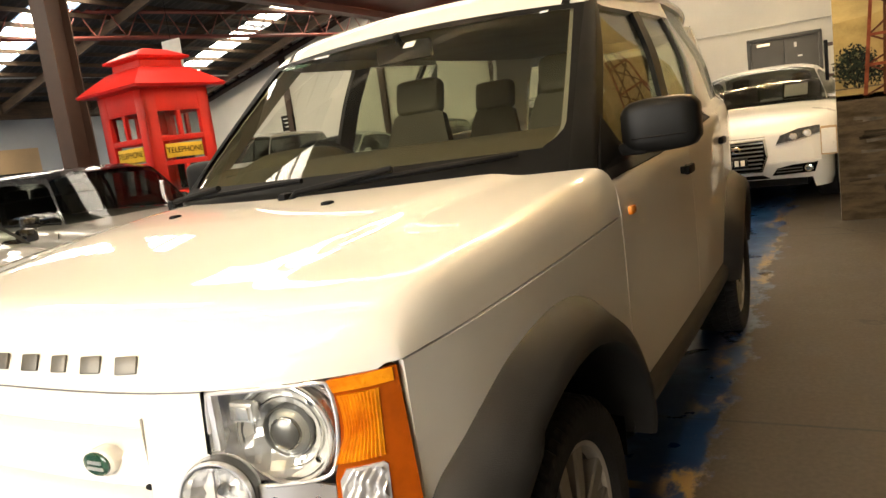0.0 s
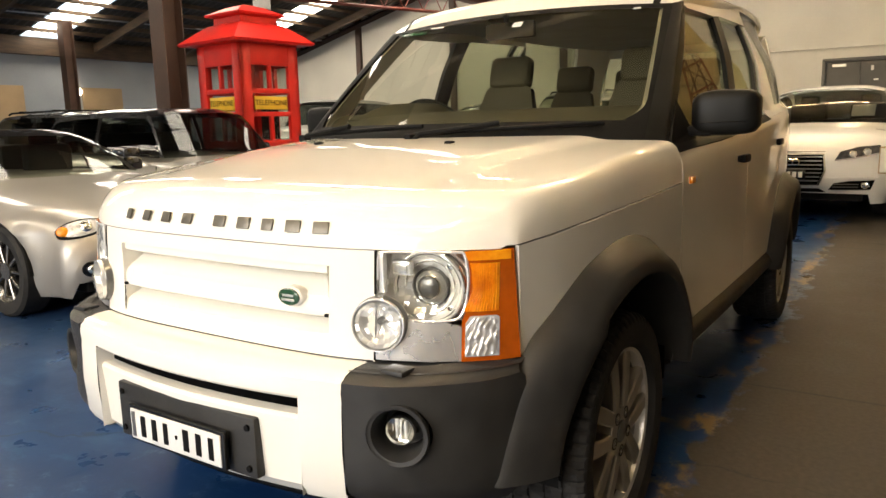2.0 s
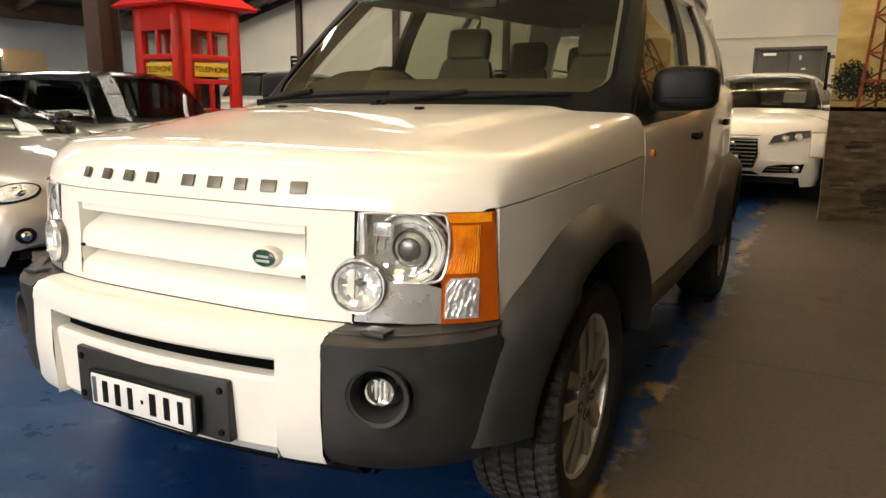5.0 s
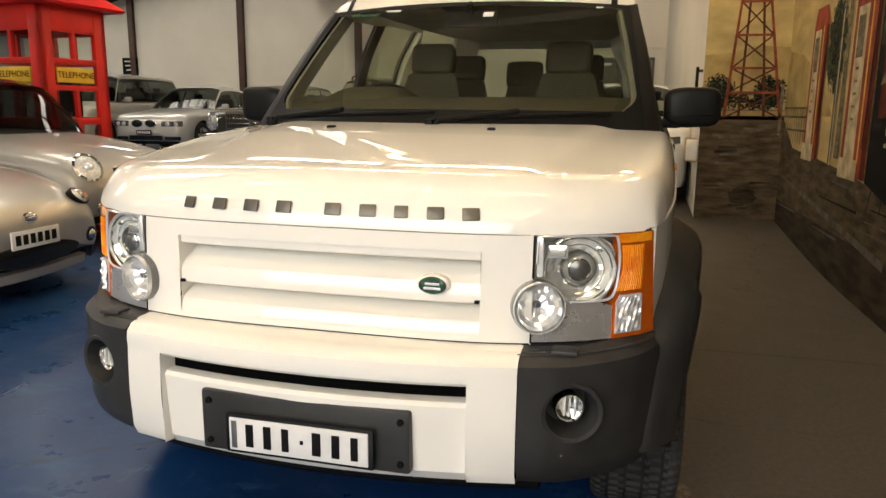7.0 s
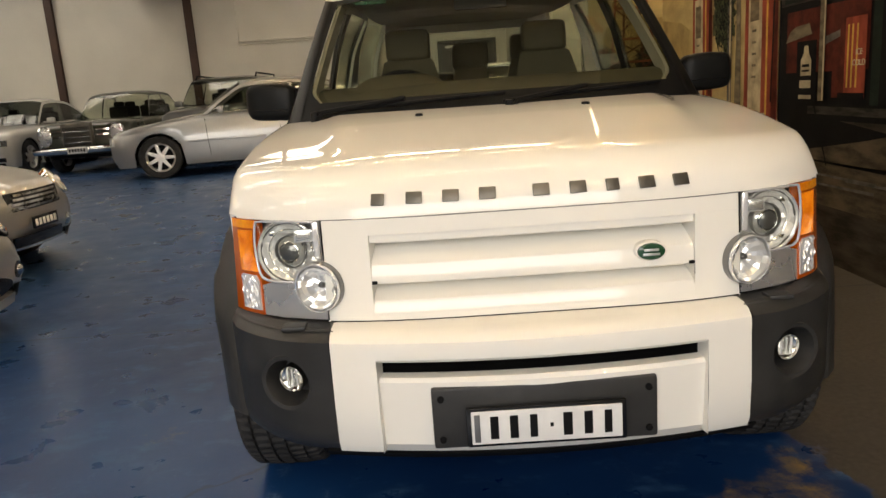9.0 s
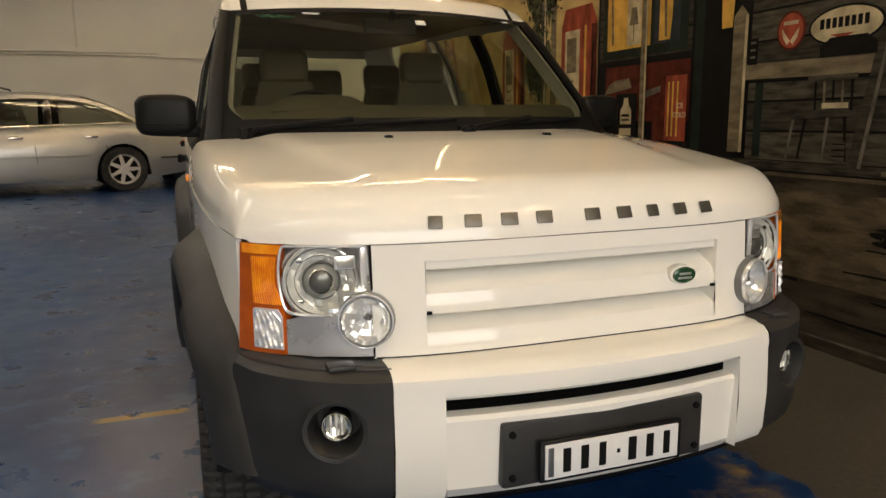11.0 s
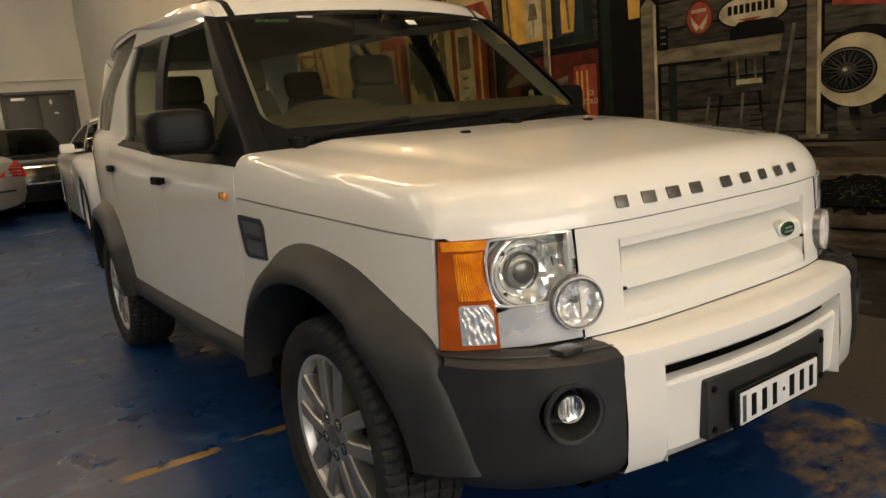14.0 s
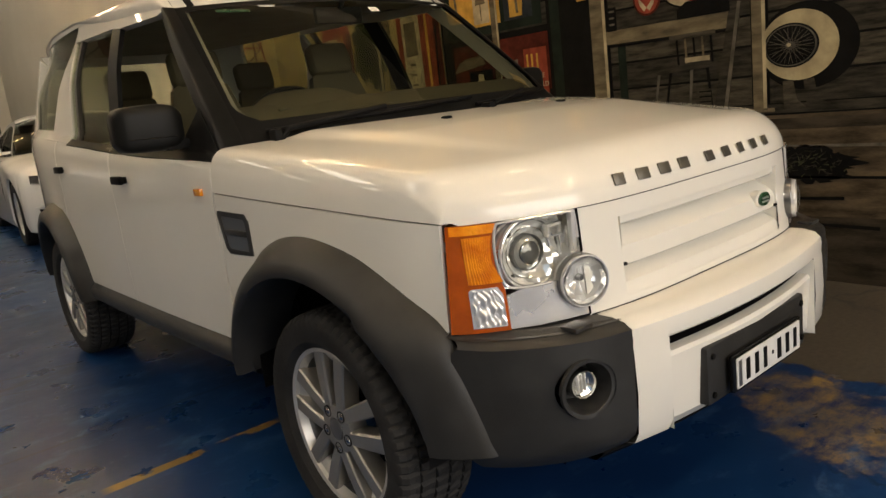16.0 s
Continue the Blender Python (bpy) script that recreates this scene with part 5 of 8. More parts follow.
    bm.faces.new(rings[0]), bm.faces.new(rings[-1])
    part("shell", bm, SATIN, mirror, "black grained shell", 45)
    part("mirror_glass", box(B(), (s * 0.985, 1.790, 1.25), (0.15, 0.004, 0.12), 0.0015, Euler((0, 0, s * 0.14)).to_matrix().to_4x4()), CHROME, mirror, "mirror glass")
    seam = []
    for k in range(2, 13):
        f, u = sec(k / 14), k / 14
        seam.append((s * (0.852 + 0.222 * u), 1.730 - 0.0715 * f + 0.03 * u, 1.214 + 0.004 * u))
    part("shell_seam", tube(B(), seam, 0.0022, 6), GLOSSB, mirror, "dark seam along the shell")
    part("arm", box(B(), (s * 0.880, 1.715, 1.186), (0.09, 0.07, 0.04), 0.016), BLACK, mirror)
    part("mirror_base", outline_panel(B(), [(1.43, 1.142), (1.76, 1.158), (1.76, 1.19), (1.62, 1.30)], suv_side(s, 0.006), (), (), 0.012), BLACK, mirror)

# roof, windscreen
ROOF_Z = smooth_of([(1.9, 1.712), (1.93, 1.748), (2.0, 1.788), (2.15, 1.818), (2.6, 1.842), (3.0, 1.856), (3.4, 1.866), (4.2, 1.864), (4.55, 1.838), (4.66, 1.80)])
def roof_at(u, v):
    c = 2 * u - 1
    x0 = suv_w(1.9 + 2.76 * v) - 0.222
    x = c * x0
    yfront = 1.895 + 0.20 * x * x
    y = yfront + v * (4.66 - yfront)
    z = ROOF_Z(y - 0.20 * x * x) + 0.040 * max(0.0, min(1.0, (y - 2.85) / 0.15)) * max(0.0, min(1.0, (4.6 - y) / 0.2)) * (1 - max(0.0, min(1.0, (abs(c) - 0.62) / 0.2)))
    return (x, y, z - 0.020 * c * c - 0.014 * abs(c) ** 10)


rail_top = lerp_of([(2.0, 1.692), (2.1, 1.708), (2.3, 1.726), (2.6, 1.748), (2.8, 1.766), (3.1, 1.800), (3.325, 1.828), (3.9, 1.834), (4.6, 1.800)])
part("roof", sheet(B(), 40, 50, roof_at, 0.02), WHITE, suv, "white stepped roof")
for s in (-1, 1):
    bm = sheet(B(), 2, 30, lambda u, v: (lambda p: (p[0], p[1], p[2] + 0.004))(roof_at(0.5 + s * (0.448 + 0.020 * u), v * 0.8)))
    part("roof_strip", bm, BLACK, suv, "black roof channel")
    def roof_turn(u, v):
        """From the roof's edge down to the side above the windows."""
        y = 2.0 + 2.62 * u
        front = 1.895 + 0.20 * 0.683 ** 2
        a = Vector(roof_at(0.5 + 0.5 * s, max(0.0, (y - front) / (4.66 - front))))
        b = Vector(suv_side(s, 0.006)(y, rail_top(y) - 0.004))
        return a.lerp(b, v) + Vector((s * 0.012 * math.sin(math.pi * v), 0, 0.006 * math.sin(math.pi * v)))
    part("roof_edge", sheet(B(), 40, 5, roof_turn), WHITE, suv, "white rolled roof edge")


def screen_at(c, v):
    """The windscreen: c across -1..1, v from the foot to the top."""
    x = c * (0.790 - 0.090 * v)
    foot, head = 1.085 + 0.50 * (0.775 * c) ** 2, 1.890 + 0.24 * (0.65 * c) ** 2
    y = foot + (head - foot) * v
    z = 1.150 + (1.706 - 0.02 * c * c - 1.150) * (v + 0.08 * v * (1 - v))
    return (x, y, z)


def clear_to(v):
    """How far out the clear glass reaches at a height of the windscreen."""
    return 0.966 - 0.032 * v * v - 0.07 * max(0.0, min(1.0, (0.25 - v) / 0.11)) ** 2


part("windscreen", sheet(B(), 24, 14, lambda u, v: screen_at(2 * u - 1, v)), GLASS, suv, "clear windscreen")
bm = B()
off = lambda p: (p[0], p[1] - 0.003, p[2] + 0.003)
sheet(bm, 24, 2, lambda u, v: off(screen_at(2 * u - 1, 0.135 * v)))
sheet(bm, 24, 1, lambda u, v: off(screen_at(2 * u - 1, 1 - 0.045 * v)))
for s in (-1, 1):
    sheet(bm, 2, 28, lambda u, v: off(screen_at(s * (1 - (1 - clear_to(v)) * u), v)))
part("screen_border", bm, BLACK, suv, "black glass border")
for s in (-1, 1):
    def pillar_at(v):
        rise = 0.045 * v * (1 - v)
        y, z = 1.49 + 0.57 * v, 1.140 + 0.552 * v
        S1 = Vector(suv_side(s, 0.003)(y, z)) + Vector((0, 0, rise))
        E1 = Vector(screen_at(s, v)) + Vector((0, -0.006, 0.006))
        E0 = Vector(screen_at(s * 0.985, v)) + Vector((0, -0.005, 0.005))
        C = Vector((s * (0.842 - 0.118 * v), 1.408 + 0.600 * v, 1.136 + 0.562 * v + rise))
        return [E0, E1, E1.lerp(C, 0.8), C * 0.92 + 0.04 * (E1 + S1), C.lerp(S1, 0.25), S1, S1 + Vector((-s * 0.03, 0.02, 0))]
    bm = B()
    rows_of = [[bm.verts.new(p) for p in pillar_at(-0.03 + 1.03 * k / 14)] for k in range(15)]
    for p, q in zip(rows_of, rows_of[1:]):
        for k in range(6):
            bm.faces.new((p[k], p[k + 1], q[k + 1], q[k]))
    part("a_pillar", bm, SATIN, suv, "black pillar panel", 50)
bm = B()   # pale inner pillar trims seen behind the glass
for s in (-1, 1):
    sheet(bm, 2, 24, lambda u, v: (lambda p: (p[0] * 0.997, p[1] + 0.008, p[2] - 0.006))(screen_at(s * (clear_to(0.13 + 0.84 * v) + 0.004 - 0.024 * u), 0.13 + 0.84 * v)))
part("pillar_trim", bm, TRIM, suv, "pale pillar trim")
for s in (-1, 1):
    def lining(u, v):
        """The pillar's inner face, reaching back from the edge of the glass."""
        p = screen_at(s * (clear_to(0.12 + 0.86 * v) - 0.018), 0.12 + 0.86 * v)
        return (p[0] - s * 0.012 * u, p[1] + 0.010 + 0.085 * u, p[2] - 0.008 - 0.010 * u)
    part("pillar_lining", sheet(B(), 3, 24, lining), TRIM, suv, "pale inner pillar lining")
bm = sheet(B(), 24, 4, lambda u, v: ((2 * u - 1) * 0.80, 1.055 + 0.47 * ((2 * u - 1) * 0.80) ** 2 + 0.11 * v, 1.165 - 0.035 * math.sin(v * 2.5) - 0.02 * abs(2 * u - 1) ** 2))
part("scuttle", bm, BLACK, suv, "black scuttle panel")
for x0, x1, piv in ((-0.70, 0.03, -0.60), (0.02, 0.64, 0.10)):
    wiper = new("wiper")
    wiper.parent = suv
    tagged(wiper, "black wiper resting on the glass")
    ref = lambda x, v, e: Vector(screen_at(x / 0.77, v)) + Vector((0, -e, e))
    part("blade", tube(B(), [ref(x0 + (x1 - x0) * k / 8, 0.05 + 0.05 * k / 8, 0.016) for k in range(9)], 0.008, 8), BLACK, wiper)
    part("arm", tube(B(), [ref(x0 + 0.02, -0.02, 0.02), ref(x0 + 0.05, 0.02, 0.035), ref((x0 + x1) / 2, 0.085, 0.03)], 0.010, 8), BLACK, wiper)
    part("pivot_cap", box(B(), ref(x0 + 0.015, 0.0, 0.02), (0.03, 0.05, 0.06), 0.01), BLACK, wiper)
# papers on the glass
inn = lambda x, v: Vector(screen_at(x / (0.790 - 0.090 * v), v)) + Vector((0, 0.006, -0.006))
for x, v, w, h, m in ((0.10, 0.86, 0.045, 0.035, PAPER), (-0.50, 0.915, 0.14, 0.020, GREENB), (-0.36, 0.935, 0.07, 0.012, PAPER), (0.565, 0.95, 0.03, 0.012, PAPER)):
    bm = box(B(), inn(x, v) + Vector((0, -0.012, 0.012)), (w, 0.002, h), 0.0005, Euler((radians(-52), 0, 0)).to_matrix().to_4x4())
    part("screen_sticker", bm, m, suv, "small paper sticker")

# tail
bm = B()
rear_w = [(-0.715, 0.5), (0.715, 0.5), (0.725, 0.95), (0.715, 1.20), (-0.715, 1.20), (-0.725, 0.95)]
outline_panel(bm, rear_w, lambda a, b: (a, 4.70, b), (), (), 0.03)
part("tailgate", bm, WHITE, suv, "white tailgate")
part("rear_window", outline_panel(B(), [(-0.68, 1.20), (0.68, 1.20), (0.55, 1.72), (-0.55, 1.72)], lambda a, b: (a, 4.70 - 0.2 * (b - 1.2), b), (), (), 0.004), GLASS, suv, "rear window")
bm = B()
for s in (-1, 1):
    outline_panel_pts = [(s * 0.68, 1.20), (s * 0.735, 1.20), (s * 0.60, 1.78), (s * 0.55, 1.72)]
    vs = [bm.verts.new((a, 4.70 - 0.2 * (b - 1.2), b)) for a, b in outline_panel_pts]
    bm.faces.new(vs)
vs = [bm.verts.new((a, 4.70 - 0.2 * (b - 1.2), b)) for a, b in ((-0.55, 1.72), (0.55, 1.72), (0.60, 1.80), (-0.60, 1.80))]
bm.faces.new(vs)
solid(bm, bm.faces[:], 0.03)
part("tail_frame", bm, WHITE, suv)
part("rear_bumper", box(B(), (0, 4.72, 0.53), (1.44, 0.14, 0.24), 0.04), PLASTIC, suv, "black rear bumper")
bm = B()
box(bm, (0, 2.4, 0.42), (1.42, 3.9, 0.20))
box(bm, (0, 0.50, 0.52), (0.92, 0.50, 0.34))
part("underbody", bm, BLACK, suv)
for s in (-1, 1):
    part("mud_flap", box(B(), (s * 0.76, 4.22, 0.36), (0.20, 0.012, 0.34), 0.004), BLACK, suv, "black mud flap")

# cabin
part("cabin_floor", box(B(), (0, 3.0, 0.62), (1.60, 3.3, 0.10)), DARKIN, suv)
part("headlining", sheet(B(), 10, 14, lambda u, v: (lambda p: (p[0] * 0.98, 1.98 + v * 2.6, min(p[2], 1.76 + 0.05 * v) - 0.035))(roof_at(u, (v * 2.6 + 0.05) / 2.8))), HEADL, suv, "pale headlining")
for s in (-1, 1):
    side_part("door_card", s, [(1.5, 0.60), (1.5, 1.12), (3.4, 1.20), (3.4, 0.75), (3.2, 0.60)], DASH, "beige door lining", -0.06, 0.02)
def dash_at(u, v):
    """The dashboard's top: rising from the glass to a rounded edge before the seats."""
    x = (2 * u - 1) * 0.76
    foot = 1.145 + 0.50 * x * x
    return (x, foot + (1.68 - foot) * v, 1.178 + 0.107 * math.sin(min(1.0, v / 0.8) * math.pi / 2) - (0.03 * ((v - 0.85) / 0.15) ** 2 if v > 0.85 else 0.0))


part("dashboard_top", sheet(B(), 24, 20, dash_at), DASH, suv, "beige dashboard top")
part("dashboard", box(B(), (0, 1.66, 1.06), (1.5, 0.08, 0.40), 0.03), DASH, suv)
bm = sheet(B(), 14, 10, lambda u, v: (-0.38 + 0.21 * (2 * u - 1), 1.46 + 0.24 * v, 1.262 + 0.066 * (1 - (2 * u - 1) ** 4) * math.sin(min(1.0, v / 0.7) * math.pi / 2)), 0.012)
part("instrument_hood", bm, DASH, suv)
wheel_c = Matrix.Translation((-0.38, 1.84, 1.165)) @ Euler((radians(-65), 0, 0)).to_matrix().to_4x4()
bm = B()
tube(bm, [wheel_c @ Vector((0.19 * math.cos(a), 0.19 * math.sin(a), 0)) for a in (2 * math.pi * k / 36 for k in range(37))], 0.015, 10)
sw = part("steering_wheel", bm, BLACK, suv, "black steering wheel")
bm = box(B(), (0, 0, -0.01), (0.15, 0.13, 0.05), 0.02)
box(bm, (0.11, 0.01, -0.01), (0.14, 0.04, 0.02), 0.006)
box(bm, (-0.11, 0.01, -0.01), (0.14, 0.04, 0.02), 0.006)
box(bm, (0, -0.11, -0.01), (0.04, 0.14, 0.02), 0.006)
bmesh.ops.transform(bm, matrix=wheel_c, verts=bm.verts)
part("wheel_boss", bm, DARKIN, sw)


def seat(x, y, w, head=True, lift=0.0):
    st = new("seat")
    st.parent = suv
    tagged(st, "beige leather seat with headrest")
    tilt = Matrix.Translation((x, y, 0.80)) @ Euler((radians(-14), 0, 0)).to_matrix().to_4x4()
    def shell(u, v, side):
        q = 2 * u - 1
        half = w / 2 * (1.0 - 0.40 * max(0, v - 0.45) / 0.55)
        wing = 0.05 * max(0, abs(q) - 0.6) / 0.4 * (1 - 0.6 * v)
        z = -0.02 + 0.68 * v + lift - 0.03 * abs(q) ** 3 * v
        return tilt @ Vector((q * half, side * 0.06 * (1 - 0.5 * v) * (1 - 0.6 * abs(q) ** 4) - (wing if side < 0 else 0), z))
    bm = B()
    for side in (-1, 1):
        sheet(bm, 12, 10, lambda u, v: shell(u, v, side))
    bmesh.ops.remove_doubles(bm, verts=bm.verts, dist=0.0005)
    holes = [e for e in bm.edges if e.is_boundary]
    bmesh.ops.bridge_loops(bm, edges=holes) if len(holes) > 4 else None
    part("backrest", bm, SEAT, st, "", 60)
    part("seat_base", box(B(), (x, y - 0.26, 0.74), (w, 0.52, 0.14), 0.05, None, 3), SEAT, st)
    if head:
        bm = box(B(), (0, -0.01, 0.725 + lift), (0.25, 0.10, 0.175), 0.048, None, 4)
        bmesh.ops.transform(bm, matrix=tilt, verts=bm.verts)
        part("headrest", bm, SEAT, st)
        bm = B()
        for e in (-0.06, 0.06):
            cyl(bm, (e, 0, 0.60 + lift), (e, 0, 0.70 + lift), 0.007, None, 8)
        bmesh.ops.transform(bm, matrix=tilt, verts=bm.verts)
        part("headrest_posts", bm, CHROME, st)


seat(-0.38, 2.47, 0.46)
seat(0.38, 2.47, 0.46)
seat(-0.40, 3.42, 0.42, True, 0.0)
seat(0.0, 3.44, 0.36, True, -0.04)
seat(0.40, 3.42, 0.42, True, 0.0)
bm = box(B(), (0.0, 1.90, 1.635), (0.24, 0.03, 0.07), 0.012)
cyl(bm, (0, 1.88, 1.66), (0, 1.85, 1.70), 0.012, None, 10)
part("rear_view_mirror", bm, DARKIN, suv, "rear-view mirror")
for s in (-1, 1):
    part("sun_visor", box(B(), (s * 0.36, 2.06, 1.70), (0.40, 0.16, 0.018), 0.007), HEADL, suv, "pale sun visor")


# ---- other cars ----
NOSE_BOW, NOSE_LEAN = 0.24, 0.45


def nose_curve(x, z):
    """How far a car's front lies back at a point of it."""
    return NOSE_BOW * x * x + NOSE_LEAN * (z - 0.5) ** 2


def on_body(c, x, z):
    """The place and the outward direction of a car's skin, seen from the front at (x, z)."""
    body = next(ob for ob in c.children if ob.name.startswith("body"))
    best = min((f for f in body.data.polygons if f.normal.y < -0.02 and f.center.y < 0.9), key=lambda f: (f.center.x - x) ** 2 + (f.center.z - z) ** 2)
    n = Vector(best.normal)
    y = best.center.y + (n.x * (best.center.x - x) + n.z * (best.center.z - z)) / n.y
    return Vector((x, y, z)), n


def face_to(bm, p, n, out=0.0):
    """Turns a part made to face -y so that it faces n, and sets it at p."""
    q = Vector((0, -1, 0)).rotation_difference(n)
    for v in bm.verts:
        v.co = p + n * out + q @ v.co
    return bm

def road_wheel(car, s, x, y, r, w, style, metal):
    wh = new("wheel")
    wh.parent = car
    wh.matrix_basis = pose(s * x, y, r, 0, 0, 0 if s > 0 else 180)
    rim_r = r * 0.68
    h = w / 2
    part("tyre", lathe(B(), (0, 0, 0), (1, 0, 0), [(rim_r, -h * 0.8), (r * 0.93, -h), (r, -h * 0.8), (r, h * 0.8), (r * 0.93, h), (rim_r, h * 0.85)], 40), RUBBER, wh, "black tyre")
    rim = part("rim", lathe(B(), (0, 0, 0), (1, 0, 0), [(rim_r - 0.02, -h), (rim_r - 0.03, h * 0.4), (rim_r - 0.01, h * 0.72), (rim_r + 0.004, h * 0.86)], 36), metal, wh, "alloy rim")
    n = style
    bm = B()
    for k in range(n):
        a = 2 * math.pi * k / n
        spoke(bm, a, 0.03, rim_r * 0.30 if n < 10 else 0.02, a, rim_r - 0.012, rim_r * 0.20 if n < 10 else 0.022, h * 0.62, h * 0.66, 0.02)
    lathe(bm, (0, 0, 0), (1, 0, 0), [(rim_r * 0.3, h * 0.3), (rim_r * 0.28, h * 0.70), (0, h * 0.74)], 20)
    part("spokes", bm, metal, rim)
    part("wheel_back", lathe(B(), (0, 0, 0), (1, 0, 0), [(rim_r - 0.02, 0.0), (0, 0.0)], 24), BLACK, wh)


def car(name, label, at, turn, L, W, paint, top, hw, wheels, cabin, wheel_r=0.32, zlow=0.20, style=5, roof_paint=None, glass_m=None, group="parked cars", round_top=0.10, blunt=0.80, metal=ALLOY, belt_m=BLACK):
    """A car in its own frame: nose at y = 0, tail at y = L. top: (y, height of bonnet, belt, boot); hw: (y, half width);
    cabin: foot of screen, head of screen, head and foot of rear window (y), roof height, half width at belt and at roof."""
    c = thing(name, label, "car", (at[0], at[1], at[2] + floor_z(at[0], at[1] + (1.5 if abs(turn) < 45 else 0))), turn, group)
    most = max(w for y, w in hw)
    hw = [(0, max(hw[0][1], most * blunt)), (hw[1][0], max(hw[1][1], most * (blunt + 0.07)))] + [p for p in hw[2:]]
    top, hw = smooth_of(top), smooth_of(hw)
    ys = sorted(set([0.0, 0.01, 0.03, 0.07, 0.12, L, L - 0.01, L - 0.03, L - 0.08] + span(0.12, L, 0.09) + [w + d for w in wheels for d in np.linspace(-wheel_r * 1.14, wheel_r * 1.14, 15)]))
    ys = [y for y in ys if 0 <= y <= L]
    bm = B()
    rings = []
    for y in ys:
        w, zt = hw(y), top(y)
        zb = zlow + (0.10 if y < 0.02 or y > L - 0.02 else 0)
        zb += 0.13 * max(0.0, (y - wheels[1] - 0.35) / (L - wheels[1] - 0.35)) ** 1.3
        for wy in wheels:
            d = abs(y - wy)
            if d < wheel_r * 1.14:
                zb = max(zb, wheel_r + math.sqrt((wheel_r * 1.14) ** 2 - d * d))
        zb = min(zb, zt - 0.06)
        r = min(round_top, zt - zlow - 0.20)
        half = [(w - 0.03, zb), (w - 0.006, zb + min((zt - zb) * 0.12, 0.002 if zb > zlow + 0.3 else 1.0)), (w, max(zb + 0.004, min(zb + (zt - zb) * 0.45, zt - r - 0.02))), (w - 0.006, max(zb + 0.006, zt - r)), (w - 0.025 - r * 0.10, zt - r * 0.55), (w - 0.05 - r * 0.5, zt - r * 0.18), (w - 0.10 - r, zt), (w * 0.5, zt + 0.018), (0, zt + 0.024)]
        if y < 0.3:
            zb += 0.05 * (1 - y / 0.3) ** 2
        pull = math.exp(-(y / 0.22) ** 2)
        half = half + [(-x, z) for x, z in half[-2::-1]]
        tail = math.exp(-((L - y) / 0.20) ** 2)
        ring = [bm.verts.new((x, y + pull * nose_curve(x, z) - tail * (0.20 * x * x + 0.30 * (z - 0.62) ** 2), z)) for x, z in half]
        rings.append(ring)
    for a, b in zip(rings, rings[1:]):
        for k in range(len(a) - 1):
            bm.faces.new((a[k], b[k], b[k + 1], a[k + 1]))
    bm.faces.new(rings[-1][::-1])
    cz = sum(v.co.z for v in rings[0]) / len(rings[0])
    last = rings[0]
    for k in (0.85, 0.65, 0.45, 0.25, 0.1):   # the bowed front, ring inside ring
        cur = [bm.verts.new((v.co.x * k, nose_curve(v.co.x * k, cz + (v.co.z - cz) * k), cz + (v.co.z - cz) * k)) for v in rings[0]]
        for j in range(len(cur)):
            bm.faces.new((last[j - 1], last[j], cur[j], cur[j - 1]))
        last = cur
    bm.faces.new(last)
    part("body", bm, paint, c, "", 40)
    part("underside", box(B(), (0, L / 2, zlow + 0.16), (W - 0.50, L - 0.3, 0.26)), BLACK, c)
    # wheel wells
    for wy in wheels:
        for s in (-1, 1):
            bm = B()
            sheet(bm, 12, 1, lambda u, v: (s * (W / 2 - 0.04 - 0.26 * v), wy + wheel_r * 1.13 * math.cos(math.pi * u), wheel_r + wheel_r * 1.13 * math.sin(math.pi * u)))
            part("wheel_well", bm, BLACK, c)
        for s in (-1, 1):
            road_wheel(c, s, W / 2 - 0.125, wy, wheel_r, 0.20, style, metal)
    if cabin:
        y0, y1, y2, y3, zr, wb, wr = cabin
        g = glass_m or DARKG
        rp = roof_paint or paint
        zb = lambda y: top(y) + 0.012
        ya, ye, ym = y0 + 0.12, y3 - 0.10, y0 + (y3 - y0) * 0.52
        arc = smooth_of([(ya, zb(y0)), (ya * 0.45 + y1 * 0.55 + 0.03, zb(y0) * 0.40 + zr * 0.60 - 0.012), (y1 + 0.08, zr - 0.035), ((y1 + y2) / 2, zr - 0.008), (y2 - 0.06, zr - 0.040), (ye * 0.5 + y2 * 0.5, zb(y3) * 0.44 + zr * 0.56 - 0.012), (ye, zb(y3))])

        def cab_w(y, z):
            t = max(0.0, min(1.0, (z - zb(y)) / (zr - zb(ym))))
            return wb + (wr - wb) * t ** 1.2

        def skin(a, b, lift=0.0):
            """The cabin's top between two stations: screens and roof are cut from one skin."""
            def f(u, v):
                q, y = 2 * u - 1, a + (b - a) * v
                z = arc(y)
                k = max(0.0, min(1.0, (z - zb(y)) / (zr - zb(ym))))
                bow = (0.12 if y < (y1 + y2) / 2 else -0.10) * (1 - 0.75 * k) * (1 - q * q)
                return (q * cab_w(y, z), y - bow, z + (0.010 + 0.045 * k) * (1 - q ** 4) + lift)
            return f
        part("roof", sheet(B(), 14, 14, skin(y1, y2, 0.004)), rp, c)
        part("windscreen", sheet(B(), 14, 12, skin(ya, y1 + 0.02)), g, c, "windscreen")
        part("rear_screen", sheet(B(), 14, 12, skin(y2 - 0.02, ye)), g, c, "rear window")
        for s in (-1, 1):
            def flank(lo, hi, y_from, y_to, out):
                """A strip of the cabin's side between two heights, given as functions of y."""
                def f(u, v):
                    y = y_from + (y_to - y_from) * u
                    z = lo(y) + max(0.0, hi(y) - lo(y)) * v
                    return (s * (cab_w(y, z) + out), y, z)
                return f
            low, lid = lambda y: zb(y) - 0.01, lambda y: arc(y) - 0.055
            cut = [y for y in (ya + (ye - ya) * k / 60 for k in range(61)) if lid(y) > low(y) + 0.04]
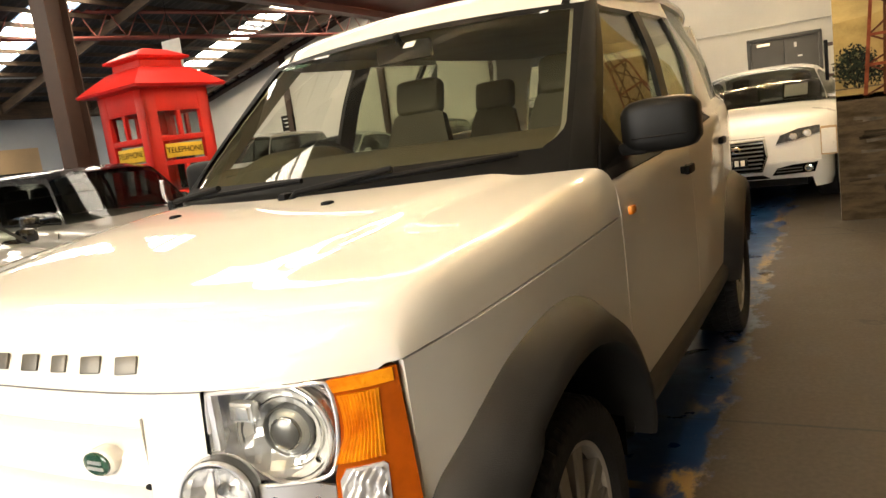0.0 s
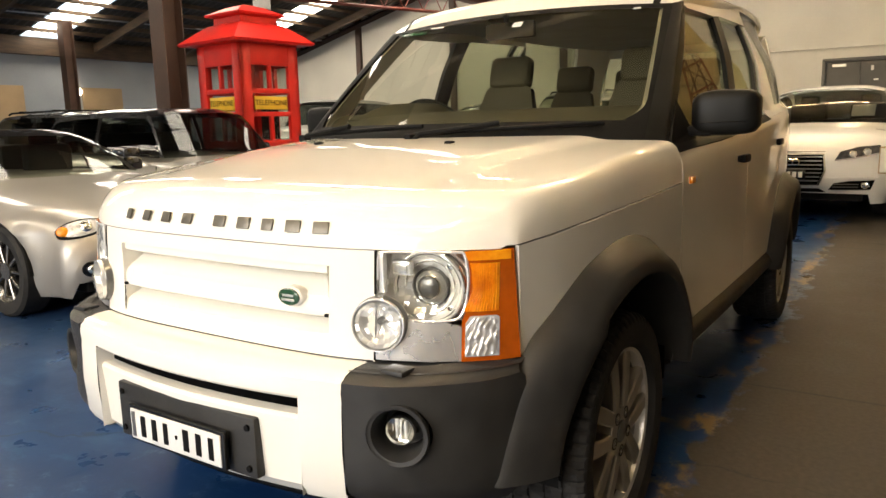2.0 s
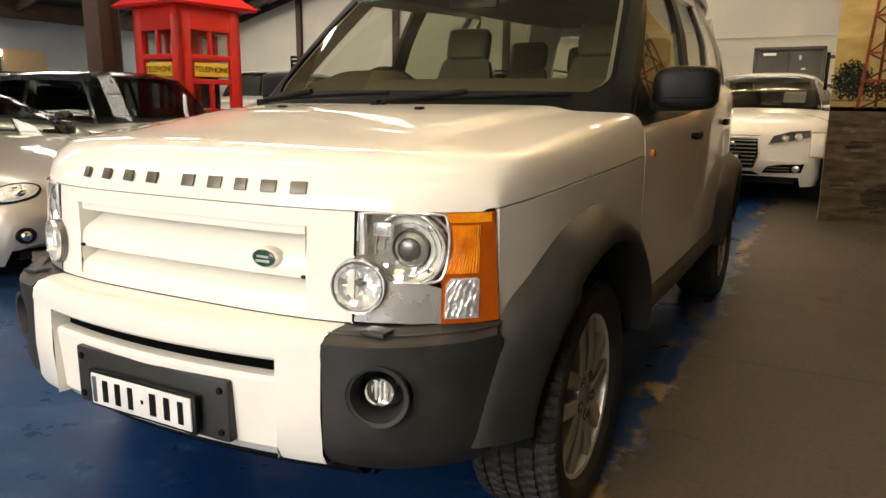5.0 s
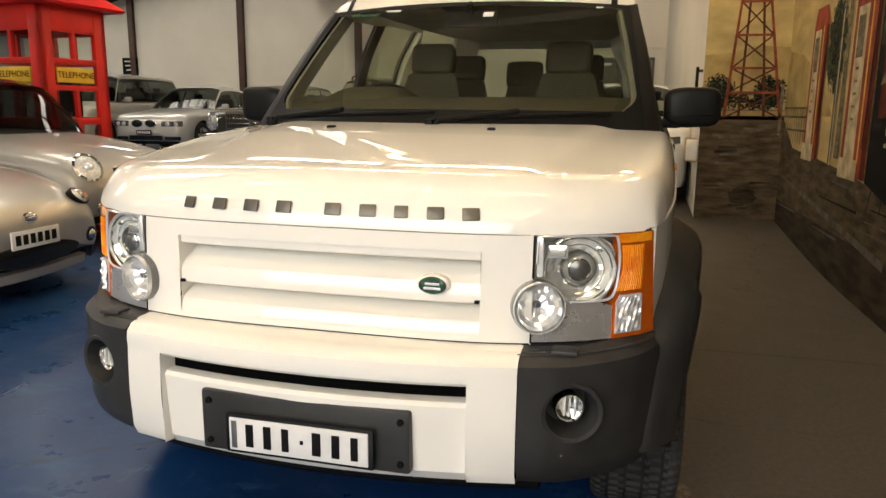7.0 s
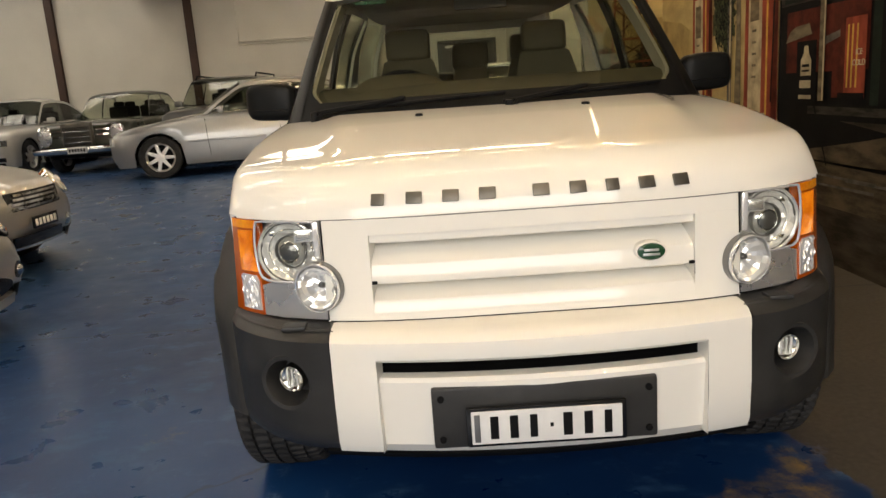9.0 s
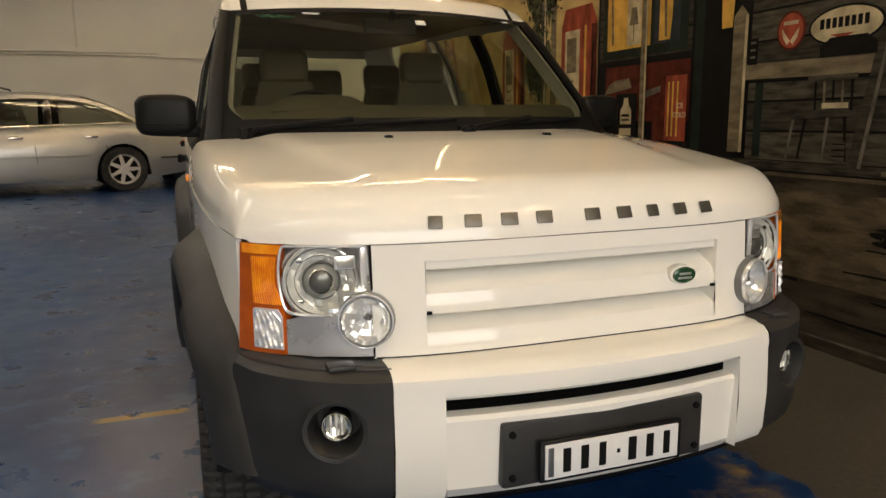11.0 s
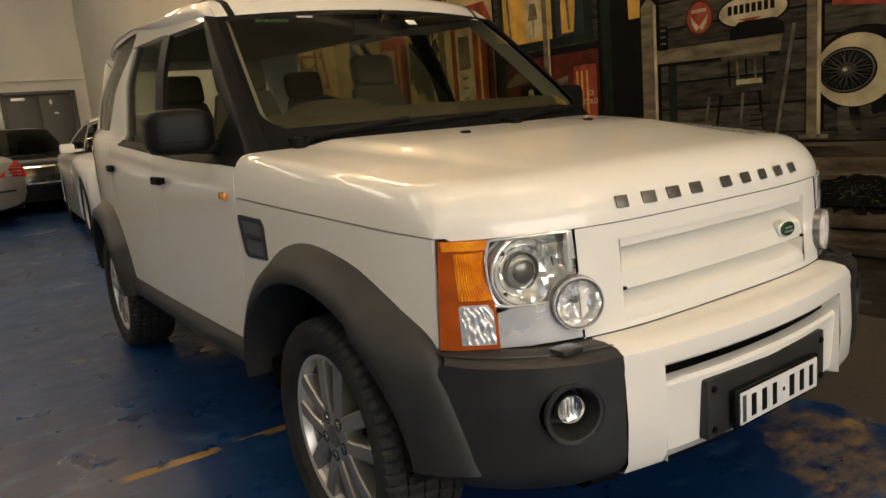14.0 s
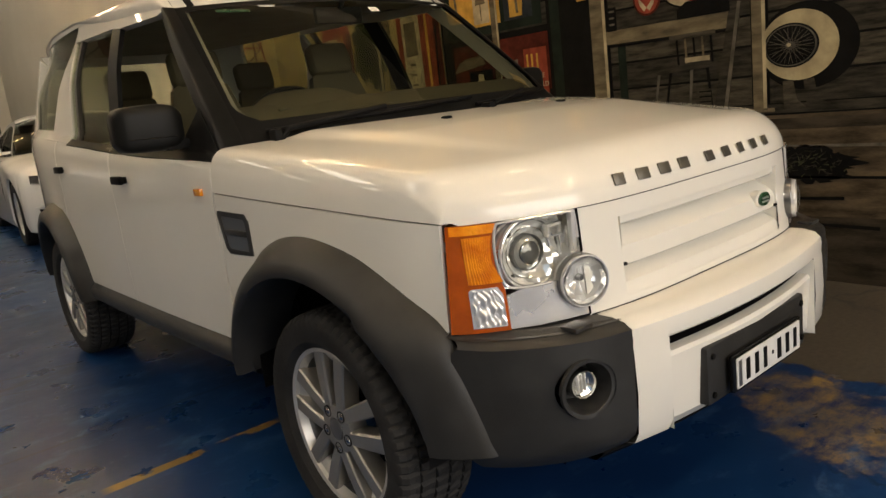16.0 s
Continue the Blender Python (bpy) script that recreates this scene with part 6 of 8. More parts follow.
            part("side_frame", sheet(B(), 40, 2, flank(lambda y: max(low(y), lid(y)), arc, ya, ye, 0.004)), rp, c, "", 50)
            for a, b in ((cut[0], ym - 0.03), (ym + 0.04, cut[-1])):
                part("side_window", sheet(B(), 18, 4, flank(low, lid, a, b, 0.0)), g, c, "side window")
            part("door_post", sheet(B(), 2, 4, flank(low, lid, ym - 0.03, ym + 0.04, 0.003)), GLOSSB, c)
            part("belt_moulding", tube(B(), [(s * (cab_w(y, zb(y)) + 0.006), y, zb(y) + 0.004) for y in (cut[0] + (cut[-1] - cut[0]) * k / 16 for k in range(17))], 0.011, 6), belt_m, c)
        # seats and dash inside
        part("cabin_base", box(B(), (0, (y0 + y3) / 2, zb(ym) - 0.30), (wb * 1.7, (y3 - y0) * 0.75, 0.3)), DARKIN, c)
        for s in (-1, 1):
            for ys_ in ((y0 * 0.45 + y3 * 0.55), (y0 * 0.18 + y3 * 0.82)):
                if ys_ < y2 + 0.25:
                    part("seat_back", box(box(B(), (s * wb * 0.48, ys_, zb(ym) + 0.02), (wb * 0.60, 0.13, 0.44), 0.06), (s * wb * 0.48, ys_ + 0.04, zb(ym) + 0.27), (0.23, 0.10, 0.15), 0.045), DARKIN, c)
        # mirrors
        for s in (-1, 1):
            bm = box(B(), (s * (wb + 0.16), y0 + 0.42, zb(y0) + 0.06), (0.17, 0.09, 0.12), 0.035)
            box(bm, (s * (wb + 0.04), y0 + 0.43, zb(y0) + 0.03), (0.14, 0.05, 0.035), 0.012)
            part("door_mirror", bm, BLACKP if roof_paint is BLACKP else paint, c)
    return c


def car_plate(c, x, y, z, w=0.37, h=0.11, face=None, turn=0.0):
    p = part("number_plate", box(B(), (x, y, z), (w, 0.012, h), 0.003), face or PLATEW, c, "number plate")
    for k in range(6):
        part("plate_bar", box(B(), (x - w * 0.38 + w * 0.15 * k, y - 0.008, z), (w * 0.10, 0.003, h * 0.55), 0.0005), BLACK if face is None else PAPER, p)


def oval(cx, cz, rx, rz, y, depth=0.03, n=28, bulge=0.02):
    bm = lathe(B(), (0, 0, 0), (0, -1, 0), [(1.0, -depth), (1.0, 0), (0.8, bulge * 0.6), (0.45, bulge), (0, bulge * 1.15)], n)
    for v in bm.verts:
        v.co = Vector((cx + v.co.x * rx, y + v.co.y, cz + v.co.z * rz))
    return bm


def slot(x0, x1, z0, z1, y, bow=0.0, n=10, depth=0.05):
    """A strip across the nose that bends back by bow at its ends."""
    bm = sheet(B(), n, 2, lambda u, v: (x0 + (x1 - x0) * u, y + (nose_curve(x0 + (x1 - x0) * u, z0 + (z1 - z0) * v) if y < 1 else bow * (x0 + (x1 - x0) * u) ** 2), z0 + (z1 - z0) * v))
    solid(bm, bm.faces[:], depth)
    return bm


# silver roadster
roadster_car = car("roadster", "silver two-seat roadster with its dark hood, nose towards the walkway", (-2.80, 2.16, 0), 90, 4.0, 1.72, SILVER,
         [(0, 0.50), (0.04, 0.60), (0.25, 0.70), (0.6, 0.77), (1.15, 0.85), (1.5, 0.90), (2.4, 0.90), (3.2, 0.91), (3.8, 0.86), (4.0, 0.72)],
         [(0, 0.42), (0.06, 0.58), (0.25, 0.74), (0.6, 0.845), (1.0, 0.86), (2.0, 0.83), (3.1, 0.86), (3.7, 0.76), (4.0, 0.55)],
         (0.80, 3.13), (1.32, 1.90, 2.45, 2.95, 1.23, 0.70, 0.55), 0.315, 0.17, 10, BLACKP, GLASS, round_top=0.16, metal=GUNM)
for s in (-1, 1):
    p, n = on_body(roadster_car, s * 0.60, 0.615)
    n = (n + Vector((s * 0.25, -0.3, 0))).normalized()
    hl = part("headlamp", face_to(oval(0, 0, 0.145, 0.062, 0, 0.10), p, n, 0.012), CLEARL, roadster_car, "clear oval headlamp")
    bm = lathe(B(), (0, 0, 0), (0, -1, 0), [(1.0, -0.06), (1.06, 0.002), (0.95, 0.008)], 28)
    for v in bm.verts:
        v.co = Vector((v.co.x * 0.147, v.co.y, v.co.z * 0.064))
    part("lamp_edge", face_to(bm, p, n, 0.012), BLACK, hl)
    part("projector", face_to(oval(-s * 0.03, 0, 0.042, 0.042, 0, 0.02, 20), p, n, 0.026), CHROME, hl)
    part("indicator", face_to(oval(s * 0.105, 0.0, 0.045, 0.040, 0, 0.03, 20), p, n, 0.014), AMBER, hl, "amber corner")
    p, n = on_body(roadster_car, s * 0.60, 0.36)
    n = (n + Vector((0, -0.4, 0))).normalized()
    fl = part("fog_recess", face_to(oval(0, 0, 0.062, 0.052, 0, 0.05, 24, 0.004), p, n, 0.006), GLOSSB, roadster_car)
    part("fog_lamp", face_to(oval(0, 0, 0.034, 0.034, 0, 0.02, 20), p, n, 0.010), CHROME, fl)
part("mouth", oval(0, 0.33, 0.38, 0.070, 0.0, 0.05, 32, 0.006), GLOSSB, roadster_car, "dark oval mouth")
part("front_lip", slot(-0.55, 0.55, 0.17, 0.23, 0.0, 0.5), SILVER, roadster_car)
part("nose_badge", face_to(oval(0, 0, 0.05, 0.035, 0, 0.02), *on_body(roadster_car, 0, 0.56), 0.004), CHROME, roadster_car, "chrome badge")
car_plate(roadster_car, 0, -0.025, 0.44)

# silver hatchback with black roof
hatch_car = car("hatchback", "silver small hatchback with a black roof and white bonnet reflections", (-3.62, 4.38, 0), 90, 3.82, 1.69, SILVER,
           [(0, 0.60), (0.05, 0.70), (0.3, 0.80), (0.7, 0.88), (1.15, 0.94), (1.5, 0.96), (2.6, 0.98), (3.5, 0.99), (3.82, 0.90)],
           [(0, 0.50), (0.06, 0.64), (0.25, 0.76), (0.6, 0.83), (1.2, 0.845), (2.8, 0.845), (3.5, 0.80), (3.82, 0.66)],
           (0.72, 3.18), (1.18, 1.62, 3.44, 3.76, 1.455, 0.74, 0.60), 0.30, 0.18, 8, BLACKP, None, round_top=0.14)
for s in (-1, 1):
    p, n = on_body(hatch_car, s * 0.57, 0.70)
    n = (n + Vector((s * 0.1, -0.5, 0))).normalized()
    hl = part("headlamp", face_to(oval(0, 0, 0.115, 0.125, 0, 0.12), p, n, 0.012), CLEARL, hatch_car, "round headlamp")
    bm = lathe(B(), (0, 0, 0), (0, -1, 0), [(0.95, -0.10), (1.10, 0.004), (0.96, 0.014)], 32)
    for v in bm.verts:
        v.co = Vector((v.co.x * 0.118, v.co.y, v.co.z * 0.128))
    part("lamp_ring", face_to(bm, p, n, 0.012), CHROME, hl)
    part("lamp_bulb", face_to(oval(0, 0, 0.04, 0.04, 0, 0.02, 20), p, n, 0.034), BRIGHT, hl)
    p, n = on_body(hatch_car, s * 0.52, 0.36)
    part("fog_lamp", face_to(oval(0, 0, 0.06, 0.055, 0, 0.04), p, n, 0.006), CHROME, hatch_car, "round fog lamp")
    # black arch edges and sill
    for wy in (0.72, 3.18):
        bm = B()
        sheet(bm, 18, 2, lambda u, v: (s * (0.835 + 0.014 * math.sin(math.pi * v)), wy + (0.335 + 0.055 * v) * math.cos(math.pi * u), 0.30 + (0.335 + 0.055 * v) * math.sin(math.pi * u)))
        solid(bm, bm.faces[:], 0.02, (0, wy, 0.3))
        part("arch_trim", bm, PLASTIC, hatch_car, "black arch trim")
    part("side_vent", box(B(), (s * 0.842, 1.16, 0.74), (0.02, 0.13, 0.055), 0.012), GLOSSB, hatch_car, "black side vent")
for k in range(4):
    part("grille_bar", slot(-0.36 + 0.02 * k, 0.36 - 0.02 * k, 0.555 + 0.036 * k, 0.573 + 0.036 * k, -0.012, 0.25, 10, 0.02), CHROME, hatch_car, "chrome bar")
part("grille_back", slot(-0.37, 0.37, 0.545, 0.695, 0.0, 0.25, 10, 0.02), GLOSSB, hatch_car)
part("lower_intake", slot(-0.36, 0.36, 0.255, 0.335, -0.006, 0.25, 10, 0.02), GLOSSB, hatch_car)
part("intake_bar", slot(-0.40, 0.40, 0.235, 0.255, -0.015, 0.25, 10, 0.02), CHROME, hatch_car)
car_plate(hatch_car, 0, -0.025, 0.43, 0.37, 0.10, GLOSSB)

# big silver saloon, nose out from the far wall
saloon_car = car("saloon", "big silver saloon parked nose out by the far wall", (-9.62, 12.4, 0), 3, 5.03, 1.90, PALEW,
          [(0, 0.72), (0.05, 0.79), (0.4, 0.87), (1.0, 0.93), (1.5, 0.97), (3.0, 0.98), (4.1, 1.02), (4.9, 0.98), (5.03, 0.80)],
          [(0, 0.62), (0.08, 0.78), (0.35, 0.89), (1.0, 0.945), (3.8, 0.95), (4.7, 0.88), (5.03, 0.74)],
          (0.88, 3.88), (1.45, 2.25, 3.35, 4.20, 1.49, 0.80, 0.62), 0.34, 0.18, 7, None, None, belt_m=CHROME)
for s in (-1, 1):
    hl = part("headlamp", slot(s * 0.40, s * 0.84, 0.60, 0.715, -0.008, 0.24, 8, 0.03), LAMPDK, saloon_car, "dark-edged clear headlamp")
    for x in (0.53, 0.70):
        part("lamp_lens", lathe(B(), (s * x, nose_curve(x, 0.65) - 0.010, 0.65), (0, -1, 0), [(0.050, -0.01), (0.050, 0.008), (0.030, 0.016), (0, 0.020)], 20), BRIGHT, hl, "bright lens")
    bm = oval(s * 0.16, 0.66, 0.13, 0.075, 0.012, 0.05, 24, 0.015)
    kid = part("grille", bm, GLOSSB, saloon_car, "dark kidney grille")
    bm = lathe(B(), (0, 0, 0), (0, -1, 0), [(1.0, 0.0), (1.08, 0.012), (0.95, 0.02)], 28)
    for v in bm.verts:
        v.co = Vector((s * 0.16 + v.co.x * 0.13, v.co.y + 0.008, 0.66 + v.co.z * 0.075))
    part("grille_ring", bm, CHROME, kid)
    part("intake", slot(s * 0.45, s * 0.78, 0.30, 0.38, -0.004, 0.2, 6, 0.02), GLOSSB, saloon_car)
part("intake", slot(-0.4, 0.4, 0.30, 0.40, -0.004, 0.2, 8, 0.02), GLOSSB, saloon_car)
car_plate(saloon_car, 0, -0.012, 0.47, 0.37, 0.10, GLOSSB)
part("price_card", box(B(), (0.20, 1.85, 1.13), (0.30, 0.01, 0.20), 0.002, Euler((radians(-40), 0, 0)).to_matrix().to_4x4()), PAPER, saloon_car, "white paper card")

# old dark green saloon with chrome
old = car("vintage_saloon", "dark green vintage saloon with chrome grille and bumper", (-7.1, 12.1, 0), 2, 4.88, 1.80, GREENP,
          [(0, 0.80), (0.04, 0.88), (0.4, 0.95), (1.2, 0.98), (1.5, 0.99), (3.2, 0.98), (4.0, 0.96), (4.8, 0.90), (4.88, 0.80)],
          [(0, 0.78), (0.06, 0.84), (0.4, 0.88), (1.2, 0.90), (3.8, 0.89), (4.6, 0.82), (4.88, 0.70)],
          (0.85, 3.60), (1.62, 2.10, 3.45, 3.95, 1.50, 0.72, 0.60), 0.33, 0.26, 6, None, GLASS, round_top=0.08)
gr = part("grille", box(B(), (0, -0.03, 0.72), (0.56, 0.12, 0.46), 0.02), LETTER, old, "upright aged chrome grille")
for k in range(14):
    part("grille_bar", box(B(), (-0.234 + 0.036 * k, -0.095, 0.70), (0.012, 0.012, 0.38), 0.002), GLOSSB, gr)
for k in range(3):
    part("grille_bar", box(B(), (0, -0.096, 0.60 + 0.10 * k), (0.5, 0.014, 0.012), 0.002), CHROME, gr)
for s in (-1, 1):
    hl = part("headlamp", oval(s * 0.68, 0.72, 0.13, 0.19, 0.10, 0.08), DULLM, old, "tall oval headlamp")
    bm = lathe(B(), (0, 0, 0), (0, -1, 0), [(1.0, -0.05), (1.08, 0.01), (0.94, 0.02)], 30)
    for v in bm.verts:
        v.co = Vector((s * 0.68 + v.co.x * 0.13, v.co.y + 0.10, 0.72 + v.co.z * 0.19))
    part("lamp_ring", bm, CHROME, hl)
    part("side_grille", slot(s * 0.30, s * 0.54, 0.70, 0.74, -0.02, 0.05, 4, 0.02), CHROME, old)
    part("side_grille", slot(s * 0.30, s * 0.54, 0.80, 0.83, -0.02, 0.05, 4, 0.02), CHROME, old)
bm = sheet(B(), 20, 6, lambda u, v: ((2 * u - 1) * 0.92, -0.14 + 0.16 * (2 * u - 1) ** 4 + 0.03 * (2 * v - 1) ** 2, 0.40 + 0.12 * v))
part("bumper", bm, CHROME, old, "chrome bumper")
car_plate(old, 0, -0.16, 0.46, 0.36, 0.12)
part("bonnet_star", box(B(), (0, 0.02, 1.02), (0.012, 0.012, 0.10), 0.003), CHROME, old)

# silver saloon seen from the side
sc = car("long_saloon", "long silver saloon standing across the hall, seen from the side", (-5.82, 10.64, 0), -76.8, 5.26, 1.86, PALES,
         [(0, 0.62), (0.05, 0.70), (0.35, 0.79), (0.9, 0.88), (1.5, 0.95), (2.5, 0.97), (4.0, 1.01), (5.0, 0.98), (5.26, 0.86)],
         [(0, 0.60), (0.08, 0.74), (0.35, 0.87), (1.0, 0.92), (3.9, 0.93), (4.8, 0.87), (5.26, 0.74)],
         (0.86, 3.945), (1.45, 2.20, 3.45, 4.42, 1.45, 0.78, 0.58), 0.335, 0.20, 7, None, MIDG, belt_m=CHROME)
for s in (-1, 1):
    part("headlamp", slot(s * 0.40, s * 0.80, 0.56, 0.68, -0.006, 0.3, 8, 0.04), CLEARL, sc, "clear headlamp")
    part("side_strip", box(B(), (s * 0.935, 2.40, 0.56), (0.02, 2.15, 0.03), 0.006), PALES, sc)
    for y in (2.55, 3.52):
        part("handle", box(B(), (s * 0.938, y, 0.83), (0.03, 0.18, 0.035), 0.012), CHROME, sc)
    bm = outline_panel(B(), [(4.76, 0.70), (5.17, 0.68), (5.15, 0.80), (5.06, 0.925)], lambda a, b: (s * (0.905 - (a - 4.7) * 0.30), a, b), (), (), 0.03)
    tl = part("tail_lamp", bm, REDLENS, sc, "red tail lamp")
    for z in (0.72, 0.77, 0.82):
        part("lamp_rib", box(B(), (s * 0.845, 4.99, z + 0.0), (0.02, 0.20, 0.006), 0.002, Euler((0, 0, s * 0.29)).to_matrix().to_4x4()), DULLM, tl)
part("tail_panel", slot(-0.55, 0.55, 0.60, 0.80, 5.22, -0.15, 8, 0.01), PALES, sc)
part("bumper_strip", slot(-0.60, 0.60, 0.50, 0.53, 5.24, -0.20, 8, 0.02), PLASTIC, sc)
for s in (-1, 1):
    part("bumper_line", box(B(), (s * 0.900, 4.72, 0.50), (0.02, 0.50, 0.030), 0.006, Euler((0, 0, s * 0.13)).to_matrix().to_4x4()), PLASTIC, sc)

# black saloon behind it
blk = car("black_saloon", "glossy black saloon with chrome trim near the far door", (-0.45, 12.3, 0), 0, 4.7, 1.80, BLACKP,
          [(0, 0.66), (0.05, 0.76), (0.4, 0.86), (1.0, 0.92), (1.5, 0.97), (3.0, 0.98), (4.0, 1.0), (4.6, 0.96), (4.7, 0.8)],
          [(0, 0.62), (0.08, 0.76), (0.4, 0.86), (1.0, 0.90), (3.8, 0.90), (4.5, 0.82), (4.7, 0.7)],
          (0.85, 3.6), (1.40, 2.10, 3.2, 3.95, 1.43, 0.76, 0.6), 0.32, 0.18, 5)
part("grille", slot(-0.36, 0.36, 0.58, 0.76, -0.008, 0.1, 8, 0.02), GLOSSB, blk)
part("grille_trim", slot(-0.38, 0.38, 0.76, 0.785, -0.02, 0.1, 8, 0.02), CHROME, blk, "chrome trim")
part("bumper_trim", slot(-0.80, 0.80, 0.50, 0.525, -0.012, 0.16, 10, 0.02), CHROME, blk)
for s in (-1, 1):
    part("headlamp", slot(s * 0.46, s * 0.80, 0.60, 0.74, -0.004, 0.2, 8, 0.04), CLEARL, blk, "clear headlamp")

# white coupe behind the off-roader
coupe_car = car("white_coupe", "white coupe with dark grille parked behind the off-roader", (0.45, 7.05, 0), -4, 4.63, 1.85, COLDW,
           [(0, 0.71), (0.04, 0.77), (0.35, 0.85), (1.0, 0.915), (1.5, 0.95), (3.0, 0.96), (3.9, 1.0), (4.5, 0.96), (4.63, 0.8)],
           [(0, 0.62), (0.08, 0.76), (0.35, 0.87), (0.9, 0.92), (3.7, 0.925), (4.4, 0.86), (4.63, 0.7)],
           (0.86, 3.61), (1.42, 2.15, 3.0, 4.05, 1.37, 0.745, 0.55), 0.34, 0.17, 10)


def on_nose(pts, out, thick=0.02, step=0.06):
    """A panel of the given outline (x, z) laid on the coupe's bowed front."""
    return outline_panel(B(), pts, lambda a, b: (a, nose_curve(a, b) - out, b), span(-0.90, 0.90, step), (), thick)


part("grille_surround", on_nose([(-0.30, 0.355), (0.30, 0.355), (0.355, 0.50), (0.335, 0.672), (-0.335, 0.672), (-0.355, 0.50)], 0.008), CHROME, coupe_car, "bright grille surround")
part("grille", on_nose([(-0.285, 0.367), (0.285, 0.367), (0.338, 0.50), (0.320, 0.660), (-0.320, 0.660), (-0.338, 0.50)], 0.014), VOID, coupe_car, "dark tall grille")
for k in range(7):
    z = 0.395 + 0.040 * k
    w = 0.285 + 0.035 * min(1.0, (z - 0.367) / 0.13)
    part("grille_bar", slot(-w, w, z, z + 0.013, -0.024, 0.1, 8, 0.012), GREYP, coupe_car, "grey grille bar")
for k in range(4):
    bm = lathe(B(), (-0.087 + 0.058 * k, -0.036, 0.590), (0, -1, 0), [(0.028, -0.004), (0.037, 0.0), (0.028, 0.006)], 18)
    part("badge_ring", bm, CHROME, coupe_car, "chrome badge ring")
car_plate(coupe_car, 0, -0.036, 0.465, 0.37, 0.10, GLOSSB)
for s in (-1, 1):
    hl = part("headlamp", on_nose([(s * 0.425, 0.600), (s * 0.60, 0.622), (s * 0.80, 0.668), (s * 0.795, 0.752), (s * 0.62, 0.738), (s * 0.465, 0.690)], 0.012, 0.03), LAMPDK, coupe_car, "slanted headlamp with dark inside")
    part("lamp_strip", on_nose([(s * 0.43, 0.600), (s * 0.60, 0.622), (s * 0.795, 0.668), (s * 0.795, 0.680), (s * 0.60, 0.636), (s * 0.44, 0.612)], 0.022, 0.012), BRIGHT, hl, "bright lower strip")
    for x, r in ((0.575, 0.034), (0.690, 0.036)):
        n = Vector((0.25 * s, -1, 0)).normalized()
        p = Vector((s * x, nose_curve(x, 0.68) - 0.018, 0.668 + 0.16 * (x - 0.575)))
        part("lamp_ring", lathe(B(), p, n, [(r, -0.01), (r, 0.012), (r * 0.82, 0.014), (r * 0.74, 0.004)], 22), CHROME, hl, "chrome ring")
        part("lamp_lens", lathe(B(), p, n, [(r * 0.78, 0.0), (r * 0.5, 0.010), (0, 0.014)], 20), BRIGHT, hl, "clear lens")
    part("intake", on_nose([(s * 0.385, 0.312), (s * 0.74, 0.318), (s * 0.77, 0.408), (s * 0.56, 0.402), (s * 0.43, 0.378)], 0.010), VOID, coupe_car, "dark side intake")
    for z in (0.338, 0.366):
        part("intake_bar", slot(s * 0.42, s * 0.64, z, z + 0.008, -0.018, 0.1, 6, 0.01), GREYP, coupe_car)
    part("fog_lamp", lathe(B(), (s * 0.695, nose_curve(0.695, 0.362) - 0.012, 0.362), (0, -1, 0), [(0.038, 0), (0.036, 0.014), (0.028, 0.010), (0, 0.016)], 20), CHROME, coupe_car, "small round fog lamp")
    part("bumper_crease", slot(s * 0.36, s * 0.80, 0.430, 0.440, -0.006, 0.1, 8, 0.012), COLDW, coupe_car)
part("lower_intake", on_nose([(-0.36, 0.288), (0.36, 0.288), (0.30, 0.322), (-0.30, 0.322)], 0.010), VOID, coupe_car, "dark lower slot")
part("bonnet_seam", slot(-0.34, 0.34, 0.690, 0.694, -0.008, 0.1, 8, 0.008), BLACK, coupe_car)
part("price_card", box(B(), (0.42, 1.80, 1.10), (0.24, 0.008, 0.17), 0.002, Euler((radians(-40), 0, 0)).to_matrix().to_4x4()), PAPER, coupe_car, "white paper card")
part("dash_top", box(B(), (0, 1.86, 0.98), (1.30, 0.44, 0.05), 0.02), BLACK, coupe_car)


# door gaps and chrome belts of the cars seen from the side
def side_lines(c, width, gaps, z0, z1, paint=BLACK):
    for s in (-1, 1):
        for y in gaps:
            part("door_gap", tube(B(), [(s * (width - 0.012), y + 0.02, z0), (s * (width + 0.001), y, (z0 + z1) / 2), (s * (width - 0.020), y - 0.01, z1)], 0.005, 5), paint, c)


side_lines(sc, 0.928, (1.62, 2.78, 3.72), 0.32, 0.90)
side_lines(coupe_car, 0.922, (1.55, 2.95), 0.30, 0.88)
side_lines(saloon_car, 0.948, (1.60, 2.75, 3.70), 0.32, 0.90)
side_lines(hatch_car, 0.842, (1.34, 2.55), 0.30, 0.88)

# cars further back, partly hidden
rack_car = car("dark_wagon", "dark wagon with roof rails parked behind the hatchback", (-8.75, 6.70, 0), 90, 4.7, 1.82, BLACKP,
               [(0, 0.70), (0.05, 0.80), (0.4, 0.92), (1.0, 1.0), (1.5, 1.04), (3.5, 1.08), (4.5, 1.08), (4.7, 0.95)],
               [(0, 0.66), (0.08, 0.78), (0.35, 0.88), (1.0, 0.91), (4.2, 0.91), (4.7, 0.80)],
               (0.86, 3.6), (1.35, 1.95, 4.2, 4.55, 1.46, 0.80, 0.64), 0.34, 0.2, 5)
for s in (-1, 1):
    part("roof_rail", tube(B(), [(s * 0.60, 2.1, 1.47), (s * 0.60, 2.2, 1.50), (s * 0.60, 4.0, 1.50), (s * 0.60, 4.1, 1.47)], 0.018, 6), BLACK, rack_car)
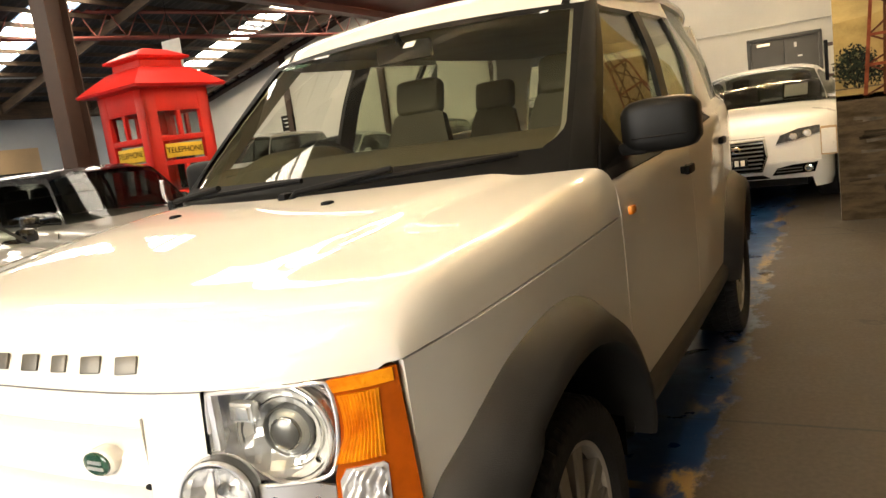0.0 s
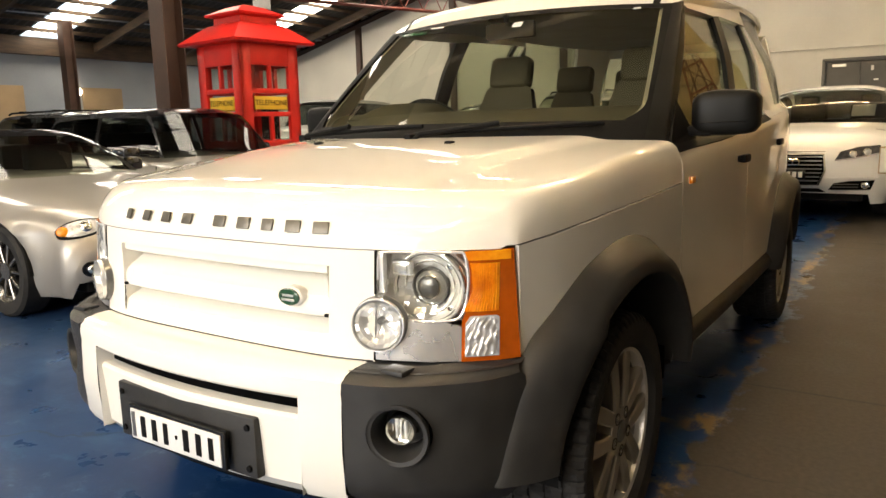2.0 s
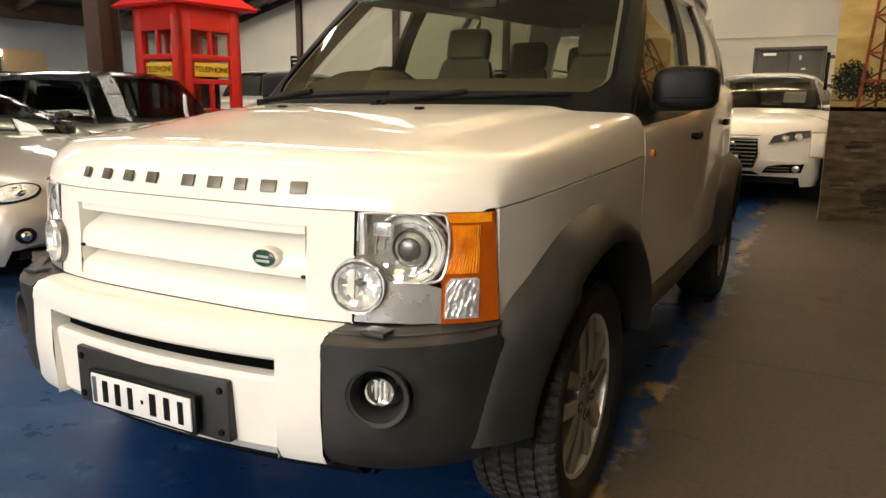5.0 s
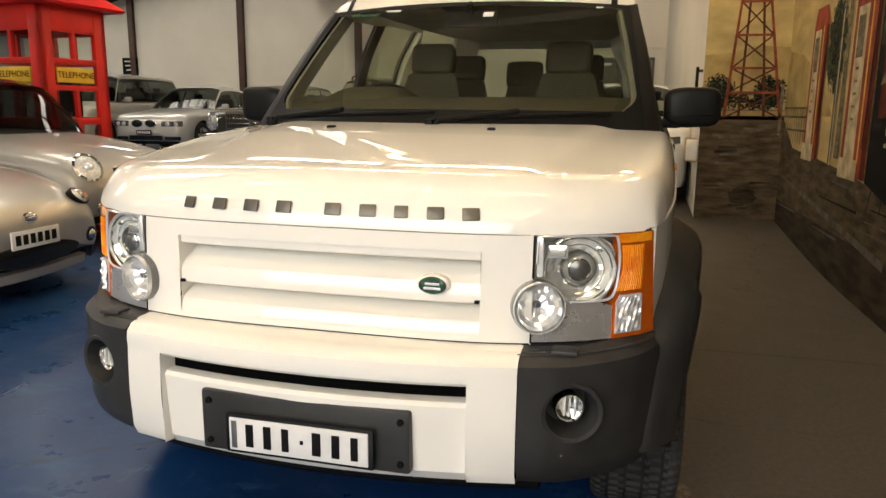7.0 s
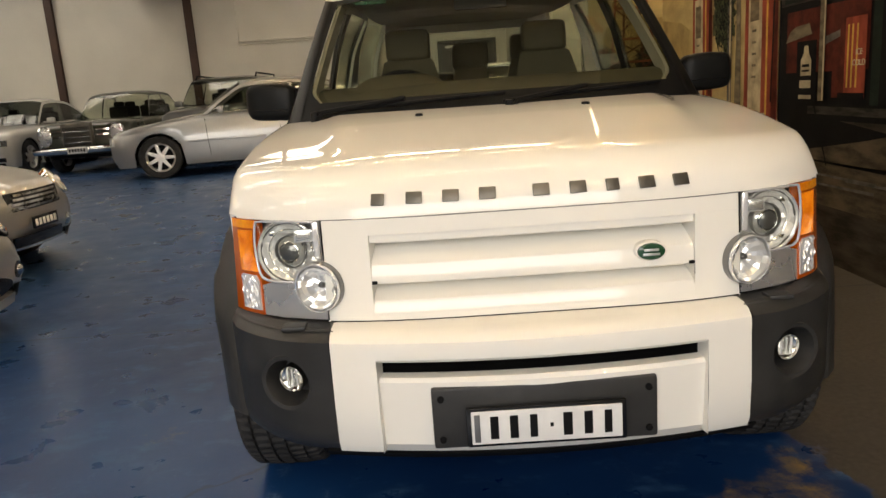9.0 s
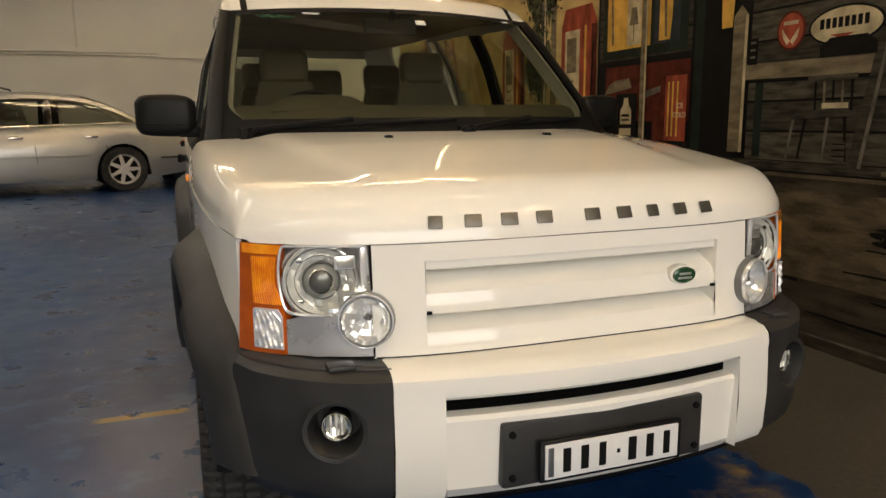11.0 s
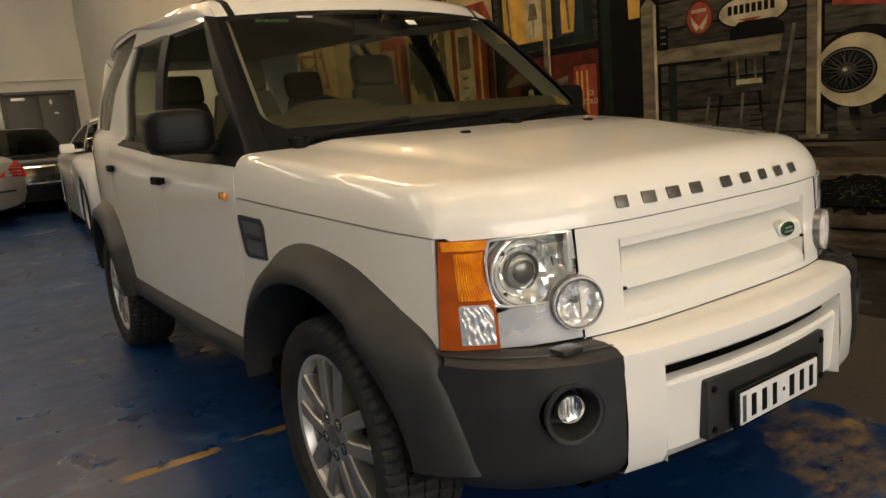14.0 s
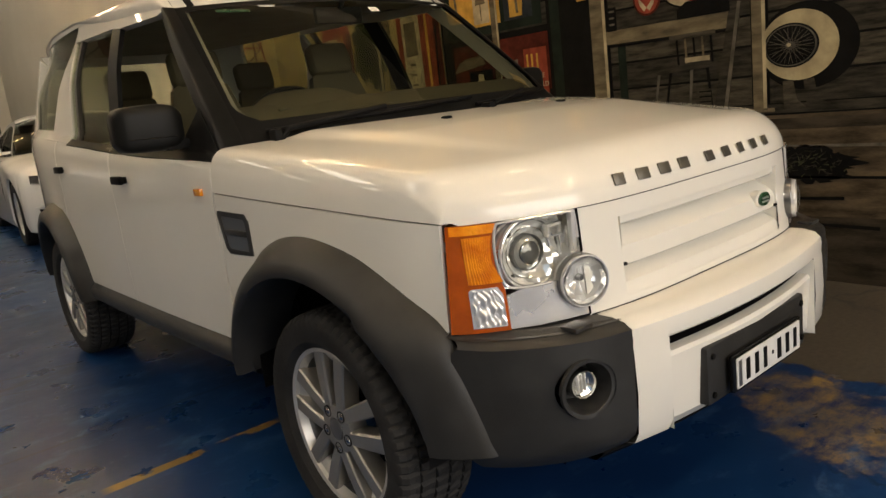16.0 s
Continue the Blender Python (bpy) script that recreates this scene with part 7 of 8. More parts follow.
for y in (2.5, 3.6):
    part("cross_bar", tube(B(), [(-0.66, y, 1.51), (0.66, y, 1.51)], 0.02, 6), BLACK, rack_car)
tall = car("grey_wagon", "pale grey tall wagon by the far wall", (-11.45, 11.5, 0), 5, 4.5, 1.85, SILVER,
           [(0, 0.80), (0.05, 0.92), (0.4, 1.02), (1.0, 1.08), (1.4, 1.12), (3.5, 1.14), (4.3, 1.14), (4.5, 1.0)],
           [(0, 0.70), (0.08, 0.82), (0.35, 0.90), (1.0, 0.925), (4.0, 0.925), (4.5, 0.82)],
           (0.86, 3.5), (1.25, 1.75, 4.2, 4.45, 1.74, 0.82, 0.68), 0.36, 0.24, 5)
for s in (-1, 1):
    part("headlamp", slot(s * 0.46, s * 0.80, 0.72, 0.86, -0.004, 0.2, 8, 0.04), CLEARL, tall, "clear headlamp")
part("grille", slot(-0.38, 0.38, 0.66, 0.82, -0.006, 0.1, 8, 0.02), GLOSSB, tall)
dark = car("dark_offroader", "dark off-roader with roof rails by the far wall", (-4.75, 12.2, 0), 2, 4.6, 1.85, GREYP,
           [(0, 0.85), (0.05, 0.95), (0.4, 1.04), (1.0, 1.09), (1.4, 1.11), (3.5, 1.13), (4.4, 1.13), (4.6, 1.0)],
           [(0, 0.72), (0.08, 0.84), (0.35, 0.90), (1.0, 0.92), (4.1, 0.92), (4.6, 0.82)],
           (0.88, 3.55), (1.30, 1.85, 4.2, 4.5, 1.66, 0.82, 0.68), 0.36, 0.26, 5, None, GLASS)
for s in (-1, 1):
    part("roof_rail", tube(B(), [(s * 0.63, 2.0, 1.66), (s * 0.63, 2.1, 1.73), (s * 0.63, 4.0, 1.73), (s * 0.63, 4.1, 1.66)], 0.02, 6), BLACK, dark)


# ---- the painted mural and the telephone box ----
def daub(name, color, var=0.3, scale=7.0, stretch=None):
    """Wall paint laid on with a brush."""
    return mat(name, color, 0.75, 0, var, scale, 45, 0.15, stretch=stretch, spec=0.08)


P_SKY = daub("mural_ochre", (0.46, 0.35, 0.15), 0.16, 2.5, (1, 1, 2.5))
P_HILL = daub("mural_hill", (0.38, 0.28, 0.11), 0.2, 4)
P_DIRT = daub("mural_dirt", (0.095, 0.072, 0.045), 0.38, 4, (1, 1, 4))
P_ROAD = daub("mural_road", (0.050, 0.040, 0.028), 0.40, 3, (1, 1, 5))
P_BOARD = daub("mural_board", (0.042, 0.037, 0.028), 0.40, 6, (1, 1, 6))
P_BOARD2 = daub("mural_board_pale", (0.070, 0.061, 0.044), 0.40, 6, (1, 1, 6))
P_DARK = daub("mural_dark", (0.007, 0.0065, 0.006), 0.3, 5)
P_GREEN = daub("mural_green", (0.014, 0.021, 0.015), 0.3, 5)
P_LEAF = daub("mural_leaf", (0.075, 0.080, 0.038), 0.4, 20)
P_RED = daub("mural_red", (0.29, 0.060, 0.032), 0.28, 9, (1, 1, 0.4))
P_REDD = daub("mural_dark_red", (0.09, 0.018, 0.011), 0.3, 9)
P_CREAM = daub("mural_cream", (0.48, 0.40, 0.25), 0.25, 8)
P_WOOD = daub("mural_grey_wood", (0.17, 0.138, 0.085), 0.32, 9, (1, 0.5, 2))
P_LIT = daub("mural_lit_yellow", (0.62, 0.36, 0.07), 0.2, 8)
P_BLUE = daub("mural_slate", (0.03, 0.036, 0.042), 0.3, 8)
P_WALLTYRE = daub("mural_whitewall", (0.42, 0.35, 0.21), 0.2, 8)
P_GREY = daub("mural_grey", (0.12, 0.108, 0.086), 0.3, 10)

mural = thing("mural", "painted mural of an old fuel stop with pumps and porch", "mural", (RIGHT, 2.0, 0))
end_mural = thing("mural", "painted mural of a red windmill over dry fields", "mural", (1.84, 6.55, 0))


def paint(name, pts, material, layer=1, label="", wall="side", thick=0.0015):
    """A flat painted shape; pts in (y, z) on the side wall or (x, z) on the end wall."""
    d = 0.004 + 0.0022 * layer
    bm = B()
    if wall == "side":
        vs = [bm.verts.new((-d, y - 2.0, z)) for y, z in pts]
    else:
        vs = [bm.verts.new((x - 1.84, -d, z)) for x, z in pts]
    bm.faces.new(vs)
    return part(name, bm, material, mural if wall == "side" else end_mural, label)


def rect(y0, y1, z0, z1):
    return [(y0, z0), (y1, z0), (y1, z1), (y0, z1)]


def ell(cy, cz, ry, rz, n=32):
    return [(cy + ry * math.cos(2 * math.pi * k / n), cz + rz * math.sin(2 * math.pi * k / n)) for k in range(n)]


def bar(y0, z0, y1, z1, w0, w1=None):
    w1 = w0 if w1 is None else w1
    d = Vector((y1 - y0, z1 - z0)).normalized()
    n = Vector((-d.y, d.x))
    return [(y0 + n.x * w0 / 2, z0 + n.y * w0 / 2), (y1 + n.x * w1 / 2, z1 + n.y * w1 / 2), (y1 - n.x * w1 / 2, z1 - n.y * w1 / 2), (y0 - n.x * w0 / 2, z0 - n.y * w0 / 2)]


def ragged(y0, y1, z0, z1, seed, n=40, rough=0.12):
    """A blotch with a leafy, uneven edge."""
    rnd = random.Random(seed)
    cy, cz, ry, rz = (y0 + y1) / 2, (z0 + z1) / 2, (y1 - y0) / 2, (z1 - z0) / 2
    return [(cy + ry * (1 + rnd.uniform(-rough, rough)) * math.cos(2 * math.pi * k / n), cz + rz * (1 + rnd.uniform(-rough, rough)) * math.sin(2 * math.pi * k / n)) for k in range(n)]


def foliage(wall, at, spread, count, seed, size=0.03):
    """Many small leaves dabbed on in one go, uneven at the edge."""
    rnd = random.Random(seed)
    for tone, material in ((0, P_LEAF), (1, P_DARK), (2, P_GREEN)):
        bm = B()
        for k in range(count):
            a, r = rnd.uniform(0, 2 * math.pi), rnd.random() ** 0.6 * rnd.uniform(0.7, 1.1)
            y, z = at[0] + spread[0] * r * math.cos(a), at[1] + spread[1] * r * math.sin(a)
            t, s = rnd.uniform(0, math.pi), size * rnd.uniform(0.5, 1.2)
            d = 0.0125 + 0.0006 * tone + 0.00001 * k
            pts = [(y + s * math.cos(t) * c - 0.4 * s * math.sin(t) * e, z + s * math.sin(t) * c + 0.4 * s * math.cos(t) * e) for c, e in ((-1, 0), (0, -1), (1, 0), (0, 1))]
            bm.faces.new([bm.verts.new((-d, p - 2.0, q) if wall == "side" else (p - 1.84, -d, q)) for p, q in pts])
        tagged(part("painted_leaves", bm, material, mural if wall == "side" else end_mural), "", "", "", "stuff")


# grounds
paint("dark_ground", rect(-5.9, 3.75, 0.30, 4.65), P_DARK, 0)
paint("painted_sky", rect(3.752, 6.545, 0.30, 4.65), P_SKY, 0, "ochre sky")
paint("painted_road", rect(-5.9, 6.545, 0.0, 0.36), P_ROAD, 1)
paint("painted_verge", [(-5.9, 0.36), (6.545, 0.36), (6.545, 1.16), (6.0, 0.90), (5.0, 0.86), (4.2, 0.82), (3.7, 0.78), (3.3, 0.70), (2.6, 0.80), (1.9, 0.92), (-5.9, 0.92)], P_DIRT, 1)
paint("road_edge", bar(6.5, 0.62, 3.2, 0.34, 0.03, 0.06), P_GREY, 2)
paint("porch_edge", bar(3.3, 0.96, -5.9, 0.94, 0.05), P_BOARD, 2)
paint("porch_shade", [(-5.9, 0.84), (2.3, 0.84), (2.9, 0.90), (-5.9, 0.90)], P_ROAD, 2)
for k in range(7):
    z0 = 0.98 + 0.165 * k
    paint("board", rect(-5.9, 1.06, z0 + 0.006, z0 + 0.158), P_BOARD2 if k % 2 else P_BOARD, 1)
    paint("board", rect(1.16, 2.10, z0 + 0.006, z0 + 0.158), P_BOARD if k % 2 else P_BOARD2, 1)
    if k > 3:
        paint("board", rect(2.62, 3.72, z0 + 0.006, z0 + 0.158), P_BOARD, 1)
paint("ground_stain", ragged(0.6, 1.2, 0.55, 0.74, 5, 60, 0.18), P_DARK, 3, "dark bush")
rnd = random.Random(3)
for k in range(110):
    cy, cz = 0.9 + rnd.gauss(0, 0.12), 0.65 + rnd.gauss(0, 0.038)
    a = rnd.uniform(0, math.pi)
    paint("bush_twig", bar(cy, cz, cy + 0.03 * math.cos(a), cz + 0.02 * math.sin(a), 0.004, 0.002), (P_BOARD2, P_LEAF, P_BOARD)[k % 3], 4)
for k in range(16):
    y, z = rnd.uniform(-0.6, 5.8), rnd.uniform(0.06, 0.75)
    paint("road_streak", bar(y, z, y + rnd.uniform(0.4, 1.3), z + rnd.uniform(-0.03, 0.03), 0.02, 0.008), P_GREY if k % 2 else P_DARK, 3)

# spare wheel with white wall
paint("tyre", ell(0.86, 1.275, 0.262, 0.225, 40), P_DARK, 3, "black tyre")
paint("white_wall", ell(0.90, 1.282, 0.205, 0.182, 40), P_WALLTYRE, 4, "pale side wall")
paint("wheel_ring", ell(0.938, 1.284, 0.146, 0.116, 36), P_DARK, 5)
paint("wheel_ring", ell(0.938, 1.284, 0.136, 0.107, 36), P_GREY, 6)
paint("wire_wheel", ell(0.940, 1.284, 0.129, 0.101, 36), P_DARK, 7)
for k in range(34):
    a, b = 2 * math.pi * k / 34, 0.45 if k % 2 else -0.45
    paint("wire", bar(0.938 + 0.022 * math.cos(a + b), 1.284 + 0.018 * math.sin(a + b), 0.938 + 0.122 * math.cos(a), 1.284 + 0.095 * math.sin(a), 0.0035, 0.002), P_GREY if k % 3 else P_BOARD2, 8)
paint("hub_cap", ell(0.938, 1.284, 0.026, 0.021, 18), P_GREY, 9)
paint("hub_light", ell(0.944, 1.288, 0.012, 0.010, 12), P_CREAM, 10)
paint("boot", [(0.98, 0.955), (0.985, 1.10), (0.93, 1.105), (0.91, 1.0), (0.86, 0.955)], P_BOARD2, 5, "worn boot")
paint("boot", [(0.86, 0.955), (0.875, 1.10), (0.82, 1.105), (0.80, 1.0), (0.72, 0.955)], P_BOARD, 5, "worn boot")
paint("red_sign", [(1.02, 1.62), (0.62, 1.56), (0.62, 1.72), (1.02, 1.74)], P_RED, 3, "red sign")

# porch posts, rail, chair
paint("porch_post", rect(1.075, 1.15, 0.95, 2.6), P_WOOD, 5, "grey timber post")
paint("post_light", rect(1.072, 1.092, 0.95, 2.6), P_CREAM, 6)
paint("post_foot", rect(1.03, 1.19, 0.94, 0.962), P_WOOD, 6)
paint("porch_post", [(2.12, 1.02), (2.24, 1.02), (2.24, 1.80), (2.18, 1.86), (2.12, 1.80)], P_WOOD, 5, "grey timber post")
paint("post_light", rect(2.12, 2.142, 1.02, 1.80), P_CREAM, 6)
paint("porch_rail", [(2.13, 1.435), (1.28, 1.425), (1.27, 1.515), (2.13, 1.52)], P_WOOD, 5, "grey timber rail")
paint("rail_shadow", [(2.13, 1.415), (1.28, 1.405), (1.28, 1.425), (2.13, 1.435)], P_DARK, 5)
paint("leaning_post", bar(1.345, 0.97, 1.235, 1.56, 0.085, 0.07), P_BOARD, 6)
paint("leaning_post", bar(1.315, 0.97, 1.215, 1.56, 0.022, 0.02), P_GREY, 7)
for k in range(5):
    y = 1.385 + 0.055 * k
    paint("chair_spindle", bar(y, 1.25, y + 0.008, 1.42, 0.014), P_WOOD if k in (1, 3) else P_DARK, 6)
paint("chair_top", rect(1.36, 1.66, 1.40, 1.43), P_BOARD2, 7)
paint("chair_seat", [(1.36, 1.225), (1.78, 1.205), (1.80, 1.245), (1.40, 1.262)], P_BOARD, 7)
paint("chair_arm", rect(1.40, 1.56, 1.262, 1.29), P_CREAM, 8)
for y0, y1 in ((1.42, 1.40), (1.52, 1.54), (1.66, 1.70), (1.74, 1.78)):
    paint("chair_leg", bar(y0, 1.22, y1, 1.0, 0.02, 0.014), P_GREY if y0 in (1.52, 1.74) else P_DARK, 6)
paint("paint_tin", rect(1.40, 1.475, 1.0, 1.10), P_BOARD2, 8)
for z in (1.02, 1.05, 1.08):
    paint("tin_band", rect(1.40, 1.475, z, z + 0.008), P_DARK, 9)
# signs over the rail
paint("round_sign", ell(1.805, 1.675, 0.098, 0.102), P_REDD, 4, "round dark red sign")
paint("sign_face", ell(1.805, 1.675, 0.085, 0.09), P_RED, 5)
for s in (-1, 1):
    paint("sign_wing", [(1.805, 1.62), (1.805 + s * 0.06, 1.69), (1.805 + s * 0.05, 1.64), (1.805 + s * 0.02, 1.60)], P_CREAM, 6)
paint("sign_bar", rect(1.755, 1.855, 1.705, 1.725), P_CREAM, 6)
paint("oval_sign", ell(1.465, 1.665, 0.222, 0.098), P_DARK, 4, "oval sign")
paint("oval_face", ell(1.465, 1.665, 0.208, 0.086), P_CREAM, 5, "cream sign face")
for k in range(8):
    y = 1.60 - 0.037 * k
    paint("sign_bar", rect(y - 0.013, y + 0.013, 1.655, 1.705), P_DARK, 6)
paint("sign_arrow", [(1.55, 1.625), (1.40, 1.625), (1.475, 1.60)], P_RED, 6)
paint("kettle", [(1.27, 1.515), (1.60, 1.515), (1.60, 1.57), (1.54, 1.61), (1.33, 1.61), (1.27, 1.57)], P_DARK, 7, "dark kettle")
paint("jar", rect(2.03, 2.10, 1.515, 1.66), P_DARK, 7)
for z in (1.55, 1.59, 1.63):
    paint("jar_bar", rect(2.045, 2.085, z, z + 0.012), P_GREY, 8)
# dark doorway with green frame
paint("doorway", rect(2.24, 2.54, 1.0, 2.7), P_DARK, 3, "dark doorway")
paint("door_frame", rect(2.50, 2.585, 1.0, 2.7), P_GREEN, 4, "green door frame")
paint("door_frame", rect(1.98, 2.04, 1.0, 1.50), P_GREEN, 3)
paint("lantern", [(2.25, 1.745), (2.34, 1.745), (2.35, 1.95), (2.24, 1.95)], P_LIT, 5, "lit lantern")
# drinks box
paint("drinks_box", rect(2.64, 3.0, 1.04, 1.52), P_REDD, 4, "red drinks cabinet")
paint("box_front", rect(2.64, 2.86, 1.04, 1.50), P_RED, 5)
for y in (2.72, 2.77, 2.815):
    paint("box_rib", rect(y, y + 0.018, 1.10, 1.46), P_LIT, 6)
paint("box_step", rect(2.64, 2.92, 1.04, 1.07), P_DARK, 6)
paint("red_board", rect(2.62, 3.62, 1.20, 1.60), P_REDD, 2)
paint("brand_bar", [(3.10, 1.36), (2.92, 1.40), (2.92, 1.44), (3.10, 1.41)], P_GREY, 5)
paint("brand_bar", [(3.38, 1.32), (3.20, 1.35), (3.20, 1.39), (3.38, 1.37)], P_GREY, 5)
paint("awning", [(3.26, 1.44), (3.62, 1.40), (3.56, 1.47), (3.48, 1.50), (3.30, 1.51)], P_WOOD, 5)
for words, z in (("ICE", 1.30), ("COLD", 1.24)):
    bm = text_mesh(words, 0.034)
    bmesh.ops.transform(bm, matrix=Matrix.Translation((-0.021, 2.70 - 2.0, z)) @ Euler((radians(90), 0, radians(-90))).to_matrix().to_4x4(), verts=bm.verts)
    part("lettering", bm, P_CREAM, mural, "pale lettering")
# oil bottle sign on an easel
paint("bottle_sign", rect(3.19, 3.45, 1.0, 1.40), P_DARK, 6, "dark board with a pale bottle")
paint("bottle", [(3.25, 1.18), (3.39, 1.18), (3.39, 1.28), (3.355, 1.32), (3.345, 1.37), (3.295, 1.37), (3.285, 1.32), (3.25, 1.28)], P_CREAM, 7)
for z, h, w in ((1.205, 0.012, 0.05), (1.235, 0.018, 0.05), (1.10, 0.05, 0.075), (1.03, 0.025, 0.085)):
    paint("sign_bar", rect(3.32 - w, 3.32 + w, z, z + h), P_DARK if z > 1.19 else P_CREAM, 8)
for y0, y1 in ((3.42, 3.62), (3.22, 3.02), (3.32, 3.36)):
    paint("easel_leg", bar(y0, 1.02, y1, 0.62, 0.02, 0.014), P_DARK, 5)
# window with curtains and lamp
paint("window_frame", rect(2.66, 3.66, 1.66, 2.60), P_GREEN, 3, "green window frame")
paint("window_lit", rect(3.06, 3.60, 1.72, 2.55), P_LIT, 4, "lit window")
paint("window_dark", rect(2.74, 3.02, 1.72, 2.55), P_BLUE, 4)
for y0, y1 in ((3.60, 3.48), (2.96, 2.84)):
    paint("curtain", [(y0, 2.55), (y0 - 0.14, 2.55), (y1 - 0.02, 1.90), (y1, 1.74), (y0, 1.74)], P_LIT, 5)
    paint("curtain_fold", bar(y0 - 0.03, 2.5, y1 + 0.04, 1.76, 0.025), P_WOOD, 6)
paint("lamp_picture", rect(3.17, 3.34, 1.74, 2.2), P_CREAM, 5)
paint("lamp_shade", [(3.20, 1.88), (3.31, 1.88), (3.285, 2.0), (3.225, 2.0)], P_WOOD, 6)
paint("lamp_stem", rect(3.25, 3.262, 1.76, 1.88), P_WOOD, 6)
paint("porch_post", rect(3.085, 3.155, 1.02, 2.6), P_WOOD, 7)
paint("post_light", rect(3.085, 3.103, 1.02, 2.6), P_CREAM, 8)
# two fuel pumps, pole, tree
for y0, y1, z0, z1 in ((3.74, 4.34, 0.80, 2.12), (5.03, 5.56, 0.85, 2.08)):
    w = y1 - y0
    paint("fuel_pump", [(y0, z0), (y1, z0), (y1 - 0.02, z1 - 0.14), (y1 - 0.08, z1), (y0 + 0.10, z1), (y0 + 0.02, z1 - 0.14)], P_RED, 4, "red and cream fuel pump")
    paint("pump_shade", rect(y0 + w * 0.02, y0 + w * 0.16, z0, z1 - 0.16), P_REDD, 5)
    paint("pump_face", rect(y0 + w * 0.46, y0 + w * 0.86, z0 + 0.10, z1 - 0.18), P_CREAM, 5)
    paint("pump_base", rect(y0 + w * 0.30, y1 + 0.02, z0 - 0.02, z0 + 0.12), P_CREAM, 6)
    paint("pump_window", rect(y0 + w * 0.54, y0 + w * 0.80, z1 - 0.52, z1 - 0.24), P_WOOD, 6)
    for k in range(7):
        z = z0 + 0.38 + 0.085 * k
        paint("pump_bar", rect(y0 + w * 0.60, y0 + w * 0.73, z, z + 0.018), P_WOOD, 7)
    paint("pump_hose", bar(y0 + w * 0.10, z1 - 0.3, y0 + w * 0.16, z0 + 0.2, 0.02), P_DARK, 7)
    paint("pump_rib", rect(y0 + w * 0.28, y0 + w * 0.33, z0 + 0.1, z1 - 0.16), P_LIT, 6)
paint("light_pole", rect(4.60, 4.69, 0.84, 4.4), P_GREY, 4)
paint("pole_light", rect(4.61, 4.64, 0.84, 4.4), P_CREAM, 5)
paint("tree_trunk", [(4.40, 0.9), (4.54, 0.9), (4.51, 1.6), (4.55, 3.2), (4.44, 3.2), (4.42, 1.6)], P_WOOD, 3)
paint("tree_crown", ragged(4.52, 5.02, 1.42, 2.06, 41, 60, 0.22), P_LEAF, 3)
paint("tree_crown", ragged(4.36, 5.02, 2.05, 3.0, 42, 60, 0.22), P_LEAF, 3)
foliage("side", (4.78, 1.75), (0.26, 0.36), 200, 31, 0.022)
foliage("side", (4.70, 2.5), (0.42, 0.55), 320, 32, 0.024)
for k in range(9):
    paint("fence_post", rect(5.6 + 0.1 * k, 5.62 + 0.1 * k, 0.95, 1.28), P_WOOD, 3)
for z in (1.06, 1.18, 1.26):
    paint("fence_rail", rect(5.2, 6.54, z, z + 0.018), P_WOOD, 3)
paint("painted_hill", [(4.7, 1.2), (6.545, 1.2), (6.545, 1.82), (5.9, 1.74), (5.2, 1.50)], P_HILL, 1)

# end wall: windmill over a field
paint("painted_sky", rect(1.402, 2.196, 1.15, 4.65), P_SKY, 0, "ochre sky", "end")
paint("painted_hill", [(1.402, 1.15), (2.196, 1.15), (2.196, 1.86), (1.9, 1.88), (1.7, 1.82), (1.402, 1.79)], P_HILL, 1, "", "end")
paint("painted_field", rect(1.402, 2.196, 0.0, 1.19), P_DIRT, 1, "brown field", "end")
paint("painted_kerb", rect(1.402, 2.196, 0.0, 0.12), P_DARK, 2, "", "end")
for k in range(14):
    x, z = rnd.uniform(1.47, 1.95), rnd.uniform(0.16, 1.1)
    paint("field_streak", bar(x, z, x + rnd.uniform(0.1, 0.24), z + rnd.uniform(-0.02, 0.02), 0.03, 0.01), P_ROAD if k % 2 else P_GREY, 3, "", "end")
paint("field_stain", ragged(1.72, 2.0, 0.28, 0.46, 9, 30, 0.2), P_ROAD, 4, "", "end")
foliage("end", (1.56, 1.42), (0.16, 0.17), 300, 33, 0.020)
foliage("end", (2.04, 1.42), (0.15, 0.17), 300, 34, 0.020)
foliage("end", (1.84, 1.33), (0.30, 0.08), 90, 35, 0.022)
for z in (1.24, 1.32, 1.40):
    paint("fence_rail", rect(1.402, 2.196, z, z + 0.012), P_WOOD, 4, "", "end")
P_MILL = daub("mural_rust", (0.22, 0.060, 0.028), 0.3, 9)
P_MILLD = daub("mural_dark_rust", (0.10, 0.036, 0.020), 0.3, 9)


def mill(side, z):
    """Where the tower's left (-1) or right (1) edge lies at a height."""
    t = (z - 1.17) / 1.58
    return 1.62 + 0.125 * t if side < 0 else 2.15 - 0.235 * t


for a, b in ((-1, -1), (1, 1)):
    paint("windmill_leg", bar(mill(a, 1.17), 1.17, mill(b, 2.75), 2.75, 0.030, 0.022), P_MILL, 6, "rust-red windmill leg", "end")
for a, b in ((1.76, 1.80), (2.0, 1.88)):
    paint("windmill_leg", bar(a, 1.17, b, 2.75, 0.026, 0.020), P_MILLD, 6, "rust-red windmill leg", "end")
for z in (1.42, 1.66, 1.98, 2.30):
    paint("windmill_girt", bar(mill(-1, z), z, mill(1, z), z, 0.024), P_MILL, 7, "", "end")
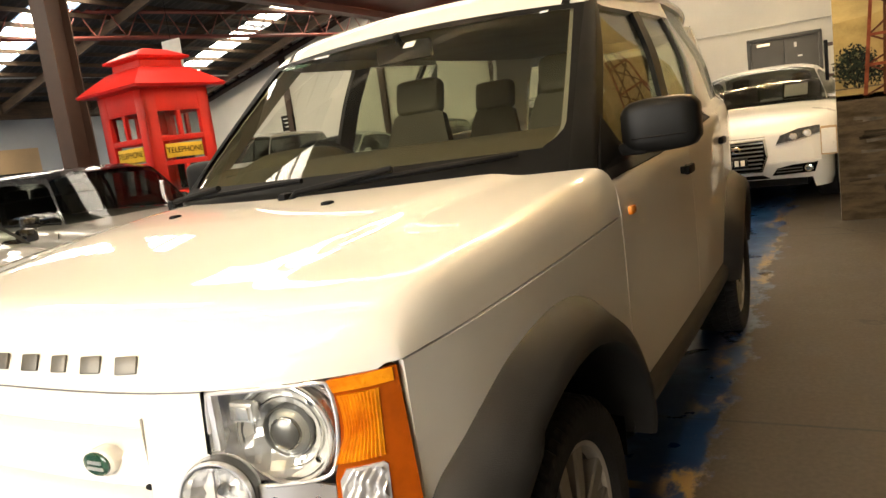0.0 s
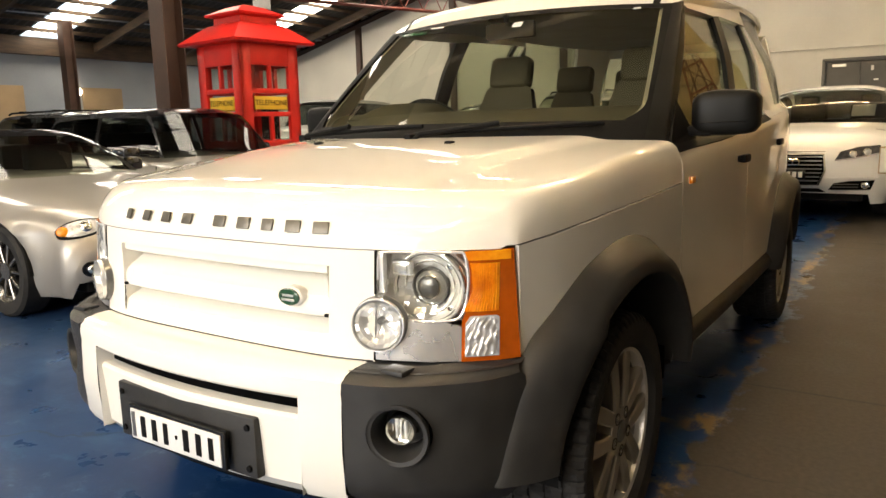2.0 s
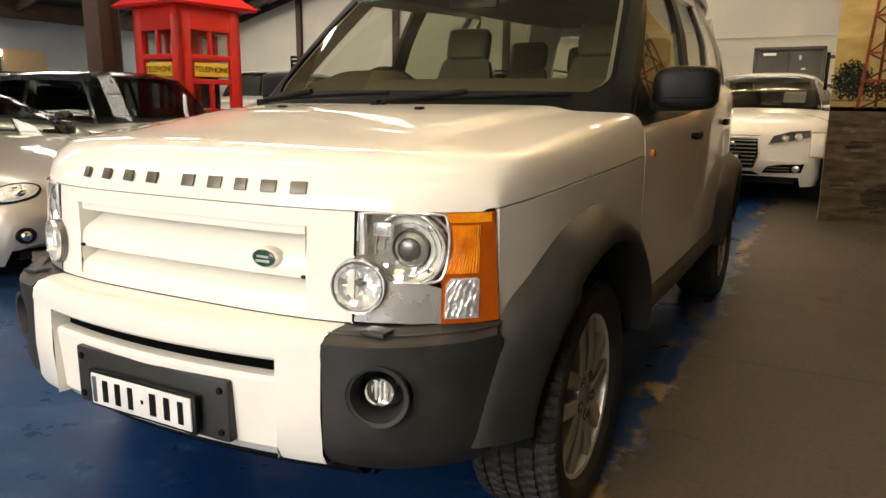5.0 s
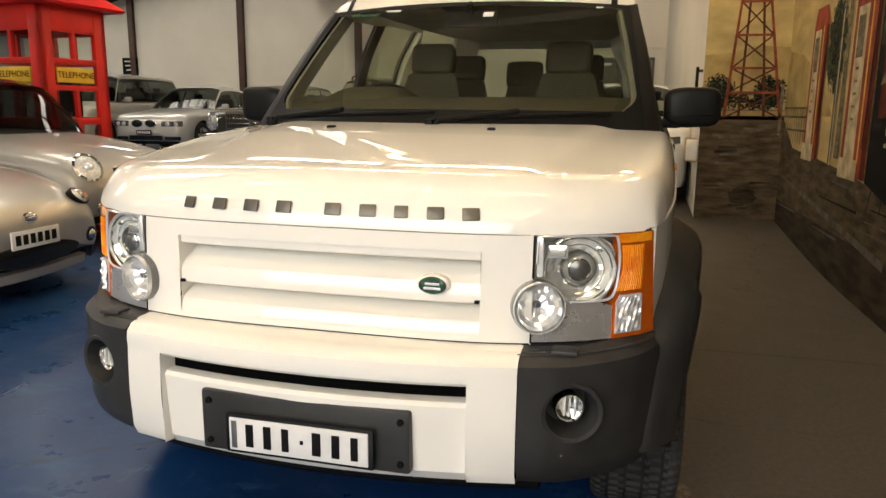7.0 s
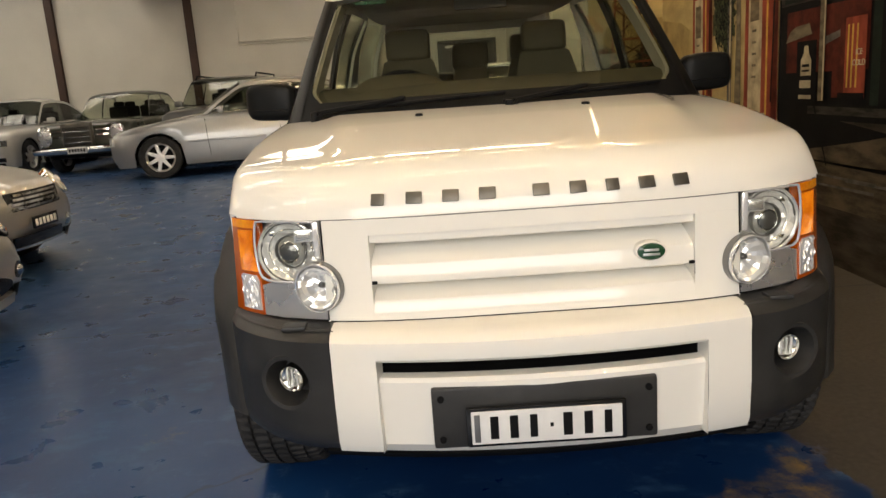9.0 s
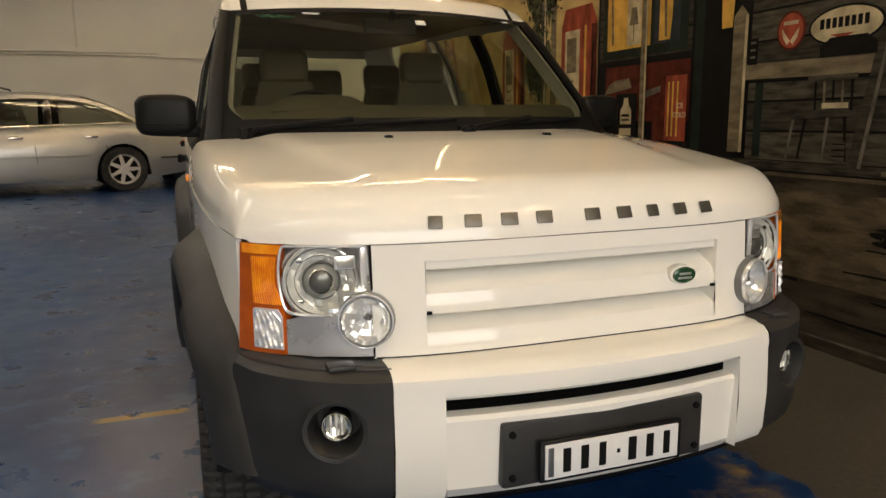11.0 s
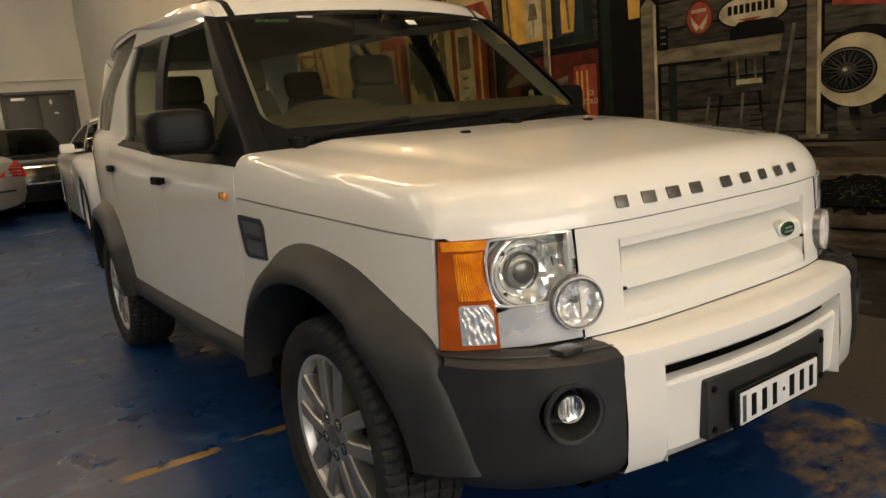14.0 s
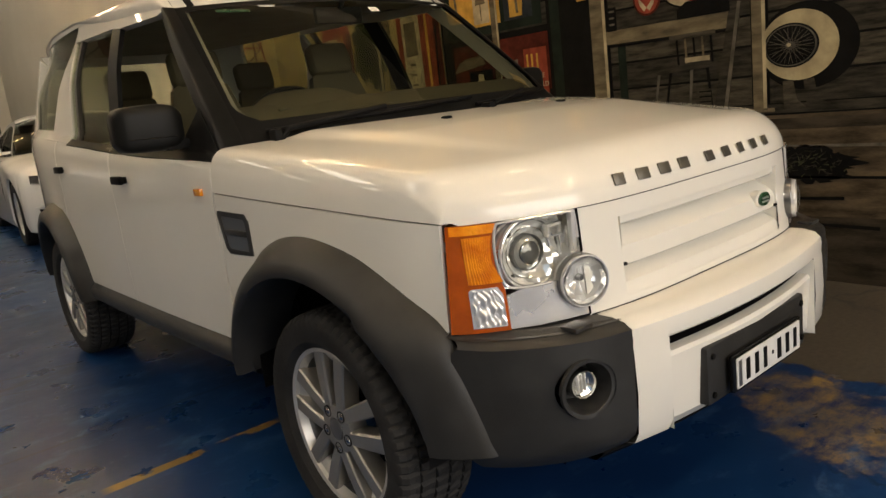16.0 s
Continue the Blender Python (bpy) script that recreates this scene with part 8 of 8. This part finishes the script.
for z0, z1 in ((1.17, 1.42), (1.42, 1.66), (1.66, 1.98), (1.98, 2.30), (2.30, 2.75)):
    paint("windmill_brace", bar(mill(-1, z0), z0, mill(1, z1), z1, 0.016), P_MILLD, 6, "", "end")
    paint("windmill_brace", bar(mill(1, z0), z0, mill(-1, z1), z1, 0.016), P_MILLD, 6, "", "end")
paint("painted_post", rect(2.14, 2.17, 1.0, 1.5), P_WOOD, 6, "", "end")

# small fittings on the edge of the end wall
fit_box = thing("meter_box", "beige steel meter box on the wall's edge", "meter box", (1.335, 6.62, 0.835))
part("case", box(B(), (0, 0, 0), (0.13, 0.16, 0.24), 0.010), TAN, fit_box)
part("lid", box(B(), (0, -0.084, 0.0), (0.112, 0.012, 0.215), 0.005), PAPER, fit_box, "pale lid")
part("latch", box(B(), (0.035, -0.094, -0.02), (0.014, 0.012, 0.026), 0.003), ALLOY, fit_box)
rail_post = thing("wall_rail", "short dark upright rail fixed to the wall's edge", "rail", (1.365, 6.63, 1.51))
part("bar", box(B(), (-0.02, 0, 0), (0.030, 0.045, 0.34), 0.008), BLACK, rail_post)
for z in (-0.13, 0.13):
    part("bracket", box(B(), (0.013, 0, z), (0.044, 0.03, 0.03), 0.004), STEEL, rail_post)

# red telephone box
tel = thing("telephone_box", "red telephone box with a tiered roof and yellow sign", "telephone box", (-5.8, 5.65, floor_z(0, 5.65)), -6)
tel.scale = (1.0, 1.0, 0.95)
HW = 0.45
RAILS = [(0.0, 0.32), (0.60, 0.68), (1.00, 1.08), (1.40, 1.46), (1.70, 1.765), (2.06, 2.36)]
for k in range(4):
    turn = Euler((0, 0, k * math.pi / 2)).to_matrix().to_4x4()
    side = new("side_panel")
    side.parent = tel
    side.matrix_basis = turn
    for s in (-1, 1):
        part("stile", box(B(), (s * (HW - 0.08), -HW + 0.03, 1.18), (0.16, 0.06, 2.36), 0.008), RED, side)
    for z0, z1 in RAILS:
        part("rail", box(B(), (0, -HW + 0.032, (z0 + z1) / 2), (2 * HW - 0.31, 0.055, z1 - z0), 0.005), RED, side)
    for z0, z1 in ((0.68, 1.0), (1.08, 1.40), (1.765, 2.06), (0.32, 0.60)):
        part("glazing_bar", box(B(), (0, -HW + 0.032, (z0 + z1) / 2), (0.045, 0.05, z1 - z0), 0.004), RED, side)
    part("pane", box(B(), (0, -HW + 0.045, 1.19), (0.60, 0.006, 1.74)), LENS, side, "glass pane")
    sign = part("sign", box(B(), (0, -HW + 0.022, 1.575), (0.50, 0.02, 0.17), 0.004), YELLOW, side, "yellow sign")
    bm = text_mesh("TELEPHONE", 0.070)
    bmesh.ops.transform(bm, matrix=Matrix.Translation((0, -HW + 0.009, 1.575)) @ Matrix.Diagonal((0.92, 1, 1, 1)) @ Euler((radians(90), 0, 0)).to_matrix().to_4x4(), verts=bm.verts)
    part("lettering", bm, BLACK, sign, "black lettering")
bm = B()
prof = [(0.44, 2.33), (0.60, 2.34), (0.62, 2.37), (0.48, 2.49), (0.34, 2.60), (0.28, 2.62), (0.28, 2.70), (0.35, 2.72), (0.36, 2.745), (0.18, 2.84), (0.05, 2.88), (0.0, 2.88)]
rings = [[bm.verts.new((x * r, y * r, z)) for x, y in ((-1, -1), (1, -1), (1, 1), (-1, 1))] for r, z in prof]
for a, b in zip(rings, rings[1:]):
    for k in range(4):
        bm.faces.new((a[k - 1], a[k], b[k], b[k - 1]))
bmesh.ops.remove_doubles(bm, verts=bm.verts, dist=0.001)
part("roof", bm, RED, tel, "red tiered roof", 20)
part("base", box(B(), (0, 0, 0.03), (0.92, 0.92, 0.06), 0.01), RED, tel)
part("telephone", box(B(), (0, 0.30, 1.30), (0.22, 0.14, 0.42), 0.02), BLACK, tel, "black coin telephone")
